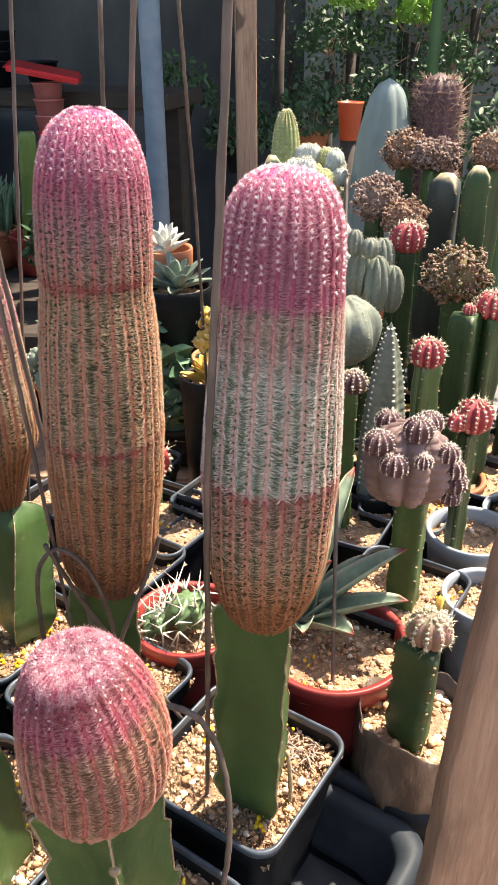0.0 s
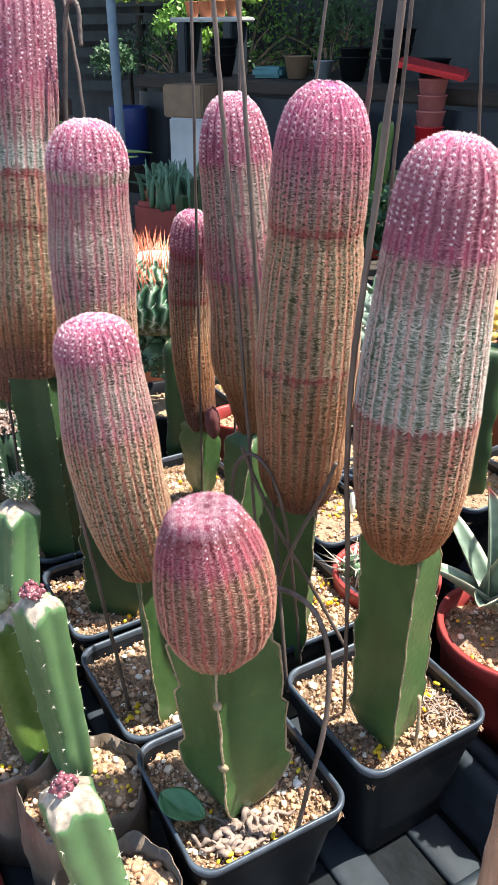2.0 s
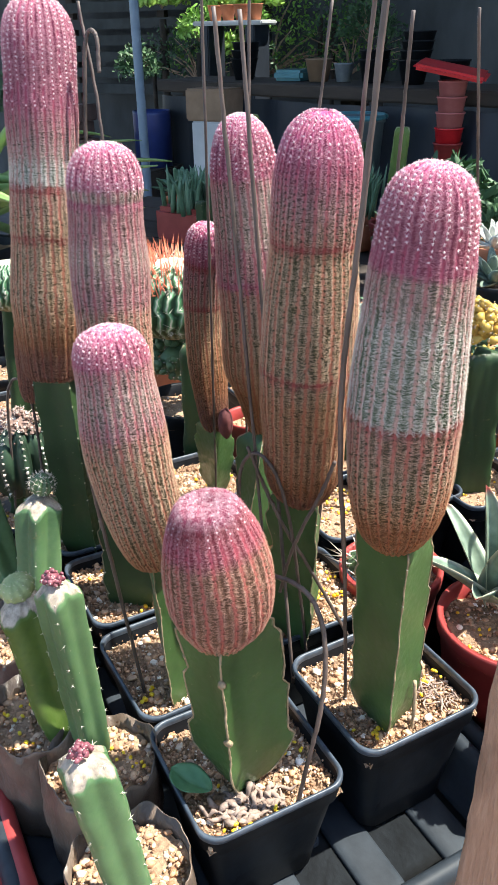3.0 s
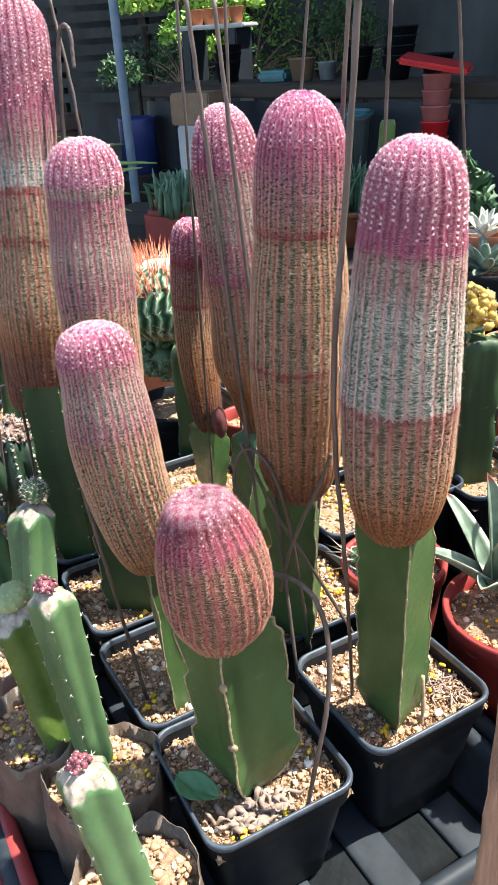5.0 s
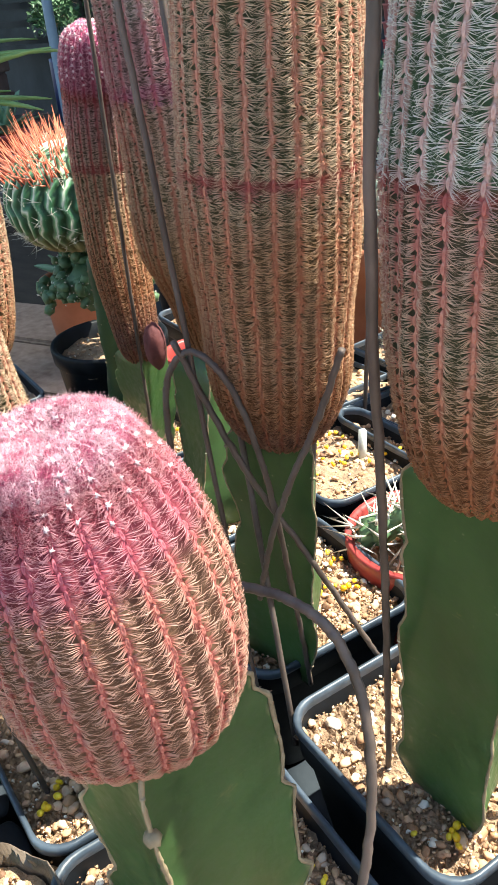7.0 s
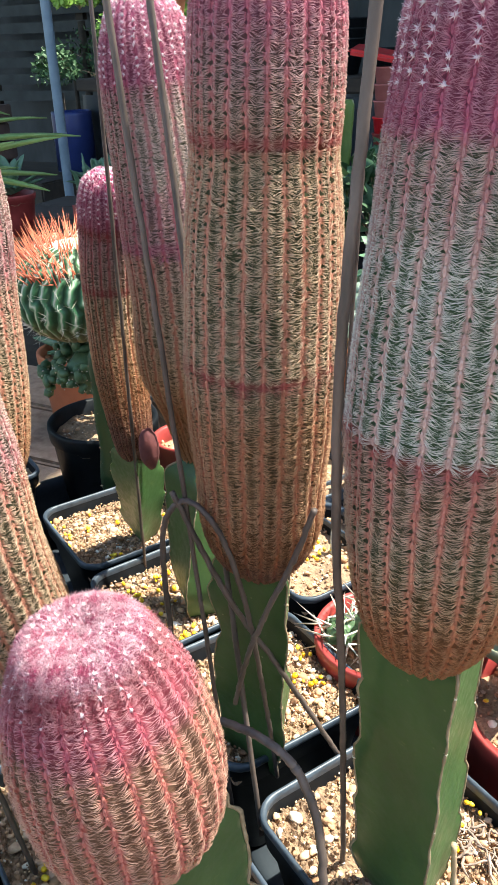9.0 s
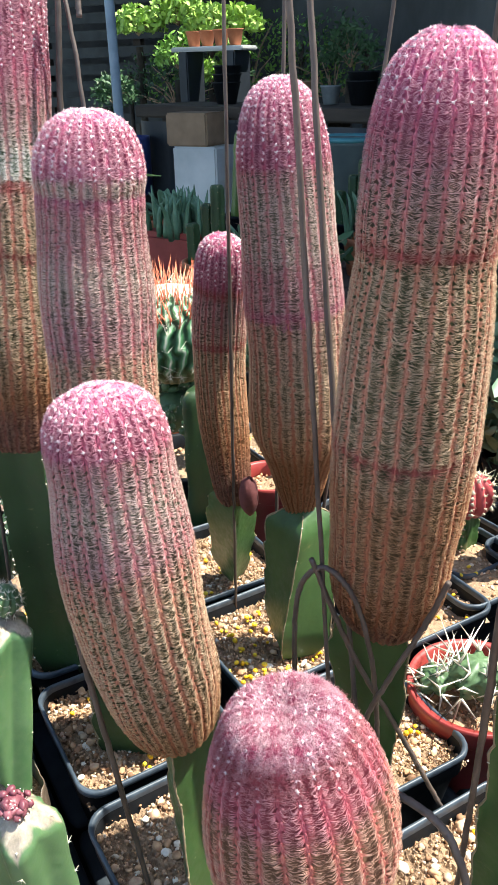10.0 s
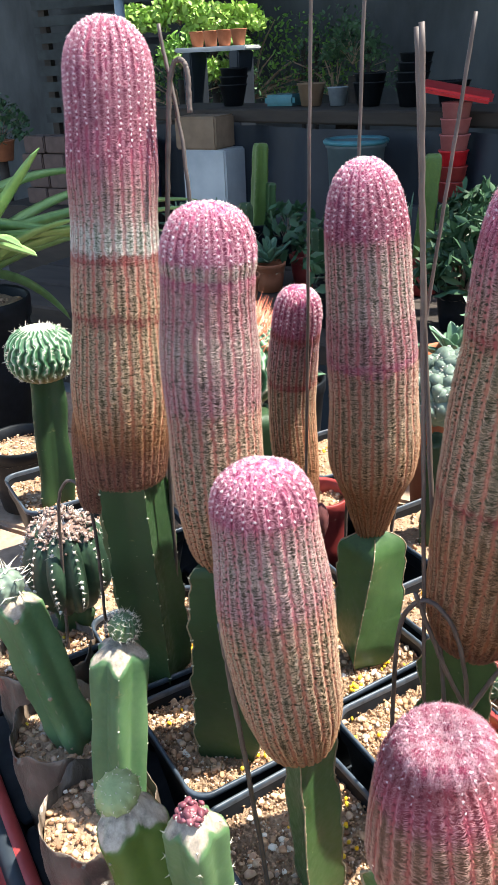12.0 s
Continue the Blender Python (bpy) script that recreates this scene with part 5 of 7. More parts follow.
m, nt, b = mat("agave_leaf", 0.5)
c = ramp(nt, noise_fac(nt, 60, 4), [(0.3, (0.1, 0.15, 0.11)), (0.7, (0.25, 0.33, 0.25))])
c = mix(nt, ramp(nt, attr(nt, "rim"), [(0.8, (0, 0, 0)), (0.97, (1, 1, 1))]), c, (0.5, 0.5, 0.36))
c = mix(nt, ramp(nt, attr(nt, "tip"), [(0.9, (0, 0, 0)), (0.97, (1, 1, 1))]), c, (0.2, 0.03, 0.02))
nt.links.new(c, b.inputs["Base Color"])
bump(nt, b, noise_fac(nt, 200, 3), 0.15, 0.0006)
leaf_agave = m
round_pot((0.052, 0.436, 0.004), 0.053, 0.092, red_plastic, "round glossy red plastic pot holding an agave", n=520, yellow=8, seed=41)
agave = thing("agave", (0.03, 0.452, 0.094), "grey-green agave with pale-edged pointed leaves in the red pot", "agave")
r0 = np.random.default_rng(4)
AGAVE = [(0.071, 0.006, 0.062), (0.04, 0.078, 0.085), (0.034, -0.036, 0.022), (-0.045, -0.03, 0.04), (0.07, -0.022, 0.04), (-0.05, 0.03, 0.055), (0.052, 0.042, 0.03), (0.018, -0.02, 0.07), (-0.015, 0.01, 0.09), (0.0, -0.045, 0.03)]
for d in AGAVE:
    L = math.sqrt(d[0] ** 2 + d[1] ** 2 + d[2] ** 2)
    v, f = leaf(L, 0.024 * r0.uniform(0.9, 1.15), 0.0035, -0.12, 0.9, 16)
    el, az = math.asin(d[2] / L) + 0.12, math.atan2(d[1], d[0])
    mrot = np.array(Euler((0, 0, az)).to_matrix() @ Euler((0, -el, 0)).to_matrix())
    piece("leaf", v @ mrot.T, f, leaf_agave, agave, attrs={"rim": np.tile(np.abs(np.concatenate([np.linspace(-1, 1, 7), np.linspace(1, -1, 7)[1:-1]])), 16), "tip": np.repeat(np.linspace(0, 1, 16), 12)})
round_pot((-0.052, 0.462, 0.004), 0.042, 0.086, red_plastic, "round reddish plastic pot with a spiny cactus", n=260, yellow=4, seed=42)
sp = graft_ball("spiny_cactus", "small dark green knobby cactus with long pale twisted spines", (-0.052, 0.46, 0.088), 0.016, flesh_green, spine_white, 7, (0, 0, 1), 0.022, 3, 0.8, 3, 0.3)
graft_ball("spiny_cactus", "small green offset with long pale spines", (-0.073, 0.452, 0.086), 0.011, flesh_green, spine_white, 6, (-0.3, 0, 1), 0.02, 3, 0.8, 3, 0.3)


# ---- the neighbouring grafted cacti ----
def graft(at, height, r, label, turn=0.0, seed=0, material=None, wings=3, deep=0.45, lean=(0, 0)):
    return wing_stock("stock", label, at, (at[0] + lean[0], at[1] + lean[1], at[2] + height), r, r * 0.95, turn, material or stem_green, seed, wings=wings, deep=deep, nodes=8, wave=0.05, node_r=0.0016)


def rib_ball(name, label, at, r, tall, flesh, ribs, deep, rows, dot, dots, group="", sharp=0.7, band=0.0, low=-0.95, cut=1.0, category="cactus"):
    """A globe cactus with creased ribs, faint cross bands and woolly areoles along the rib crests; at is its middle."""
    g = thing(name, at, label, category, group)
    r0 = np.random.default_rng(int(abs(at[0] * 7919 + at[1] * 104729) * 100) % 99991)
    nr, nc = (44, ribs * 8) if band else (20, ribs * 6) if r > 0.012 else (13, ribs * 4)
    a = np.linspace(0, 2 * math.pi, nc, endpoint=False)
    q = np.linspace(low, 1.5, nr)
    A, Q = np.meshgrid(a, q, indexing="ij")[0].T, np.meshgrid(a, q, indexing="ij")[1].T
    wob = 1 + 0.04 * np.sin(3 * A + at[0] * 900) + 0.03 * np.sin(5 * A + 4 * Q)
    rib = np.abs(np.cos(ribs * A / 2)) ** sharp
    k = (1 - deep + deep * rib) * wob * (1 + band * np.cos(Q * 11 * cut) * rib)
    rr = r * np.cos(Q) ** 0.85 * k
    P = np.stack([rr * np.cos(A), rr * np.sin(A), r * tall * np.sin(Q) * (1 - 0.1 * (1 - rib) * (Q > 0.9)) + 0 * A], -1)
    body = piece("body", P.reshape(-1, 3), grid_faces(nr, nc, True, (True, True)), flesh, g)
    pts, sz = [], []
    for j in range(ribs):
        aa = 2 * math.pi * j / ribs
        for i in range(rows):
            qq = low * 0.6 + (1.45 - low * 0.6) * (i + r0.uniform(0.3, 0.7)) / rows
            x = r * math.cos(qq) ** 0.85 * (1 + 0.04 * math.sin(3 * aa + at[0] * 900)) * 1.02
            pts.append((x * math.cos(aa), x * math.sin(aa), r * tall * math.sin(qq)))
            sz.append(dot * r0.uniform(0.35, 1.15))
    if dot:
        v, f = lumps(np.array(pts), np.array(sz), 0.3, ICO1 if dot > 0.0009 else OCTA, squash=0.9)
        n = 9
        o = np.repeat(np.array(pts), n, 0)
        d = o / np.linalg.norm(o, axis=1)[:, None] * 0.6 + r0.normal(size=o.shape) * 0.55
        v2, f2 = spikes(o, d * (np.repeat(sz, n) * r0.uniform(1.0, 2.6, len(o)))[:, None], dot * 0.16)
        piece("wool_dotting", np.vstack([v, v2]), np.vstack([f, f2 + len(v)]), dots, g, "pale woolly tufts along the ribs", kind="stuff")
    return g


def crest(name, label, at, size, n, knob, flesh, group="crested cacti"):
    """A folded, fan-like crest of many fine woolly knobs; at is its middle."""
    g = thing(name, at, label, "cactus", group)
    r0 = np.random.default_rng(int(abs(at[0] * 7919 + at[1] * 104729) * 100) % 99991)
    p = r0.normal(size=(n, 3))
    p /= np.linalg.norm(p, axis=1)[:, None]
    az = np.arctan2(p[:, 1], p[:, 0])
    fold = 0.86 + 0.16 * np.sin(4 * az + 7 * p[:, 2] + at[0] * 300) + 0.08 * np.sin(9 * az + at[1] * 200)
    p = p * np.asarray(size) * (fold * r0.uniform(0.9, 1.04, n))[:, None]
    p[:, 2] = np.maximum(p[:, 2], -size[2] * 0.75)
    core = ICO2[0] * np.asarray(size) * 0.8
    v, f = lumps(p, knob * r0.uniform(0.6, 1.35, n), 0.45, OCTA, squash=1)
    v, f = merge([(v, f.tolist()), (core, ICO2[1].tolist())])
    piece("knobby_flesh", v, f, flesh, g, kind="stuff")
    t = p[p[:, 2] > -size[2] * 0.3]
    t = t * (1 + knob * 0.7 / np.linalg.norm(t, axis=1)[:, None])
    v, f = lumps(t, knob * r0.uniform(0.2, 0.5, len(t)), 0.4, OCTA, squash=1)
    piece("wool_dotting", v, f, crest_wool, g, "dull pale wool on the knobs", kind="stuff")
    return g


crest_wool = simple("crest_wool", (0.3, 0.23, 0.21), (0.6, 0.52, 0.48), 300, 0.95, 0.4)
crest_tan = islands("tan_crest_flesh", [(0, (0.09, 0.06, 0.05)), (0.4, (0.23, 0.16, 0.14)), (0.75, (0.36, 0.28, 0.25)), (1, (0.28, 0.16, 0.15))], 0.9)
crest_rust = islands("rusty_crest_flesh", [(0, (0.1, 0.055, 0.035)), (0.45, (0.26, 0.16, 0.11)), (0.8, (0.38, 0.28, 0.2)), (1, (0.3, 0.13, 0.11))], 0.9)
crest_olive = islands("olive_crest_flesh", [(0, (0.04, 0.045, 0.015)), (0.35, (0.13, 0.11, 0.05)), (0.7, (0.3, 0.2, 0.15)), (1, (0.22, 0.09, 0.06))], 0.9)
mauve_dark = simple("dark_purple_flesh", (0.05, 0.02, 0.028), (0.13, 0.065, 0.075), 160, 0.6, 0.3)
mauve_grey = simple("greyish_mauve_flesh", (0.115, 0.07, 0.07), (0.24, 0.16, 0.15), 90, 0.6, 0.35)
star_grey = simple("grey_star_flesh", (0.1, 0.12, 0.095), (0.22, 0.25, 0.2), 260, 0.7, 0.3)
silver = simple("silvery_flesh", (0.24, 0.28, 0.27), (0.5, 0.54, 0.52), 240, 0.8, 0.4)
variegated = simple("pink_and_green_flesh", (0.07, 0.12, 0.06), (0.4, 0.2, 0.18), 130, 0.6, 0.3)
cream_wool = simple("cream_wool", (0.42, 0.36, 0.26), (0.74, 0.68, 0.52), 300, 0.95, 0.4)
powder_blue = simple("powdery_blue_skin", (0.12, 0.16, 0.15), (0.3, 0.37, 0.36), 22, 0.8, 0.2, (1, 1, 0.5))
brown_spines = simple("brown_spines", (0.1, 0.055, 0.04), (0.36, 0.23, 0.18), 200, 0.7, 0)
stem_slate = stem_material("stem_slate_green", (0.018, 0.03, 0.026), (0.06, 0.08, 0.07), 0.6)
red_dark = simple("deep_red_flesh", (0.2, 0.014, 0.03), (0.42, 0.07, 0.08), 200, 0.55, 0.3)

# white-spined column under the wire hoop
rib_ball("woolly_cactus", "dark green ribbed cactus with white woolly edges and tan crown", WOOLLY, 0.034, 1.2, flesh_deep, 11, 0.24, 15, 0.0019, wool, sharp=0.6, low=-1.1)
crest("crested_cactus", "tan and white woolly crown on the dark green cactus", (WOOLLY[0], WOOLLY[1], WOOLLY[2] + 0.031), (0.027, 0.024, 0.014), 500, 0.0024, crest_tan)

# mauve moon cactus in a grey square pot
square_pot((0.108, 0.497, 0.004), -31, half=0.044, seed=51, yellow=6, label="square grey-rimmed plastic pot with gravel and a yellow tag")
graft((0.108, 0.492, 0.078), 0.11, 0.0145, "thick speckled green stock under the mauve cactus", 20, 51, wings=4, deep=0.25)
moon = rib_ball("moon_cactus", "ribbed greyish mauve moon cactus crowded with woolly purple offsets", (0.101, 0.49, 0.206), 0.031, 0.98, mauve_grey, 9, 0.26, 11, 0.0006, crest_wool, band=0.05, sharp=0.55, low=-1.2, cut=2.4)
for x, y, z, s in ((-0.022, -0.014, 0.02, 0.0105), (0.004, -0.012, 0.029, 0.0105), (-0.012, -0.024, 0.009, 0.0095), (0.006, -0.026, 0.013, 0.006), (0.024, -0.016, 0.014, 0.008), (0.029, -0.012, 0.0, 0.0085), (0.032, -0.01, -0.012, 0.009), (0.03, -0.012, -0.022, 0.007), (0.016, 0.014, 0.022, 0.0095), (-0.012, 0.016, 0.022, 0.0095)):
    rib_ball("cactus_offset", "knobby dark purple offset dotted with white wool", (0.101 + x, 0.49 + y, 0.208 + z), s, 0.85, mauve_dark, 11, 0.3, 9, 0.00085, wool, "moon cactus offsets")
tag = piece("plant_tag", *tube([(0, 0, 0), (0.003, -0.001, 0.024)], np.array([0.004, 0.003]), 4), flesh_yellow, None, at=(0.131, 0.478, 0.076))
tagged(tag, "bright yellow plastic tag stuck in the gravel", "plant tag")

# small variegated ball in a grow bag
grow_bag((0.104, 0.378, 0.003), 0.038, 0.084, 52, n=200, yellow=0, big=1.5)
graft((0.098, 0.370, 0.076), 0.072, 0.0165, "stout dark green stock in a clear bag", 40, 52, stem_dark, deep=0.3, lean=(0.002, 0.004))
rib_ball("ball_cactus", "small pale green and pink cactus tufted with cream wool", (0.103, 0.374, 0.158), 0.0135, 0.85, variegated, 10, 0.25, 8, 0.0016, cream_wool)
# pale round pot beside it
round_pot((0.172, 0.49, 0.004), 0.034, 0.09, grey_plastic, "round pale grey plastic pot with coarse gravel", seed=53, n=160, yellow=0)
# red and white crest
round_pot((0.178, 0.575, 0.004), 0.038, 0.092, grey_plastic, "round pale grey plastic pot with gravel", seed=54, n=160, yellow=0)
graft((0.16, 0.562, 0.08), 0.115, 0.009, "slim grey-green stock under a red crest", 10, 54, stem_dark, lean=(-0.001, -0.002))
rib_ball("moon_cactus", "scarlet moon cactus dotted with white wool", (0.162, 0.559, 0.209), 0.0145, 0.95, red_dark, 11, 0.32, 7, 0.0014, cream_wool, "moon cacti")
rib_ball("cactus_offset", "small orange-red offset dotted with white wool", (0.149, 0.555, 0.206), 0.0085, 0.9, flesh_crimson, 8, 0.25, 5, 0.0014, wool)
# white-dotted horn
round_pot((0.109, 0.664, 0.004), 0.04, 0.088, black_plastic, "round black plastic pot with gravel", seed=55, n=140, yellow=0)
horn = thing("horn_cactus", (0.108, 0.662, 0.082), "tapering grey-white cactus with stacked ridges and white dots", "cactus")
q, a = np.linspace(0, 1, 90), np.linspace(0, 2 * math.pi, 40, endpoint=False)
Q, A = np.meshgrid(q, a, indexing="ij")
R = (0.0165 * (1 - Q ** 1.6) ** 0.8 + 0.0045 * (1 - Q ** 6)) * (1 + 0.12 * np.cos(5 * A) + 0.05 * np.abs(np.sin(Q * 62)))
P = np.stack([R * np.cos(A), R * np.sin(A), 0.167 * Q], -1)
piece("body", P.reshape(-1, 3), grid_faces(90, 40, True, (True, True)), star_grey, horn)
i0 = np.arange(8, 88, 3)
pts = np.concatenate([P[i0, 8 * w] for w in range(5)])
v, f = lumps(pts, np.full(len(pts), 0.0017), 0.2, ICO1)
piece("wool_dotting", v, f, wool, horn, "rows of white woolly dots", kind="stuff")

ROW = [
    # x, y, height of the head's middle, stock radius, head kind, head radius, flesh, stock, label of the head
    (0.136, 0.632, 0.232, 0.014, "ball", 0.0145, red_dark, stem_green, "small crimson ball cactus with white dots"),
    (0.178, 0.682, 0.254, 0.0175, "ball", 0.006, flesh_crimson, stem_dark, "tiny red bud cactus on a broad stock"),
    (0.073, 0.606, 0.216, 0.0075, "ball", 0.0115, mauve_dark, stem_green, "small purplish ball cactus with white wool"),
    (0.138, 0.8, 0.289, 0.0115, "ball", 0.0175, red_dark, stem_dark, "dark red ball cactus with cream wool"),
    (0.157, 1.0, 0.345, 0.014, "crest", 0.027, crest_rust, stem_dark, "brownish folded crest cactus"),
    (0.189, 0.98, 0.343, 0.017, "fan", 0.03, crest_tan, stem_green, "broad tan crested cactus on a lit green stock"),
    (0.117, 0.9, 0.307, 0.014, "crest", 0.029, crest_tan, stem_dark, "pinkish brown woolly crest cactus"),
    (0.143, 0.86, 0.295, 0.012, "crest", 0.0245, crest_rust, stem_dark, "orange-brown woolly crest cactus"),
    (0.177, 0.742, 0.268, 0.014, "crest", 0.032, crest_olive, stem_dark, "large olive and brown crest cactus"),
    (0.249, 0.95, 0.35, 0.016, "crest", 0.026, crest_rust, stem_dark, "rusty crested cactus with yellowish top"),
    (0.2, 0.69, 0.255, 0.016, "ball", 0.015, flesh_crimson, stem_dark, "red ball cactus with pale wool on a tall stock"),
    (0.235, 0.62, 0.205, 0.016, "ball", 0.015, red_dark, stem_dark, "red ball cactus with cream wool"),
    (0.255, 0.75, 0.28, 0.018, "crest", 0.026, crest_tan, stem_dark, "brown knobby crest cactus"),
    (0.04, 0.66, 0.17, 0.011, "ball", 0.0145, red_dark, stem_dark, "small dull red ball cactus"),
    (0.01, 0.71, 0.155, 0.011, "crest", 0.017, crest_tan, stem_dark, "small pinkish knobby crest cactus"),
    (0.05, 0.75, 0.17, 0.012, "crest", 0.022, crest_rust, stem_dark, "low reddish brown crest cactus"),
    (-0.105, 0.625, 0.128, 0.014, "ball", 0.021, flesh_crimson, stem_green, "low pink and red ball cactus"),
    (0.29, 0.82, 0.3, 0.015, "crest", 0.024, crest_tan, stem_dark, "grey brown knobby crest cactus"),
    (0.3, 0.7, 0.27, 0.015, "ball", 0.015, red_dark, stem_dark, "bright red ball cactus on a tall stock"),
    (0.06, 0.82, 0.2, 0.012, "crest", 0.018, crest_olive, stem_dark, "olive knobby crest cactus"),
    (-0.135, 0.7, 0.16, 0.013, "ball", 0.015, flesh_crimson, stem_dark, "bright pink ball cactus"),
]
for k, (x, y, z, r, kind, s, fl, st, lab) in enumerate(ROW):
    if k % 2 == 0:
        square_pot((x, y, 0.004), -31 + 3 * (k % 3), half=0.04, seed=60 + k, yellow=5, n=170, height=0.083)
    else:
        round_pot((x, y, 0.004), 0.036, 0.083, [black_plastic, clay, grey_plastic][k % 3], ["round black plastic pot with gravel", "round terracotta-coloured pot with gravel", "round grey plastic pot with gravel"][k % 3], seed=60 + k, n=120, yellow=3)
    graft((x, y, 0.074), z - 0.074 - s * 0.55, r, "green winged stock in a pot of gravel", 25 * k, 60 + k, st)
    if kind == "ball":
        rib_ball("moon_cactus", lab, (x, y, z), s, 0.9, fl, 11, 0.34, 7, s * 0.105, cream_wool, "moon cacti")
    elif kind == "crest":
        crest("crested_cactus", lab, (x, y, z), (s, s * 0.85, s * 0.92), 1100, s * 0.085, fl)
    else:
        crest("crested_cactus", lab, (x, y, z), (s * 1.05, s * 0.7, s * 0.62), 1000, s * 0.08, fl)

# bare stocks among them
for k, (x, y, z, r, mt, lab) in enumerate(((0.191, 0.9, 0.335, 0.023, stem_slate, "broad dark slate-green stock without a graft"), (0.211, 0.85, 0.35, 0.016, stem_dark, "upright green stock with white thorny nodes"), (0.0, 1.0, 0.34, 0.014, stem_dark, "tall dark green stock with a dry tan tip"))):
    round_pot((x, y, 0.004), 0.036, 0.083, black_plastic, "round black plastic pot with gravel", seed=100 + k, n=100, yellow=0)
    wing_stock("stock", lab, (x, y, 0.074), (x, y, z), r, r * 0.9, 40 + 30 * k, mt, 100 + k, wings=3, deep=0.3, nodes=9, node_r=0.002, cut=0.04)

# grey ribbed balls and clusters
square_pot((0.071, 0.708, 0.004), -31, half=0.044, seed=81, yellow=4, n=150)
graft((0.071, 0.706, 0.074), 0.12, 0.017, "green stock under a grey star cactus", 0, 81, stem_dark)
rib_ball("star_cactus", "round grey-green cactus with deep smooth ribs", (0.071, 0.704, 0.226), 0.034, 0.95, star_grey, 7, 0.2, 16, 0.0008, wool, sharp=0.5, low=-1.1)
square_pot((0.105, 0.772, 0.004), -31, half=0.04, seed=82, yellow=4, n=150)
graft((0.105, 0.772, 0.074), 0.14, 0.018, "green stock under clustered grey cactus", 0, 82, stem_dark)
for k, (x, y, z, s, hh) in enumerate(((0.105, 0.768, 0.25, 0.0155, 1.9), (0.122, 0.772, 0.245, 0.012, 2.0), (0.09, 0.772, 0.262, 0.013, 1.8), (0.112, 0.786, 0.27, 0.013, 1.7), (0.097, 0.757, 0.289, 0.0095, 1.0), (0.083, 0.764, 0.292, 0.008, 1.6))):
    rib_ball("cluster_cactus", "pale grey-green ribbed head in a tight cluster", (x, y, z), s, hh, star_grey, 8, 0.28, 9, 0.0006, crest_wool, "grey cluster heads", low=-1.2)
round_pot((0.06, 0.87, 0.004), 0.042, 0.085, clay, "round terracotta pot holding a cactus", seed=83, n=100, yellow=0)
graft((0.06, 0.87, 0.074), 0.17, 0.016, "green stock under white woolly heads", 0, 83, stem_dark)
r0 = np.random.default_rng(12)
for k in range(22):
    d = r0.normal(size=3)
    d /= np.linalg.norm(d)
    rib_ball("cluster_cactus", "small white woolly globe in a cluster", (0.062 + 0.026 * d[0], 0.868 + 0.02 * d[1], 0.262 + 0.026 * d[2]), 0.0098 * r0.uniform(0.8, 1.15), 0.95, silver, 12, 0.06, 6, 0.0009, wool, "white globes")

# yellow-fruited spiny cactus on its stock
square_pot((-0.03, 0.63, 0.004), -31, half=0.044, seed=84, yellow=8, n=240)
graft((-0.036, 0.625, 0.074), 0.15, 0.02, "dark green ribbed stock", 0, 84, stem_dark)
clump("golden_cactus", "golden yellow knobby cactus with white spines", (-0.04, 0.62, 0.245), (0.017, 0.017, 0.034), 70, 0.0055, flesh_yellow, wool, dot_n=6)
square_pot((-0.088, 0.585, 0.004), -31, half=0.043, seed=85, yellow=4, n=240, label="square grey-rimmed plastic pot filled with gravel")
square_pot((-0.12, 0.525, 0.004), -31, half=0.046, seed=86, yellow=30, n=300)
lab_tag = piece("plant_tag", *tube([(0, 0, 0), (0.001, 0.0, 0.028)], np.array([0.0032, 0.0028]), 4), flesh_woolly, None, at=(-0.112, 0.535, 0.076))
tagged(lab_tag, "white plastic plant tag stuck in gravel", "plant tag")

# pale knobby crest and red-spined barrel behind the rainbow cacti
square_pot((-0.168, 0.63, 0.004), -31, half=0.046, seed=87, yellow=3, n=200)
graft((-0.17, 0.625, 0.074), 0.11, 0.018, "dark stock under a pale knobby cactus", 0, 87, stem_dark)
clump("crested_cactus", "pale pink and cream knobby crest with green underside", (-0.17, 0.62, 0.218), (0.032, 0.028, 0.034), 120, 0.007, flesh_grey, wool, dot_n=6)
clump("crested_cactus", "low grey-green knobby cactus mass", (-0.2, 0.8, 0.17), (0.05, 0.035, 0.03), 80, 0.011, flesh_grey, wool, dot_n=5)
round_pot((-0.2, 0.8, 0.004), 0.055, 0.15, clay, "round terracotta pot with a low cactus", seed=88, n=120, yellow=0)
round_pot((-0.372, 0.628, 0.004), 0.05, 0.1, black_plastic, "round black pot holding a barrel cactus", seed=89, n=150, yellow=0)
clump("shrubby_plant", "tangled dark green stems under the barrel cactus", (-0.372, 0.625, 0.15), (0.05, 0.045, 0.045), 160, 0.006, flesh_green, wool, dot_n=3)
fire = brain_ball("barrel_cactus", "green wavy-ribbed barrel cactus with cream wool and long red spines", (-0.374, 0.622, 0.19), 0.056, 30, 0.74, 0.009, 9, wavy=0.04)
r0 = np.random.default_rng(8)
ca, cr = r0.uniform(0, 6.28, 420), 0.052 * r0.uniform(0.1, 1, 420) ** 0.5
root = np.column_stack([cr * np.cos(ca), cr * np.sin(ca), 0.056 * 0.74 * (0.85 + np.sqrt(np.maximum(0, 1 - (cr / 0.056) ** 2)))])
v, f = spikes(root, np.column_stack([cr * np.cos(ca) * 0.3, cr * np.sin(ca) * 0.3, r0.uniform(0.01, 0.026, 420)]) + r0.normal(size=(420, 3)) * 0.004, 0.0008)
piece("red_spine_coat", v, f, spine_red, fire, "long upright red spines on the crown", kind="stuff")
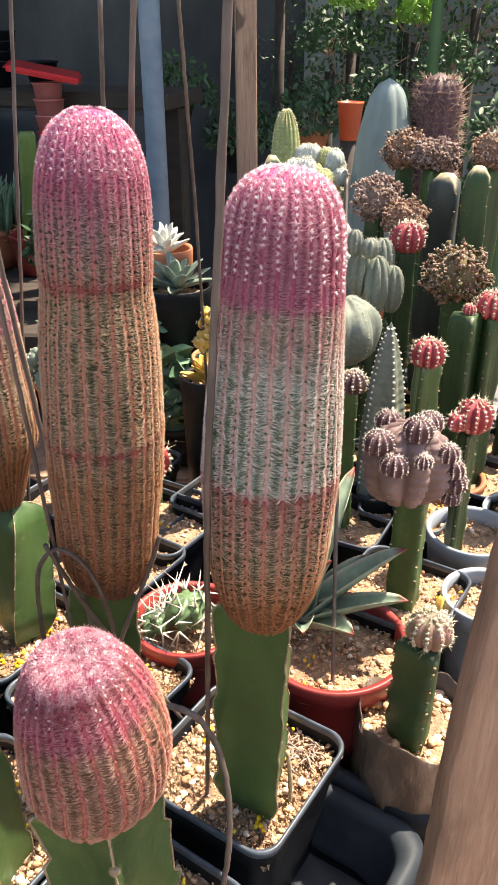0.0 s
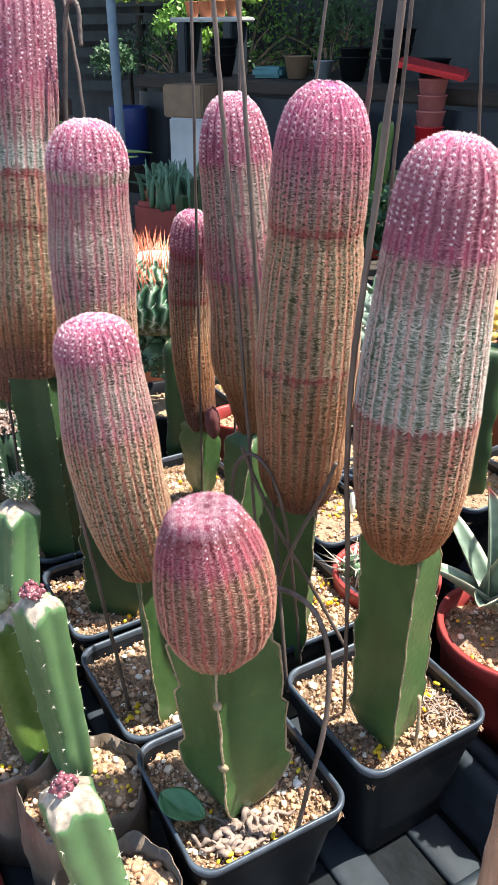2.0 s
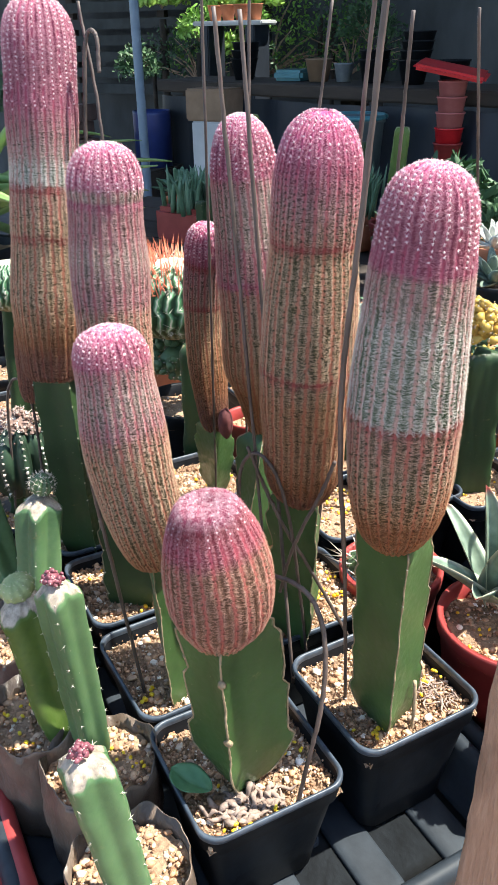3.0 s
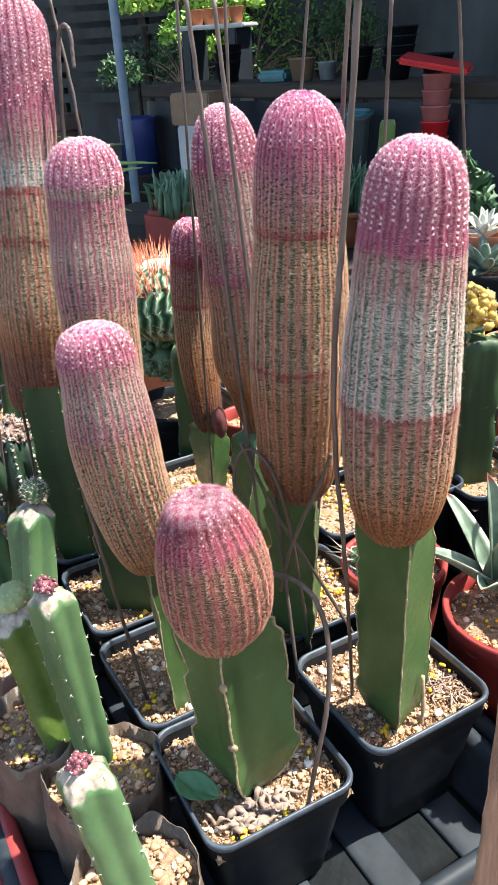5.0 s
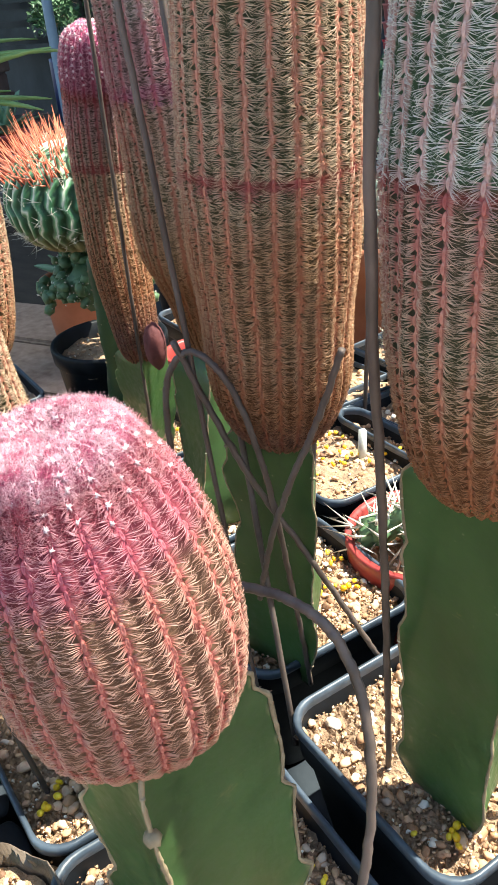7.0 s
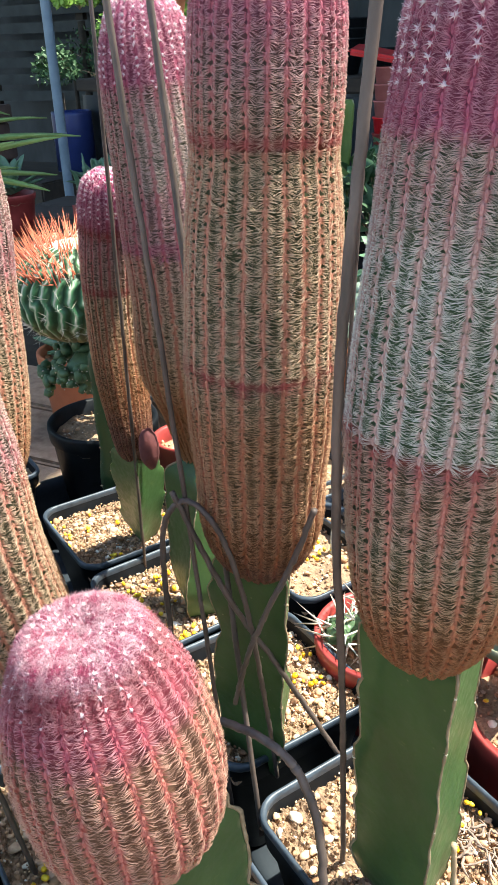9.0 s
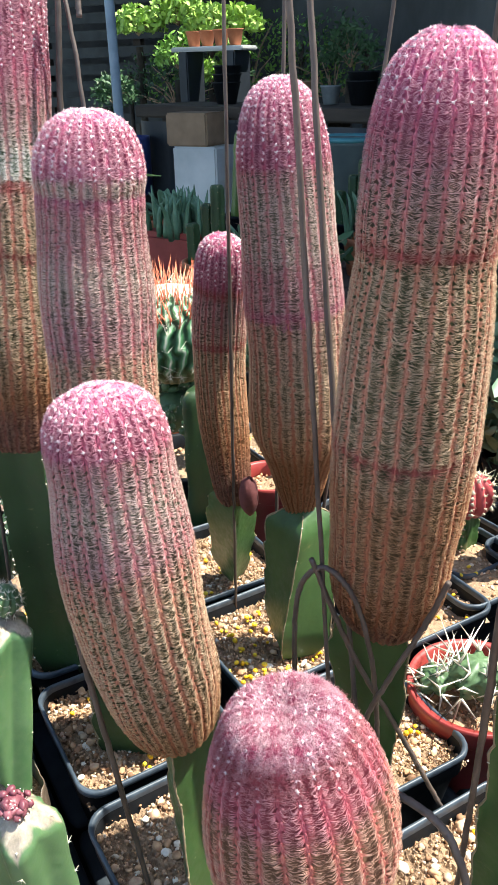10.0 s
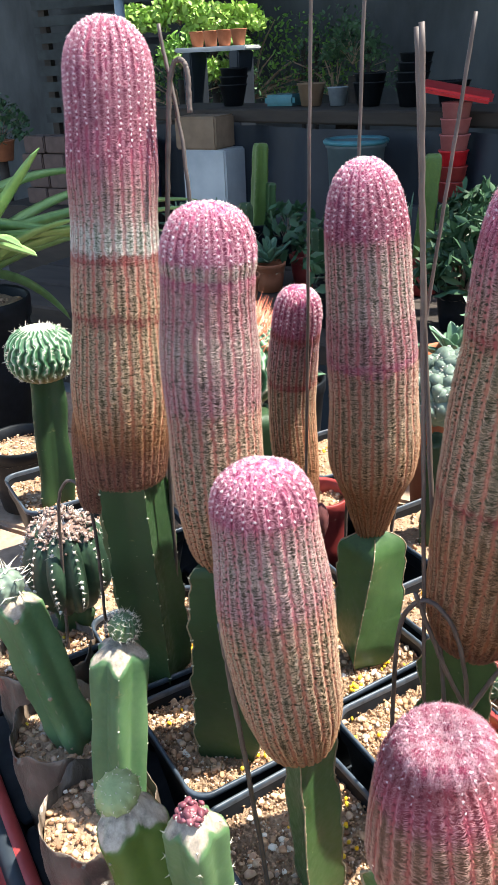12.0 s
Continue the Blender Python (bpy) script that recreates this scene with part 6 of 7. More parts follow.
round_pot((-0.287, 0.634, 0.004), 0.03, 0.095, red_plastic, "round red plastic pot standing behind the small cactus", seed=92, n=120, yellow=0)
square_pot((-0.318, 0.728, 0.004), -31, half=0.046, seed=90, yellow=6, n=200)
square_pot((-0.445, 0.535, 0.004), -31, half=0.046, height=0.08, seed=91, yellow=6, n=260)
graft((-0.31, 0.57, 0.004), 0.2, 0.022, "broad dark green stock leaning behind the small cactus", 0, 90, stem_dark)

# aloe with long arching leaves
round_pot((-0.85, 0.76, 0.004), 0.07, 0.2, black_plastic, "large round black pot with an aloe", seed=91, n=120, yellow=0)
aloe = thing("aloe", (-0.85, 0.76, 0.25), "large aloe with long arching pale green leaves", "aloe")
r0 = np.random.default_rng(3)
for k in range(34):
    v, f = leaf(r0.uniform(0.22, 0.32), 0.028, 0.008, r0.uniform(-0.5, 0.15), 0.6, 16)
    mrot = np.array(Euler((0, 0, k * 2.4)).to_matrix() @ Euler((0, -radians(r0.uniform(-12, 58)), 0)).to_matrix())
    piece("leaf", v @ mrot.T + (0, 0, -0.03 + 0.003 * k), f, leaf_aloe, aloe)

# tall columns at the back of the bench
round_pot((0.148, 1.15, 0.004), 0.07, 0.12, clay, "round terracotta pot holding a cactus", seed=92, n=80, yellow=0)
blue = thing("column_cactus", (0.148, 1.15, 0.11), "thick powdery blue-grey cactus tapering to a round top", "cactus")
q, a = np.linspace(0, 1, 44), np.linspace(0, 2 * math.pi, 72, endpoint=False)
Q, A = np.meshgrid(q, a, indexing="ij")
R = 0.052 * np.sqrt(np.maximum(0, 1 - np.maximum(0, (Q - 0.68) / 0.32) ** 2.2)) * (1 - 0.4 * np.minimum(Q, 0.85) ** 1.3) * (0.86 + 0.14 * np.abs(np.cos(4 * A)) ** 0.6) + 0.0005
P = np.stack([R * np.cos(A) + 0.004 * Q, R * np.sin(A), 0.306 * Q], -1)
piece("body", P.reshape(-1, 3), grid_faces(44, 72, True, (True, True)), powder_blue, blue)
pts = np.concatenate([P[np.arange(6, 42, 3), 9 * w] for w in range(8)])
v, f = lumps(pts, np.full(len(pts), 0.0012), 0.3, OCTA)
piece("wool_dotting", v, f, star_grey, blue, "small grey areoles in rows", kind="stuff")

round_pot((0.218, 1.15, 0.004), 0.06, 0.12, black_plastic, "round black pot holding a cactus", seed=93, n=80, yellow=0)
brown = thing("column_cactus", (0.217, 1.15, 0.11), "dark brown densely spined columnar cactus", "cactus")
R = 0.0315 * np.sqrt(np.maximum(0, 1 - np.maximum(0, (Q - 0.88) / 0.12) ** 2.2)) * (0.9 + 0.1 * np.abs(np.cos(7 * A))) + 0.0005
P = np.stack([R * np.cos(A), R * np.sin(A), 0.312 * Q], -1)
piece("body", P.reshape(-1, 3), grid_faces(44, 72, True, (True, True)), mauve_dark, brown)
k = r0.integers(0, 43 * 72, 5200)
root = P.reshape(-1, 3)[k] + r0.normal(size=(5200, 3)) * 0.0008
out = root * (1, 1, 0) / 0.034 + (0, 0, 0.25) + r0.normal(size=(5200, 3)) * 0.45
v, f = spikes(root, out * 0.009, 0.00065)
piece("spine_coat", v, f, brown_spines, brown, "dense short brown spines", kind="stuff")

round_pot((0.03, 1.19, 0.004), 0.08, 0.2, clay, "wide terracotta bowl holding a cactus", seed=94, n=80, yellow=0)
rib_ball("column_cactus", "short yellow-green woolly columnar cactus", (0.018, 1.2, 0.295), 0.0215, 3.7, flesh_lime, 16, 0.08, 26, 0.0011, cream_wool, low=-1.2)
wing_stock("stock", "dark green columnar stock under the woolly globes", (0.062, 1.17, 0.004), (0.062, 1.17, 0.25), 0.03, 0.03, 0, stem_dark, 96, wings=4, deep=0.3)
for k in range(20):
    d = r0.normal(size=3)
    d /= np.linalg.norm(d)
    rib_ball("cluster_cactus", ["small pale grey woolly globe in a cluster", "small yellow-green woolly globe in a cluster"][k % 4 == 0], (0.062 + 0.036 * d[0], 1.17 + 0.028 * d[1], 0.285 + 0.034 * d[2]), 0.0145 * r0.uniform(0.75, 1.15), 1.05, flesh_lime if k % 4 == 0 else silver, 14, 0.05, 6, 0.0012, cream_wool, "pale globes")


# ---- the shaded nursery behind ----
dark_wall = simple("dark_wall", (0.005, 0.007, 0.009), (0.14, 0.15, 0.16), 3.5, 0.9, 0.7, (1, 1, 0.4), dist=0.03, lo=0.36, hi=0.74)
dark_wood = simple("dark_brown_wood", (0.015, 0.011, 0.009), (0.065, 0.048, 0.037), 40, 0.85, 0.4, (0.2, 1, 1))
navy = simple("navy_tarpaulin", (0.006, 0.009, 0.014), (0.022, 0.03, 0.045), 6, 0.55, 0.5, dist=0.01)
blue_paint = simple("blue_paint", (0.1, 0.15, 0.22), (0.26, 0.34, 0.43), 20, 0.5, 0.15)
teal = simple("teal_plastic", (0.03, 0.13, 0.16), (0.07, 0.24, 0.28), 20, 0.4, 0.1)
white_board = simple("white_board", (0.3, 0.32, 0.34), (0.6, 0.6, 0.6), 8, 0.6, 0.1)
cardboard = simple("brown_card", (0.16, 0.1, 0.06), (0.3, 0.2, 0.13), 20, 0.85, 0.2)
brick_mat = simple("brick", (0.06, 0.037, 0.032), (0.14, 0.09, 0.075), 30, 0.9, 0.4)
pink_plastic = simple("faded_red_plastic", (0.36, 0.08, 0.08), (0.5, 0.2, 0.19), 25, 0.55, 0.1)

bright_red = simple("bright_red_plastic", (0.5, 0.012, 0.02), (0.72, 0.03, 0.04), 30, 0.35, 0.05)

wall = slab("wall_north", (-6, 4.4, -0.72), (4, 4.55, 2.2), dark_wall, "blotchy dark grey back wall", "wall", "structure")
# side wall out of view, added to keep light off the right
slab("wall_east", (2.6, 1.2, -0.72), (2.75, 4.4, 2.2), dark_wall, "unseen dark side wall added to hold back light", "wall", "structure")
# overhead sheets out of view, added as shade; their gaps let sun in
slab("roof", (-6, 1.3, 2.2), (0.45, 3.75, 2.26), dark_wall, "unseen opaque sheet added to shade the rear of the nursery", "roof", "structure")
slab("roof", (0.45, 2.15, 2.2), (1.3, 3.75, 2.26), dark_wall, "unseen opaque sheet added to shade the rear corner", "roof", "structure")
slab("roof", (-1.0, 3.75, 2.2), (0.7, 4.9, 2.26), dark_wall, "unseen opaque sheet added to shade the back wall", "roof", "structure")

# hazy plastic film hung along the back
film_mat = simple("hazy_plastic_film", (0.16, 0.18, 0.17), (0.42, 0.45, 0.43), 5, 0.6, 0.5, (1, 1, 0.3), dist=0.02)
g = np.linspace(0, 1, 60)
X, Z = np.meshgrid(g, np.linspace(0, 1, 14))
Y = 0.012 * np.sin(X * 47) + 0.008 * np.sin(X * 101 + Z * 3)
sheet = piece("plastic_curtain", np.stack([X * 1.9, Y, Z * 1.7], -1).reshape(-1, 3), grid_faces(14, 60, False), film_mat, None, at=(0.12, 4.36, -0.3))
tagged(sheet, "hazy pale plastic film curtain hanging before the wall", "curtain")

rear = thing("rear_bench", (-0.735, 1.39, 0.05), "dark wooden rear bench crowded with pots", "bench")
for k in range(5):
    bm = bmesh.new()
    bmesh.ops.create_cube(bm, size=1)
    for v in bm.verts:
        v.co = Vector((v.co.x * 1.03, v.co.y * 0.126 - 0.264 + 0.132 * k, v.co.z * 0.036 + 0.021 + 0.001 * (k % 2)))
    bmesh.ops.bevel(bm, geom=bm.edges[:], offset=0.004, segments=1, affect="EDGES")
    part("plank", bm, dark_wood, rear, smooth=False)
for x in (-0.46, 0.46):
    for y in (-0.28, 0.28):
        bm = bmesh.new()
        bmesh.ops.create_cube(bm, size=1)
        for v in bm.verts:
            v.co = Vector((v.co.x * 0.06 + x, v.co.y * 0.06 + y, v.co.z * 0.772 - 0.384))
        part("leg", bm, dark_wood, rear, smooth=False)


def block(name, label, lo, hi, material, category, bevel=0.006):
    return slab(name, lo, hi, material, label, category, "", bevel)


def cyl_thing(name, label, at, r0_, r1_, h, material, category, sides=28, lip=True):
    g = thing(name, at, label, category)
    a = np.linspace(0, 2 * math.pi, sides, endpoint=False)
    c = np.column_stack([np.cos(a), np.sin(a)])
    prof = [(r0_, 0), (r1_, h * 0.93), (r1_ * (1.06 if lip else 1), h * 0.94), (r1_ * (1.06 if lip else 1), h), (r1_ * 0.93, h), (r1_ * 0.88, h * 0.6)]
    v, f = loft([ring3(c * r, z) for r, z in prof])
    f += [list(range(sides))[::-1], [5 * sides + k for k in range(sides)]]
    piece("body", v, f, material, g)
    return g


# shelf with its clutter
shelf = thing("shelf", (-1.25, 2.8, 0.0), "dark wooden shelf loaded with nursery clutter", "shelf", turn=-13)
for nm, lo, hi in (("board", (-0.75, -0.16, 0.27), (1.0, 0.16, 0.315)), ("lower_board", (-0.75, -0.16, -0.4), (1.0, 0.16, -0.36)), ("upright_post", (-0.74, -0.03, -0.72), (-0.68, 0.03, 0.27)), ("upright_post", (0.1, -0.03, -0.72), (0.16, 0.03, 0.27)), ("upright_post", (0.93, -0.03, -0.72), (0.99, 0.03, 0.27))):
    bm = bmesh.new()
    bmesh.ops.create_cube(bm, size=1)
    for v in bm.verts:
        v.co = Vector(((hi[i] - lo[i]) * v.co[i] + (hi[i] + lo[i]) / 2 for i in range(3)))
    bmesh.ops.bevel(bm, geom=bm.edges[:], offset=0.006, segments=1, affect="EDGES")
    part(nm, bm, dark_wood, shelf, smooth=False)
n = 40
xs = np.linspace(-0.7, 0.95, n)
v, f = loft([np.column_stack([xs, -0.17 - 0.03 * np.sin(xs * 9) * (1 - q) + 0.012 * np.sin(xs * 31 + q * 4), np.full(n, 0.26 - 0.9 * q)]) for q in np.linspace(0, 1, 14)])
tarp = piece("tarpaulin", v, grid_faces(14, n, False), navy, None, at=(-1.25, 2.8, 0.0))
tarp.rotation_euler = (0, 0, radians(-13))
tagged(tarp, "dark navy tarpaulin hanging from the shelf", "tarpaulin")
block("seed_tray", "teal plastic seed tray on the shelf", (-1.45, 2.78, 0.317), (-1.33, 2.9, 0.355), teal, "tray", 0.01)
for x, y, n, lab in ((-1.62, 2.86, 3, "nested black nursery pot on the shelf"), (-1.04, 2.76, 2, "nested black nursery pot on the shelf"), (-0.88, 2.72, 4, "nested black nursery pot on the shelf"), (-0.74, 2.7, 1, "black nursery pot on the shelf")):
    for k in range(n):
        cyl_thing("plant_pot", lab, (x + 0.004 * k, y, 0.317 + 0.028 * k), 0.036, 0.052, 0.075, black_plastic, "pot")
cyl_thing("plant_pot", "yellowish round pot on the shelf", (-1.27, 2.8, 0.317), 0.035, 0.048, 0.075, cardboard, "pot")
cyl_thing("plant_pot", "dim grey plastic pot on the shelf", (-1.17, 2.8, 0.317), 0.025, 0.035, 0.06, grey_plastic, "pot")
tub = cyl_thing("tub", "grey-blue plastic tub with a pale blue rim by the shelf", (-0.95, 2.42, -0.02), 0.072, 0.088, 0.26, simple("tub_blue_grey", (0.05, 0.075, 0.085), (0.14, 0.18, 0.19), 12, 0.5, 0.1), "tub")
rim_v, rim_f = tube([(0.093 * math.cos(a), 0.093 * math.sin(a), 0) for a in np.linspace(0, 2 * math.pi, 33)], 0.008, 8)
piece("rim", rim_v, rim_f, teal, tub, "pale blue rolled rim", at=(0, 0, 0.26))
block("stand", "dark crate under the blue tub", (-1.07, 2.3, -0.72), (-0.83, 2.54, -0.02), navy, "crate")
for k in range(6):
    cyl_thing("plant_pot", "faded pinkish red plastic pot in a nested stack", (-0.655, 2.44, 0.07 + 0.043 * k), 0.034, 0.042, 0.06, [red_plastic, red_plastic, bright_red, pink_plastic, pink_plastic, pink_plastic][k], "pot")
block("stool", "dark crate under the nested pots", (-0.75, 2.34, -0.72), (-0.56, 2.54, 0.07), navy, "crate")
lid = block("washing_bowl", "shallow bright red plastic bowl on the nested pots", (-0.105, -0.09, -0.008), (0.105, 0.09, 0.008), bright_red, "bowl", 0.009)
lid.matrix_basis = pose(-0.66, 2.44, 0.372, 4, 11, 12)
block("box", "whitish board box standing on the floor", (-1.67, 2.55, -0.05), (-1.49, 2.7, 0.19), white_board, "box")
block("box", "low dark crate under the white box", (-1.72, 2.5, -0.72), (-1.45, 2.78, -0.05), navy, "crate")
block("box", "brown cardboard box on the white box", (-1.7, 2.56, 0.19), (-1.53, 2.7, 0.3), cardboard, "box")
cyl_thing("barrel", "small dark blue plastic barrel", (-1.95, 2.68, 0.0), 0.075, 0.075, 0.21, simple("barrel_blue", (0.01, 0.02, 0.1), (0.03, 0.05, 0.2), 20, 0.4, 0.1), "barrel", lip=False)
block("bench_low", "low grey block bench under the barrel", (-2.42, 2.35, -0.72), (-1.86, 2.85, 0.0), dark_wood, "bench")
for j in range(4):
    for k in range(2):
        block("brick", "loose reddish brick in a stack", (-2.3 + 0.105 * k + 0.02 * (j % 2), 2.4, 0.002 + 0.062 * j), (-2.2 + 0.105 * k + 0.02 * (j % 2), 2.5, 0.06 + 0.062 * j), brick_mat, "brick", 0.004)


def pole(name, label, x, y, r, material, z0=-0.72, z1=2.2):
    v, f = tube([(0, 0, 0), (0, 0, (z1 - z0) / 2), (0, 0, z1 - z0)], r, 16)
    ob = piece(name, v, f, material, None, at=(x, y, z0))
    return tagged(ob, label, "pole")


pole("steel_pole", "blue-grey painted steel pole", -1.625, 2.2, 0.015, blue_paint)
pole("steel_pole", "pale blue-grey steel pole", -0.288, 2.0, 0.025, blue_paint)
pole("steel_pole", "thin dark green steel pole", 0.42, 2.4, 0.016, leaf_dark)
pole("steel_pole", "dark green steel pole behind the columns", 0.36, 1.3, 0.014, leaf_dark)
upright("wooden_post", "straight pale wooden roof post", (-0.05, 1.5, -0.72), (-0.05, 1.5, 2.2), 0.034, 0.034, 8, rough_wood)

# pots and plants on the rear bench and around it
planter = block("planter", "long red plastic planter on the rear bench", (-0.9, 1.28, 0.092), (-0.76, 1.38, 0.165), red_plastic, "planter", 0.01)


def grass_tuft(name, label, at, n, h, spread, material, category="plant", w=0.006, seed=0):
    r0 = np.random.default_rng(seed)
    g = thing(name, at, label, category)
    vs, fs, c = [], [], 0
    for k in range(n):
        b0 = r0.normal(size=2) * spread
        d = r0.normal(size=2) * h * 0.25
        ln = smooth_line([(b0[0], b0[1], 0), (b0[0] + d[0] * 0.4, b0[1] + d[1] * 0.4, h * 0.6), (b0[0] + d[0], b0[1] + d[1], h * r0.uniform(0.75, 1.1))], 6)
        v, f = tube(ln, w * np.array([1, 1, 0.9, 0.75, 0.5, 0.1]) * 0.5, 5)
        vs.append((v, f))
    v, f = merge(vs)
    piece("blade_tuft", v, f, material, g, kind="stuff")
    return g


def bush(name, label, at, size, n, lw, ll, material, seed=0, category="plant", twig=True):
    """Leaves on thin twigs that spread from the base."""
    r0 = np.random.default_rng(seed)
    g = thing(name, at, label, category)
    p = r0.normal(size=(n, 3))
    p /= np.linalg.norm(p, axis=1)[:, None]
    p[:, 2] = np.abs(p[:, 2])
    p = p * np.asarray(size) * (r0.uniform(0.25, 1, (n, 1)) ** 0.5)
    q = r0.uniform(0, 1, n) < 0.9
    p = p[q]
    rot = random_turns(len(p))
    prof = np.array([(-0.5, 0, 0), (-0.2, 0.38, 0.05), (0.15, 0.42, 0.07), (0.5, 0, -0.08), (0.15, -0.42, 0.07), (-0.2, -0.38, 0.05), (0.0, 0, -0.03)]) * (ll, lw, ll * 0.6)
    v = np.einsum("nij,kj->nki", rot, prof) * r0.uniform(0.7, 1.25, (len(p), 1, 1)) + p[:, None]
    fan = np.array([[0, 1, 6], [1, 2, 6], [2, 3, 6], [3, 4, 6], [4, 5, 6], [5, 0, 6]])
    f = (fan[None] + (np.arange(len(p)) * 7)[:, None, None]).reshape(-1, 3)
    piece("foliage", v.reshape(-1, 3), f, material, g, kind="stuff")
    tw = [tube(smooth_line([(0, 0, -0.02), tuple(p[k] * (0.4, 0.4, 0.6)), tuple(p[k])], 6), np.linspace(0.004, 0.001, 6) * max(size) * 3, 5) for k in range(0, len(p), max(1, len(p) // 14))]
    v, f = merge(tw)
    piece("twig_frame", v, f, wood, g, kind="stuff")
    return g


grass_tuft("planter_seedlings", "upright green cactus seedlings filling the planter", (-0.83, 1.33, 0.16), 60, 0.075, 0.03, leaf_green, w=0.011, seed=1)
POTTED = [(-0.68, 1.3, 0.03), (-0.63, 1.36, 0.034), (-0.56, 1.3, 0.036), (-0.86, 1.6, 0.034), (-0.5, 1.42, 0.04), (-0.42, 1.38, 0.04), (-0.74, 1.5, 0.035), (-0.58, 1.55, 0.04), (-0.95, 1.45, 0.04), (-0.36, 1.5, 0.04), (-0.3, 1.2, 0.04), (-0.48, 1.15, 0.04), (-0.66, 1.14, 0.04), (-1.05, 1.3, 0.045), (-0.29, 1.42, 0.04)]
for k, (x, y, r) in enumerate(POTTED):
    round_pot((x, y, 0.092), r, r * 1.7, [clay, red_plastic, black_plastic, black_plastic][k % 4], ["terracotta pot on the rear bench", "red plastic pot on the rear bench", "black plastic pot on the rear bench", "black plastic pot on the rear bench"][k % 4], seed=120 + k, n=60, yellow=0, group="rear bench pots")
    zt = 0.092 + r * 1.6
    kind = k % 5
    if k in (9, 10, 14):
        bush("leafy_plant", "tall dark green leafy plant in a pot", (x, y, zt), (0.075, 0.06, 0.12), 420, 0.011, 0.032, leaf_dark, seed=k)
    elif k in (3, 5):
        wing_stock("column_cactus", "bright green columnar cactus with side branch", (x, y, zt - 0.01), (x + 0.012, y, zt + 0.17), 0.022, 0.018, 30 * k, stem_lime, 140 + k, wings=4, deep=0.35, nodes=8, wave=0.03, category="cactus")
        wing_stock("column_cactus", "short green side column", (x + 0.03, y, zt - 0.01), (x + 0.034, y, zt + 0.09), 0.013, 0.012, 30 * k, stem_green, 150 + k, wings=4, deep=0.35, nodes=5, wave=0.03, category="cactus")
    elif kind in (0, 3):
        rosette("succulent", "grey-green succulent rosette in a pot", (x, y, zt), 13, r * 1.9, r * 0.75, leaf_green, "succulent", seed=k)
    elif kind == 1:
        bush("leafy_plant", "dark green leafy plant in a pot", (x, y, zt), (r * 1.7, r * 1.7, r * 2.2), 90, 0.014, 0.028, leaf_dark, seed=k)
    elif kind == 2:
        for j in range(3):
            wing_stock("column_cactus", "grey-green columnar cactus in a pot", (x + 0.022 * (j - 1), y + 0.01 * (j % 2), zt - 0.01), (x + 0.024 * (j - 1), y + 0.01 * (j % 2), zt + 0.06 + 0.03 * j), 0.013, 0.012, 0, stem_dark, 160 + k + j, wings=6, deep=0.2, nodes=6, wave=0.02, category="cactus")
    else:
        grass_tuft("succulent", "spiky green plant in a pot", (x, y, zt), 36, 0.09, 0.014, leaf_green, w=0.007, seed=k)

# rosettes and low plants between the benches
for k, (x, y, z, r, mt) in enumerate(((-0.113, 0.94, 0.2, 0.05, flesh_grey), (-0.133, 1.0, 0.23, 0.04, flesh_woolly), (-0.184, 1.04, 0.22, 0.045, leaf_green), (-0.05, 0.86, 0.14, 0.045, leaf_green), (0.01, 0.93, 0.15, 0.05, leaf_green), (-0.24, 0.93, 0.15, 0.05, leaf_green), (-0.42, 0.85, 0.12, 0.05, leaf_green), (-0.52, 0.78, 0.1, 0.05, leaf_green), (-0.06, 0.73, 0.17, 0.03, flesh_yellow))):
    round_pot((x, y, 0.004), r * 0.85, z - 0.004, [black_plastic, clay][k % 2], ["round black pot with a rosette", "terracotta pot with a rosette"][k % 2], seed=170 + k, n=60, yellow=0)
    rosette("succulent", ["pale grey rosette succulent in a pot", "green rosette succulent in a pot"][k % 2], (x, y, z - 0.01), 18, r, r * 0.42, mt, "succulent", seed=30 + k)

for k, (x, y, h, w) in enumerate(((-0.15, 0.915, 0.16, 0.045), (-0.2, 0.985, 0.2, 0.05), (-0.11, 0.865, 0.1, 0.04))):
    round_pot((x, y, 0.004), 0.034, 0.05, black_plastic, "small black pot with a leafy succulent", seed=190 + k, n=40, yellow=0)
    bush("succulent", "dark green fleshy-leaved succulent in a black pot", (x, y, 0.05), (w, w, h), 190, 0.016, 0.03, leaf_green, seed=400 + k, category="succulent")

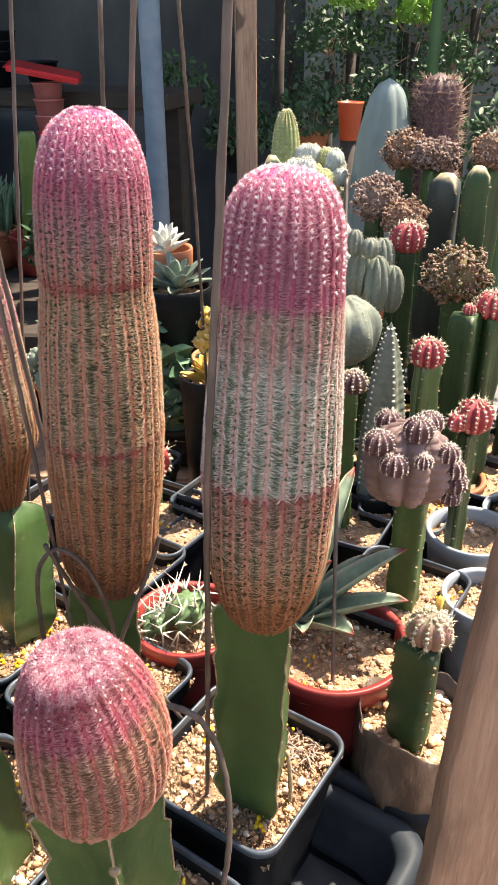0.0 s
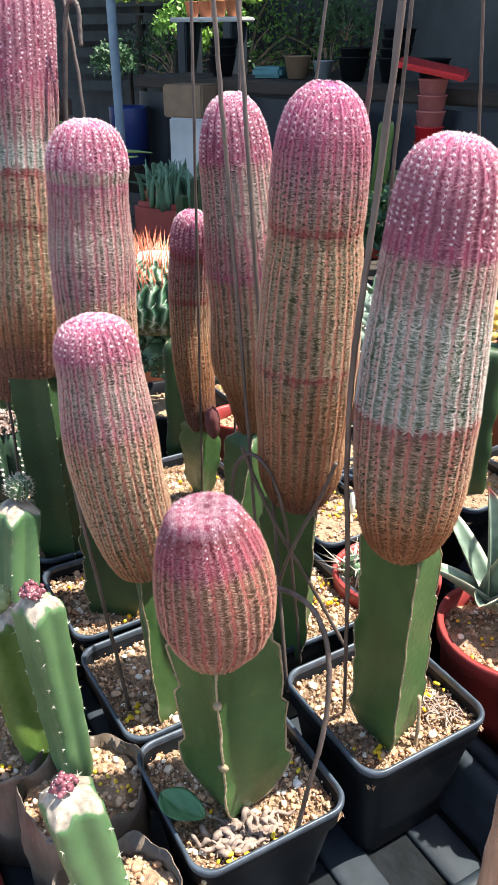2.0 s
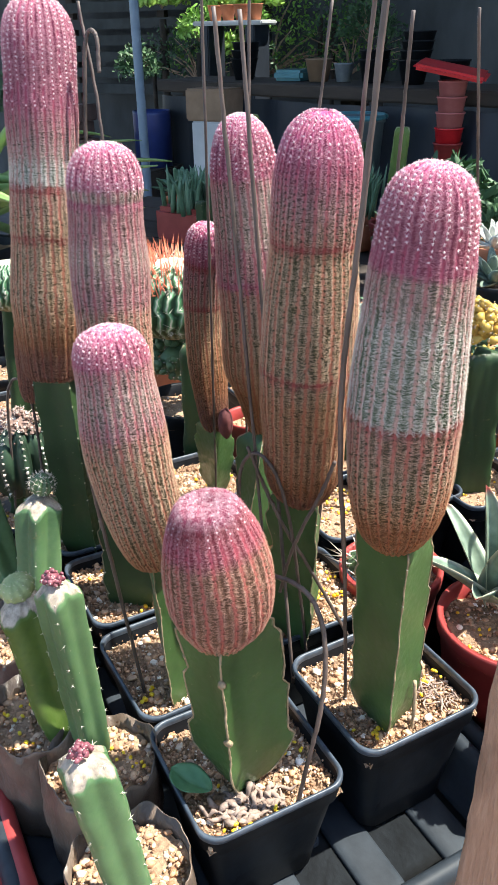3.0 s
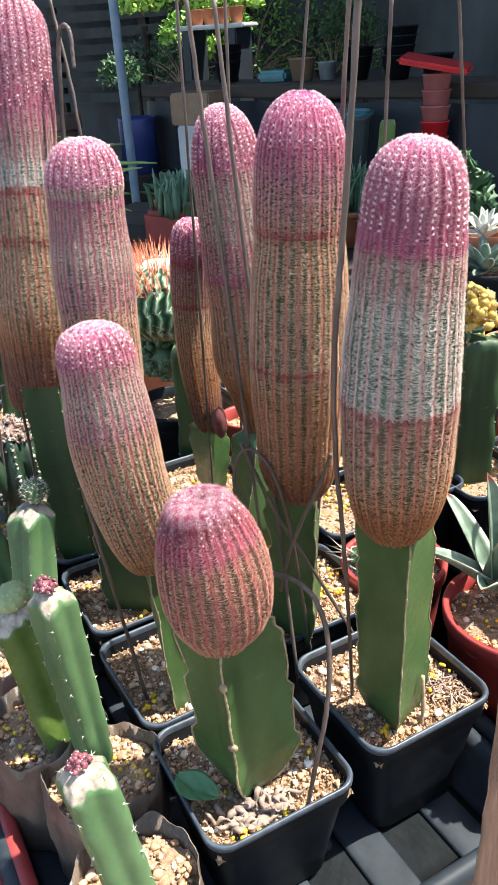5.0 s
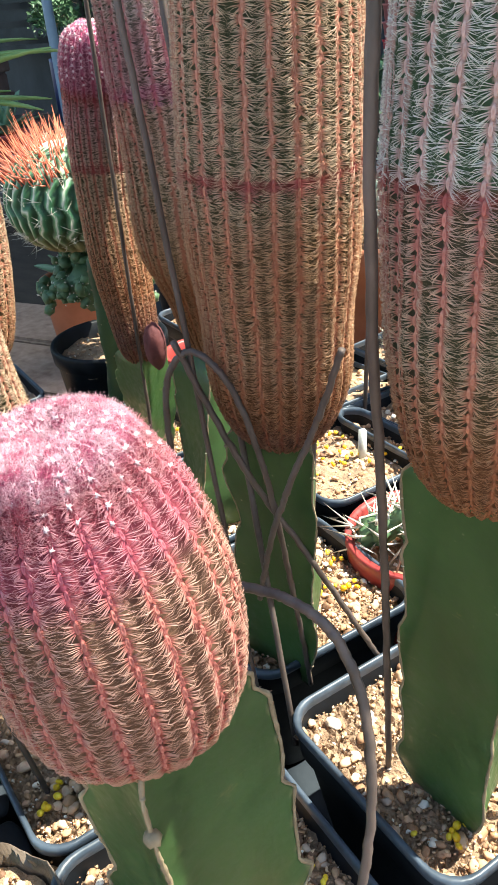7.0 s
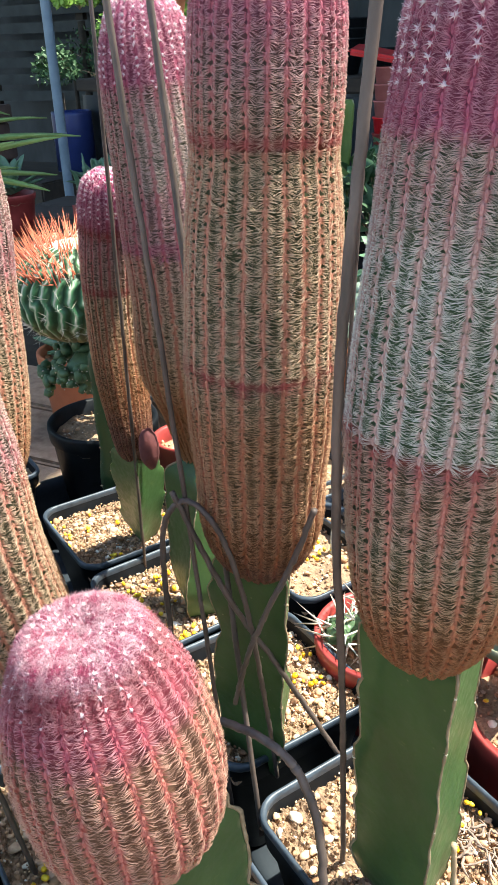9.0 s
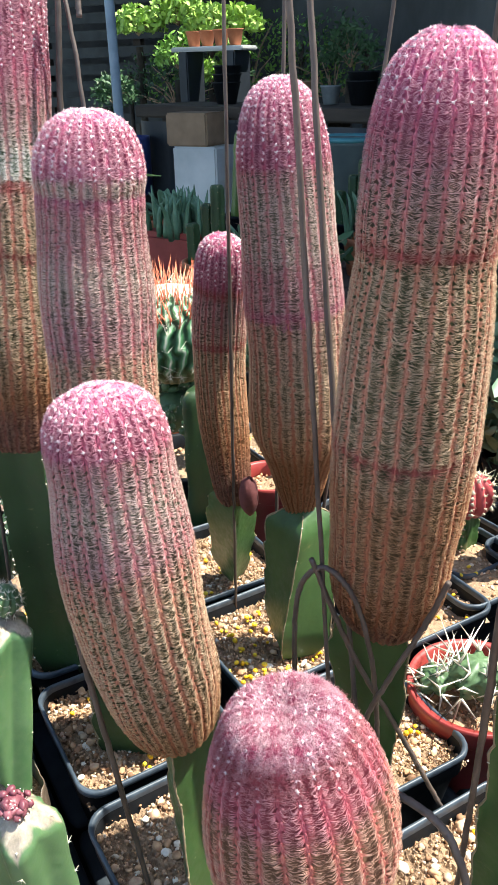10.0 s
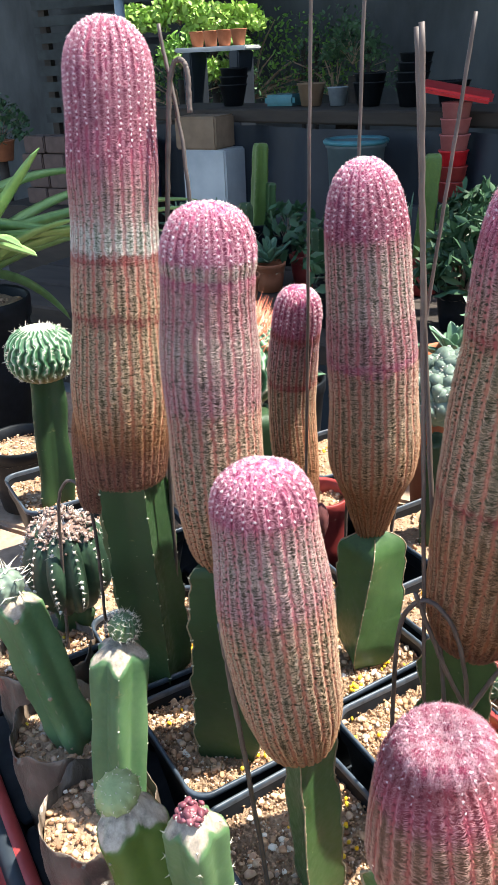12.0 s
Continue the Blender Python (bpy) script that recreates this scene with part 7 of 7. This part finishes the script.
# foliage beyond; its sun and shade are set by the choice of leaf colour
SHRUBS = [(-2.42, 3.75, 0.46, 0.13, leaf_sunlit), (-2.12, 3.8, 0.5, 0.09, leaf_sunlit), (-2.6, 3.45, 0.3, 0.13, leaf_dark), (-1.55, 3.9, 0.45, 0.16, leaf_dark), (0.55, 3.6, 0.5, 0.1, leaf_sunlit), (0.8, 3.7, 0.62, 0.14, leaf_sunlit), (0.3, 3.7, 0.55, 0.1, leaf_sunlit), (0.95, 3.5, 0.35, 0.14, leaf_dark), (0.2, 3.45, 0.4, 0.14, leaf_dark), (0.62, 3.2, 0.3, 0.15, leaf_dark), (0.42, 2.7, 0.14, 0.13, leaf_dark), (0.25, 2.2, 0.08, 0.12, leaf_dark), (0.6, 2.1, 0.1, 0.14, leaf_dark), (0.0, 3.6, 0.7, 0.15, leaf_dark), (0.36, 3.2, 0.2, 0.14, leaf_dark), (0.12, 3.0, 0.15, 0.15, leaf_dark), (-0.12, 2.8, 0.12, 0.14, leaf_dark), (0.75, 2.8, 0.1, 0.18, leaf_dark), (-0.38, 3.2, 0.22, 0.16, leaf_dark), (1.1, 3.0, 0.3, 0.16, leaf_sunlit), (-0.5, 2.2, 0.02, 0.1, leaf_dark), (-2.6, 2.6, 0.2, 0.16, leaf_dark), (-3.1, 2.5, 0.2, 0.2, leaf_dark)]
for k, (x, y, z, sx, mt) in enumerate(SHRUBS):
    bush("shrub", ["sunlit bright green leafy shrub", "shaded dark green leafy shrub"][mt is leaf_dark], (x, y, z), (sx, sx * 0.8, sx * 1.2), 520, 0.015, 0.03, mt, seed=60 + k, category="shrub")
    if z < 0.25:
        cyl_thing("plant_pot", "dark pot holding a shrub", (x, y, z - 0.07), 0.045, 0.06, 0.08, [black_plastic, clay][k % 2], "pot")
    pole("plant_stand", "thin dark stand under a potted shrub", x, y, 0.02, dark_wood, -0.72, z - 0.07)
for k, (x, y, z, size, n, mt) in enumerate(((-2.2, 4.1, 0.3, (0.75, 0.16, 0.42), 1900, leaf_sunlit), (-2.5, 3.85, 0.25, (0.6, 0.12, 0.3), 1300, leaf_dark), (-1.7, 4.05, 0.3, (0.35, 0.14, 0.4), 900, leaf_dark), (0.7, 4.0, 0.2, (0.7, 0.16, 0.7), 1900, leaf_dark), (0.85, 4.1, 0.4, (0.6, 0.1, 0.45), 900, leaf_sunlit), (0.3, 3.9, 0.1, (0.5, 0.16, 0.6), 1300, leaf_dark))):
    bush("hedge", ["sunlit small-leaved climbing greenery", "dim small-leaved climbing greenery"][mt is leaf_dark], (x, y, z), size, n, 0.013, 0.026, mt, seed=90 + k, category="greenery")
    for q in (-0.5, 0.5):
        pole("plant_stand", "thin dark stake among the greenery", x + q * size[0], y, 0.012, dark_wood, -0.72, z + size[2] * 0.6)
for k in range(4):
    cyl_thing("plant_pot", "small terracotta pot in a row", (-2.19 + 0.085 * k, 3.55 - 0.02 * k, 0.531), 0.025, 0.036, 0.065, clay, "pot")
block("shelf_board", "long pale shelf board under a row of pots", (-2.26, 3.45, 0.51), (-1.88, 3.6, 0.53), white_board, "shelf")
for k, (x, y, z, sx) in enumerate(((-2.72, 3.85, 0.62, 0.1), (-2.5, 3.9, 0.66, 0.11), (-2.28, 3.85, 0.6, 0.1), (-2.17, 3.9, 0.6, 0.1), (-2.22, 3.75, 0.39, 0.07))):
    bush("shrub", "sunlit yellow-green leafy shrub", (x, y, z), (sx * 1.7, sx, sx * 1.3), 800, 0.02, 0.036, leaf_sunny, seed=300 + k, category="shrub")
    pole("plant_stand", "thin dark stand under a potted shrub", x, y, 0.02, dark_wood, -0.72, z - 0.07)
grey_slat = simple("weathered_slat", (0.012, 0.016, 0.018), (0.06, 0.068, 0.072), 14, 0.85, 0.3)
fence = thing("slat_fence", (-3.0, 4.2, -0.72), "weathered grey fence of horizontal slats behind the plants", "fence")
for k in range(15):
    bm = bmesh.new()
    bmesh.ops.create_cube(bm, size=1)
    for v in bm.verts:
        v.co = Vector((v.co.x * 1.5, v.co.y * 0.02, v.co.z * 0.055 + 0.9 + 0.09 * k))
    part("slat", bm, grey_slat, fence, smooth=False)
for x in (-0.7, 0.0, 0.7):
    bm = bmesh.new()
    bmesh.ops.create_cube(bm, size=1)
    for v in bm.verts:
        v.co = Vector((v.co.x * 0.05 + x, v.co.y * 0.04 + 0.034, v.co.z * 2.3 + 1.15))
    part("fence_post", bm, dark_wood, fence, smooth=False)
for x in (-2.22, -1.97):
    block("trestle", "dark trestle under the shelf board", (x, 3.45, -0.72), (x + 0.05, 3.6, 0.51), navy, "trestle")

cyl_thing("plant_pot", "bright orange plastic pot on a stand", (0.131, 1.5, 0.3), 0.017, 0.022, 0.062, simple("orange_plastic", (0.42, 0.065, 0.025), (0.56, 0.11, 0.04), 40, 0.45, 0.1), "pot")
pole("plant_stand", "thin dark stand under the orange pot", 0.131, 1.5, 0.015, dark_wood, -0.72, 0.3)


# ---- small litter on the pots ----
def fallen_leaf():
    """A thick cupped leaf with a raised midrib and drawn-out ends."""
    n, m = 22, 13
    q, s = np.linspace(0, 1, n), np.linspace(-1, 1, m)
    Q, S = np.meshgrid(q, s, indexing="ij")
    half = 0.0098 * np.sin(math.pi * Q ** 0.85) ** 0.62 * (1 - 0.18 * Q) + 0.0002
    top = 0.0036 * np.abs(S) ** 1.6 * np.sin(math.pi * Q) + 0.0042 * (2 * Q - 1) ** 2 - 0.0011 * np.exp(-(S / 0.12) ** 2) + 0.0004 * np.sin(S * 9 + Q * 14)
    up = np.stack([0.03 * (Q - 0.5), half * S, top], -1)
    thick = 0.0014 * (1 - S ** 4) * np.sin(math.pi * np.clip(Q, 0.02, 0.98))
    under = up[:, ::-1][:, 1:-1] - np.stack([0 * Q, 0 * Q, thick], -1)[:, 1:-1]
    v, f = loft(list(np.concatenate([up, under], 1)))
    c = 2 * m - 2
    f += [list(range(c))[::-1], [(n - 1) * c + k for k in range(c)]]
    ob = piece("fallen_pad", v, f, simple("fresh_pad", (0.05, 0.14, 0.055), (0.13, 0.27, 0.12), 90, 0.45, 0.25), None, at=(-0.0742, 0.2045, 0.0895))
    ob.rotation_euler = (0.1, -0.03, radians(-3))
    tagged(ob, "small green leaf pad lying on the gravel", "leaf")


fallen_leaf()
dry = simple("dry_root_mass", (0.13, 0.085, 0.065), (0.46, 0.35, 0.29), 260, 0.9, 0.6)


def dry_roots(at, n, r, size, label, seed, pot, turn, grain=0.0, long=1.0):
    """Crooked dry roots matted on the gravel, kept inside the rim of a square pot centred at pot."""
    r0 = np.random.default_rng(seed)
    g = thing("dry_root_mass", at, label, "dry roots")
    ax = np.array(((math.cos(turn), math.sin(turn)), (-math.sin(turn), math.cos(turn))))
    off = np.array(at[:2]) - pot
    for k in range(n):
        lie = r0.normal(size=2) * r * (0.5 * long, 0.4)
        a = grain + r0.choice((0, math.pi)) + r0.normal() * 0.7
        p = np.array((lie[0] * math.cos(grain) - lie[1] * math.sin(grain), lie[0] * math.sin(grain) + lie[1] * math.cos(grain), 0.001))
        pts = []
        for q in range(5):
            inside = np.clip(ax @ (p[:2] + off), -0.0385, 0.0385) @ ax - off
            pts.append((inside[0], inside[1], p[2]))
            a += r0.normal() * 0.6
            p = p + np.array((math.cos(a), math.sin(a), 0)) * r * 0.3
            p[2] = abs(r0.normal()) * size * 1.6
        v, f = tube(smooth_line(pts, 16), np.interp(np.arange(16), (0, 4, 11, 15), (0.5, 1.1, 0.9, 0.25)) * size * r0.uniform(0.5, 1.3), 6, 0.16)
        piece("root", v, f, dry, g)
    return g


dry_roots((-0.0395, 0.2135, 0.0785), 64, 0.0125, 0.0016, "shrivelled pale brown dry roots beside the stock", 1, (-0.06, 0.2395), radians(-32), radians(55), 1.7)
dry_roots((0.029, 0.342, 0.0875), 26, 0.011, 0.0006, "thin brown dry rootlets on gravel", 2, (-0.0065, 0.331), radians(-31))
dry_roots((0.014, 0.352, 0.0875), 16, 0.009, 0.0005, "fine pale rootlets on gravel", 3, (-0.0065, 0.331), radians(-31))
v, f = tube(smooth_line([(0, 0, -0.004), (0.0, 0.002, 0.014), (-0.002, 0.004, 0.034)], 12), 0.0012 * rng.uniform(0.8, 1.2, 12), 7, 0.06)
tagged(piece("dry_twig", v, f, simple("dry_stem", (0.28, 0.19, 0.11), (0.55, 0.42, 0.28), 200, 0.85, 0.4), None, at=(0.0215, 0.3112, 0.0865)), "short dry tan stem beside the stock", "twig", "dry twigs")
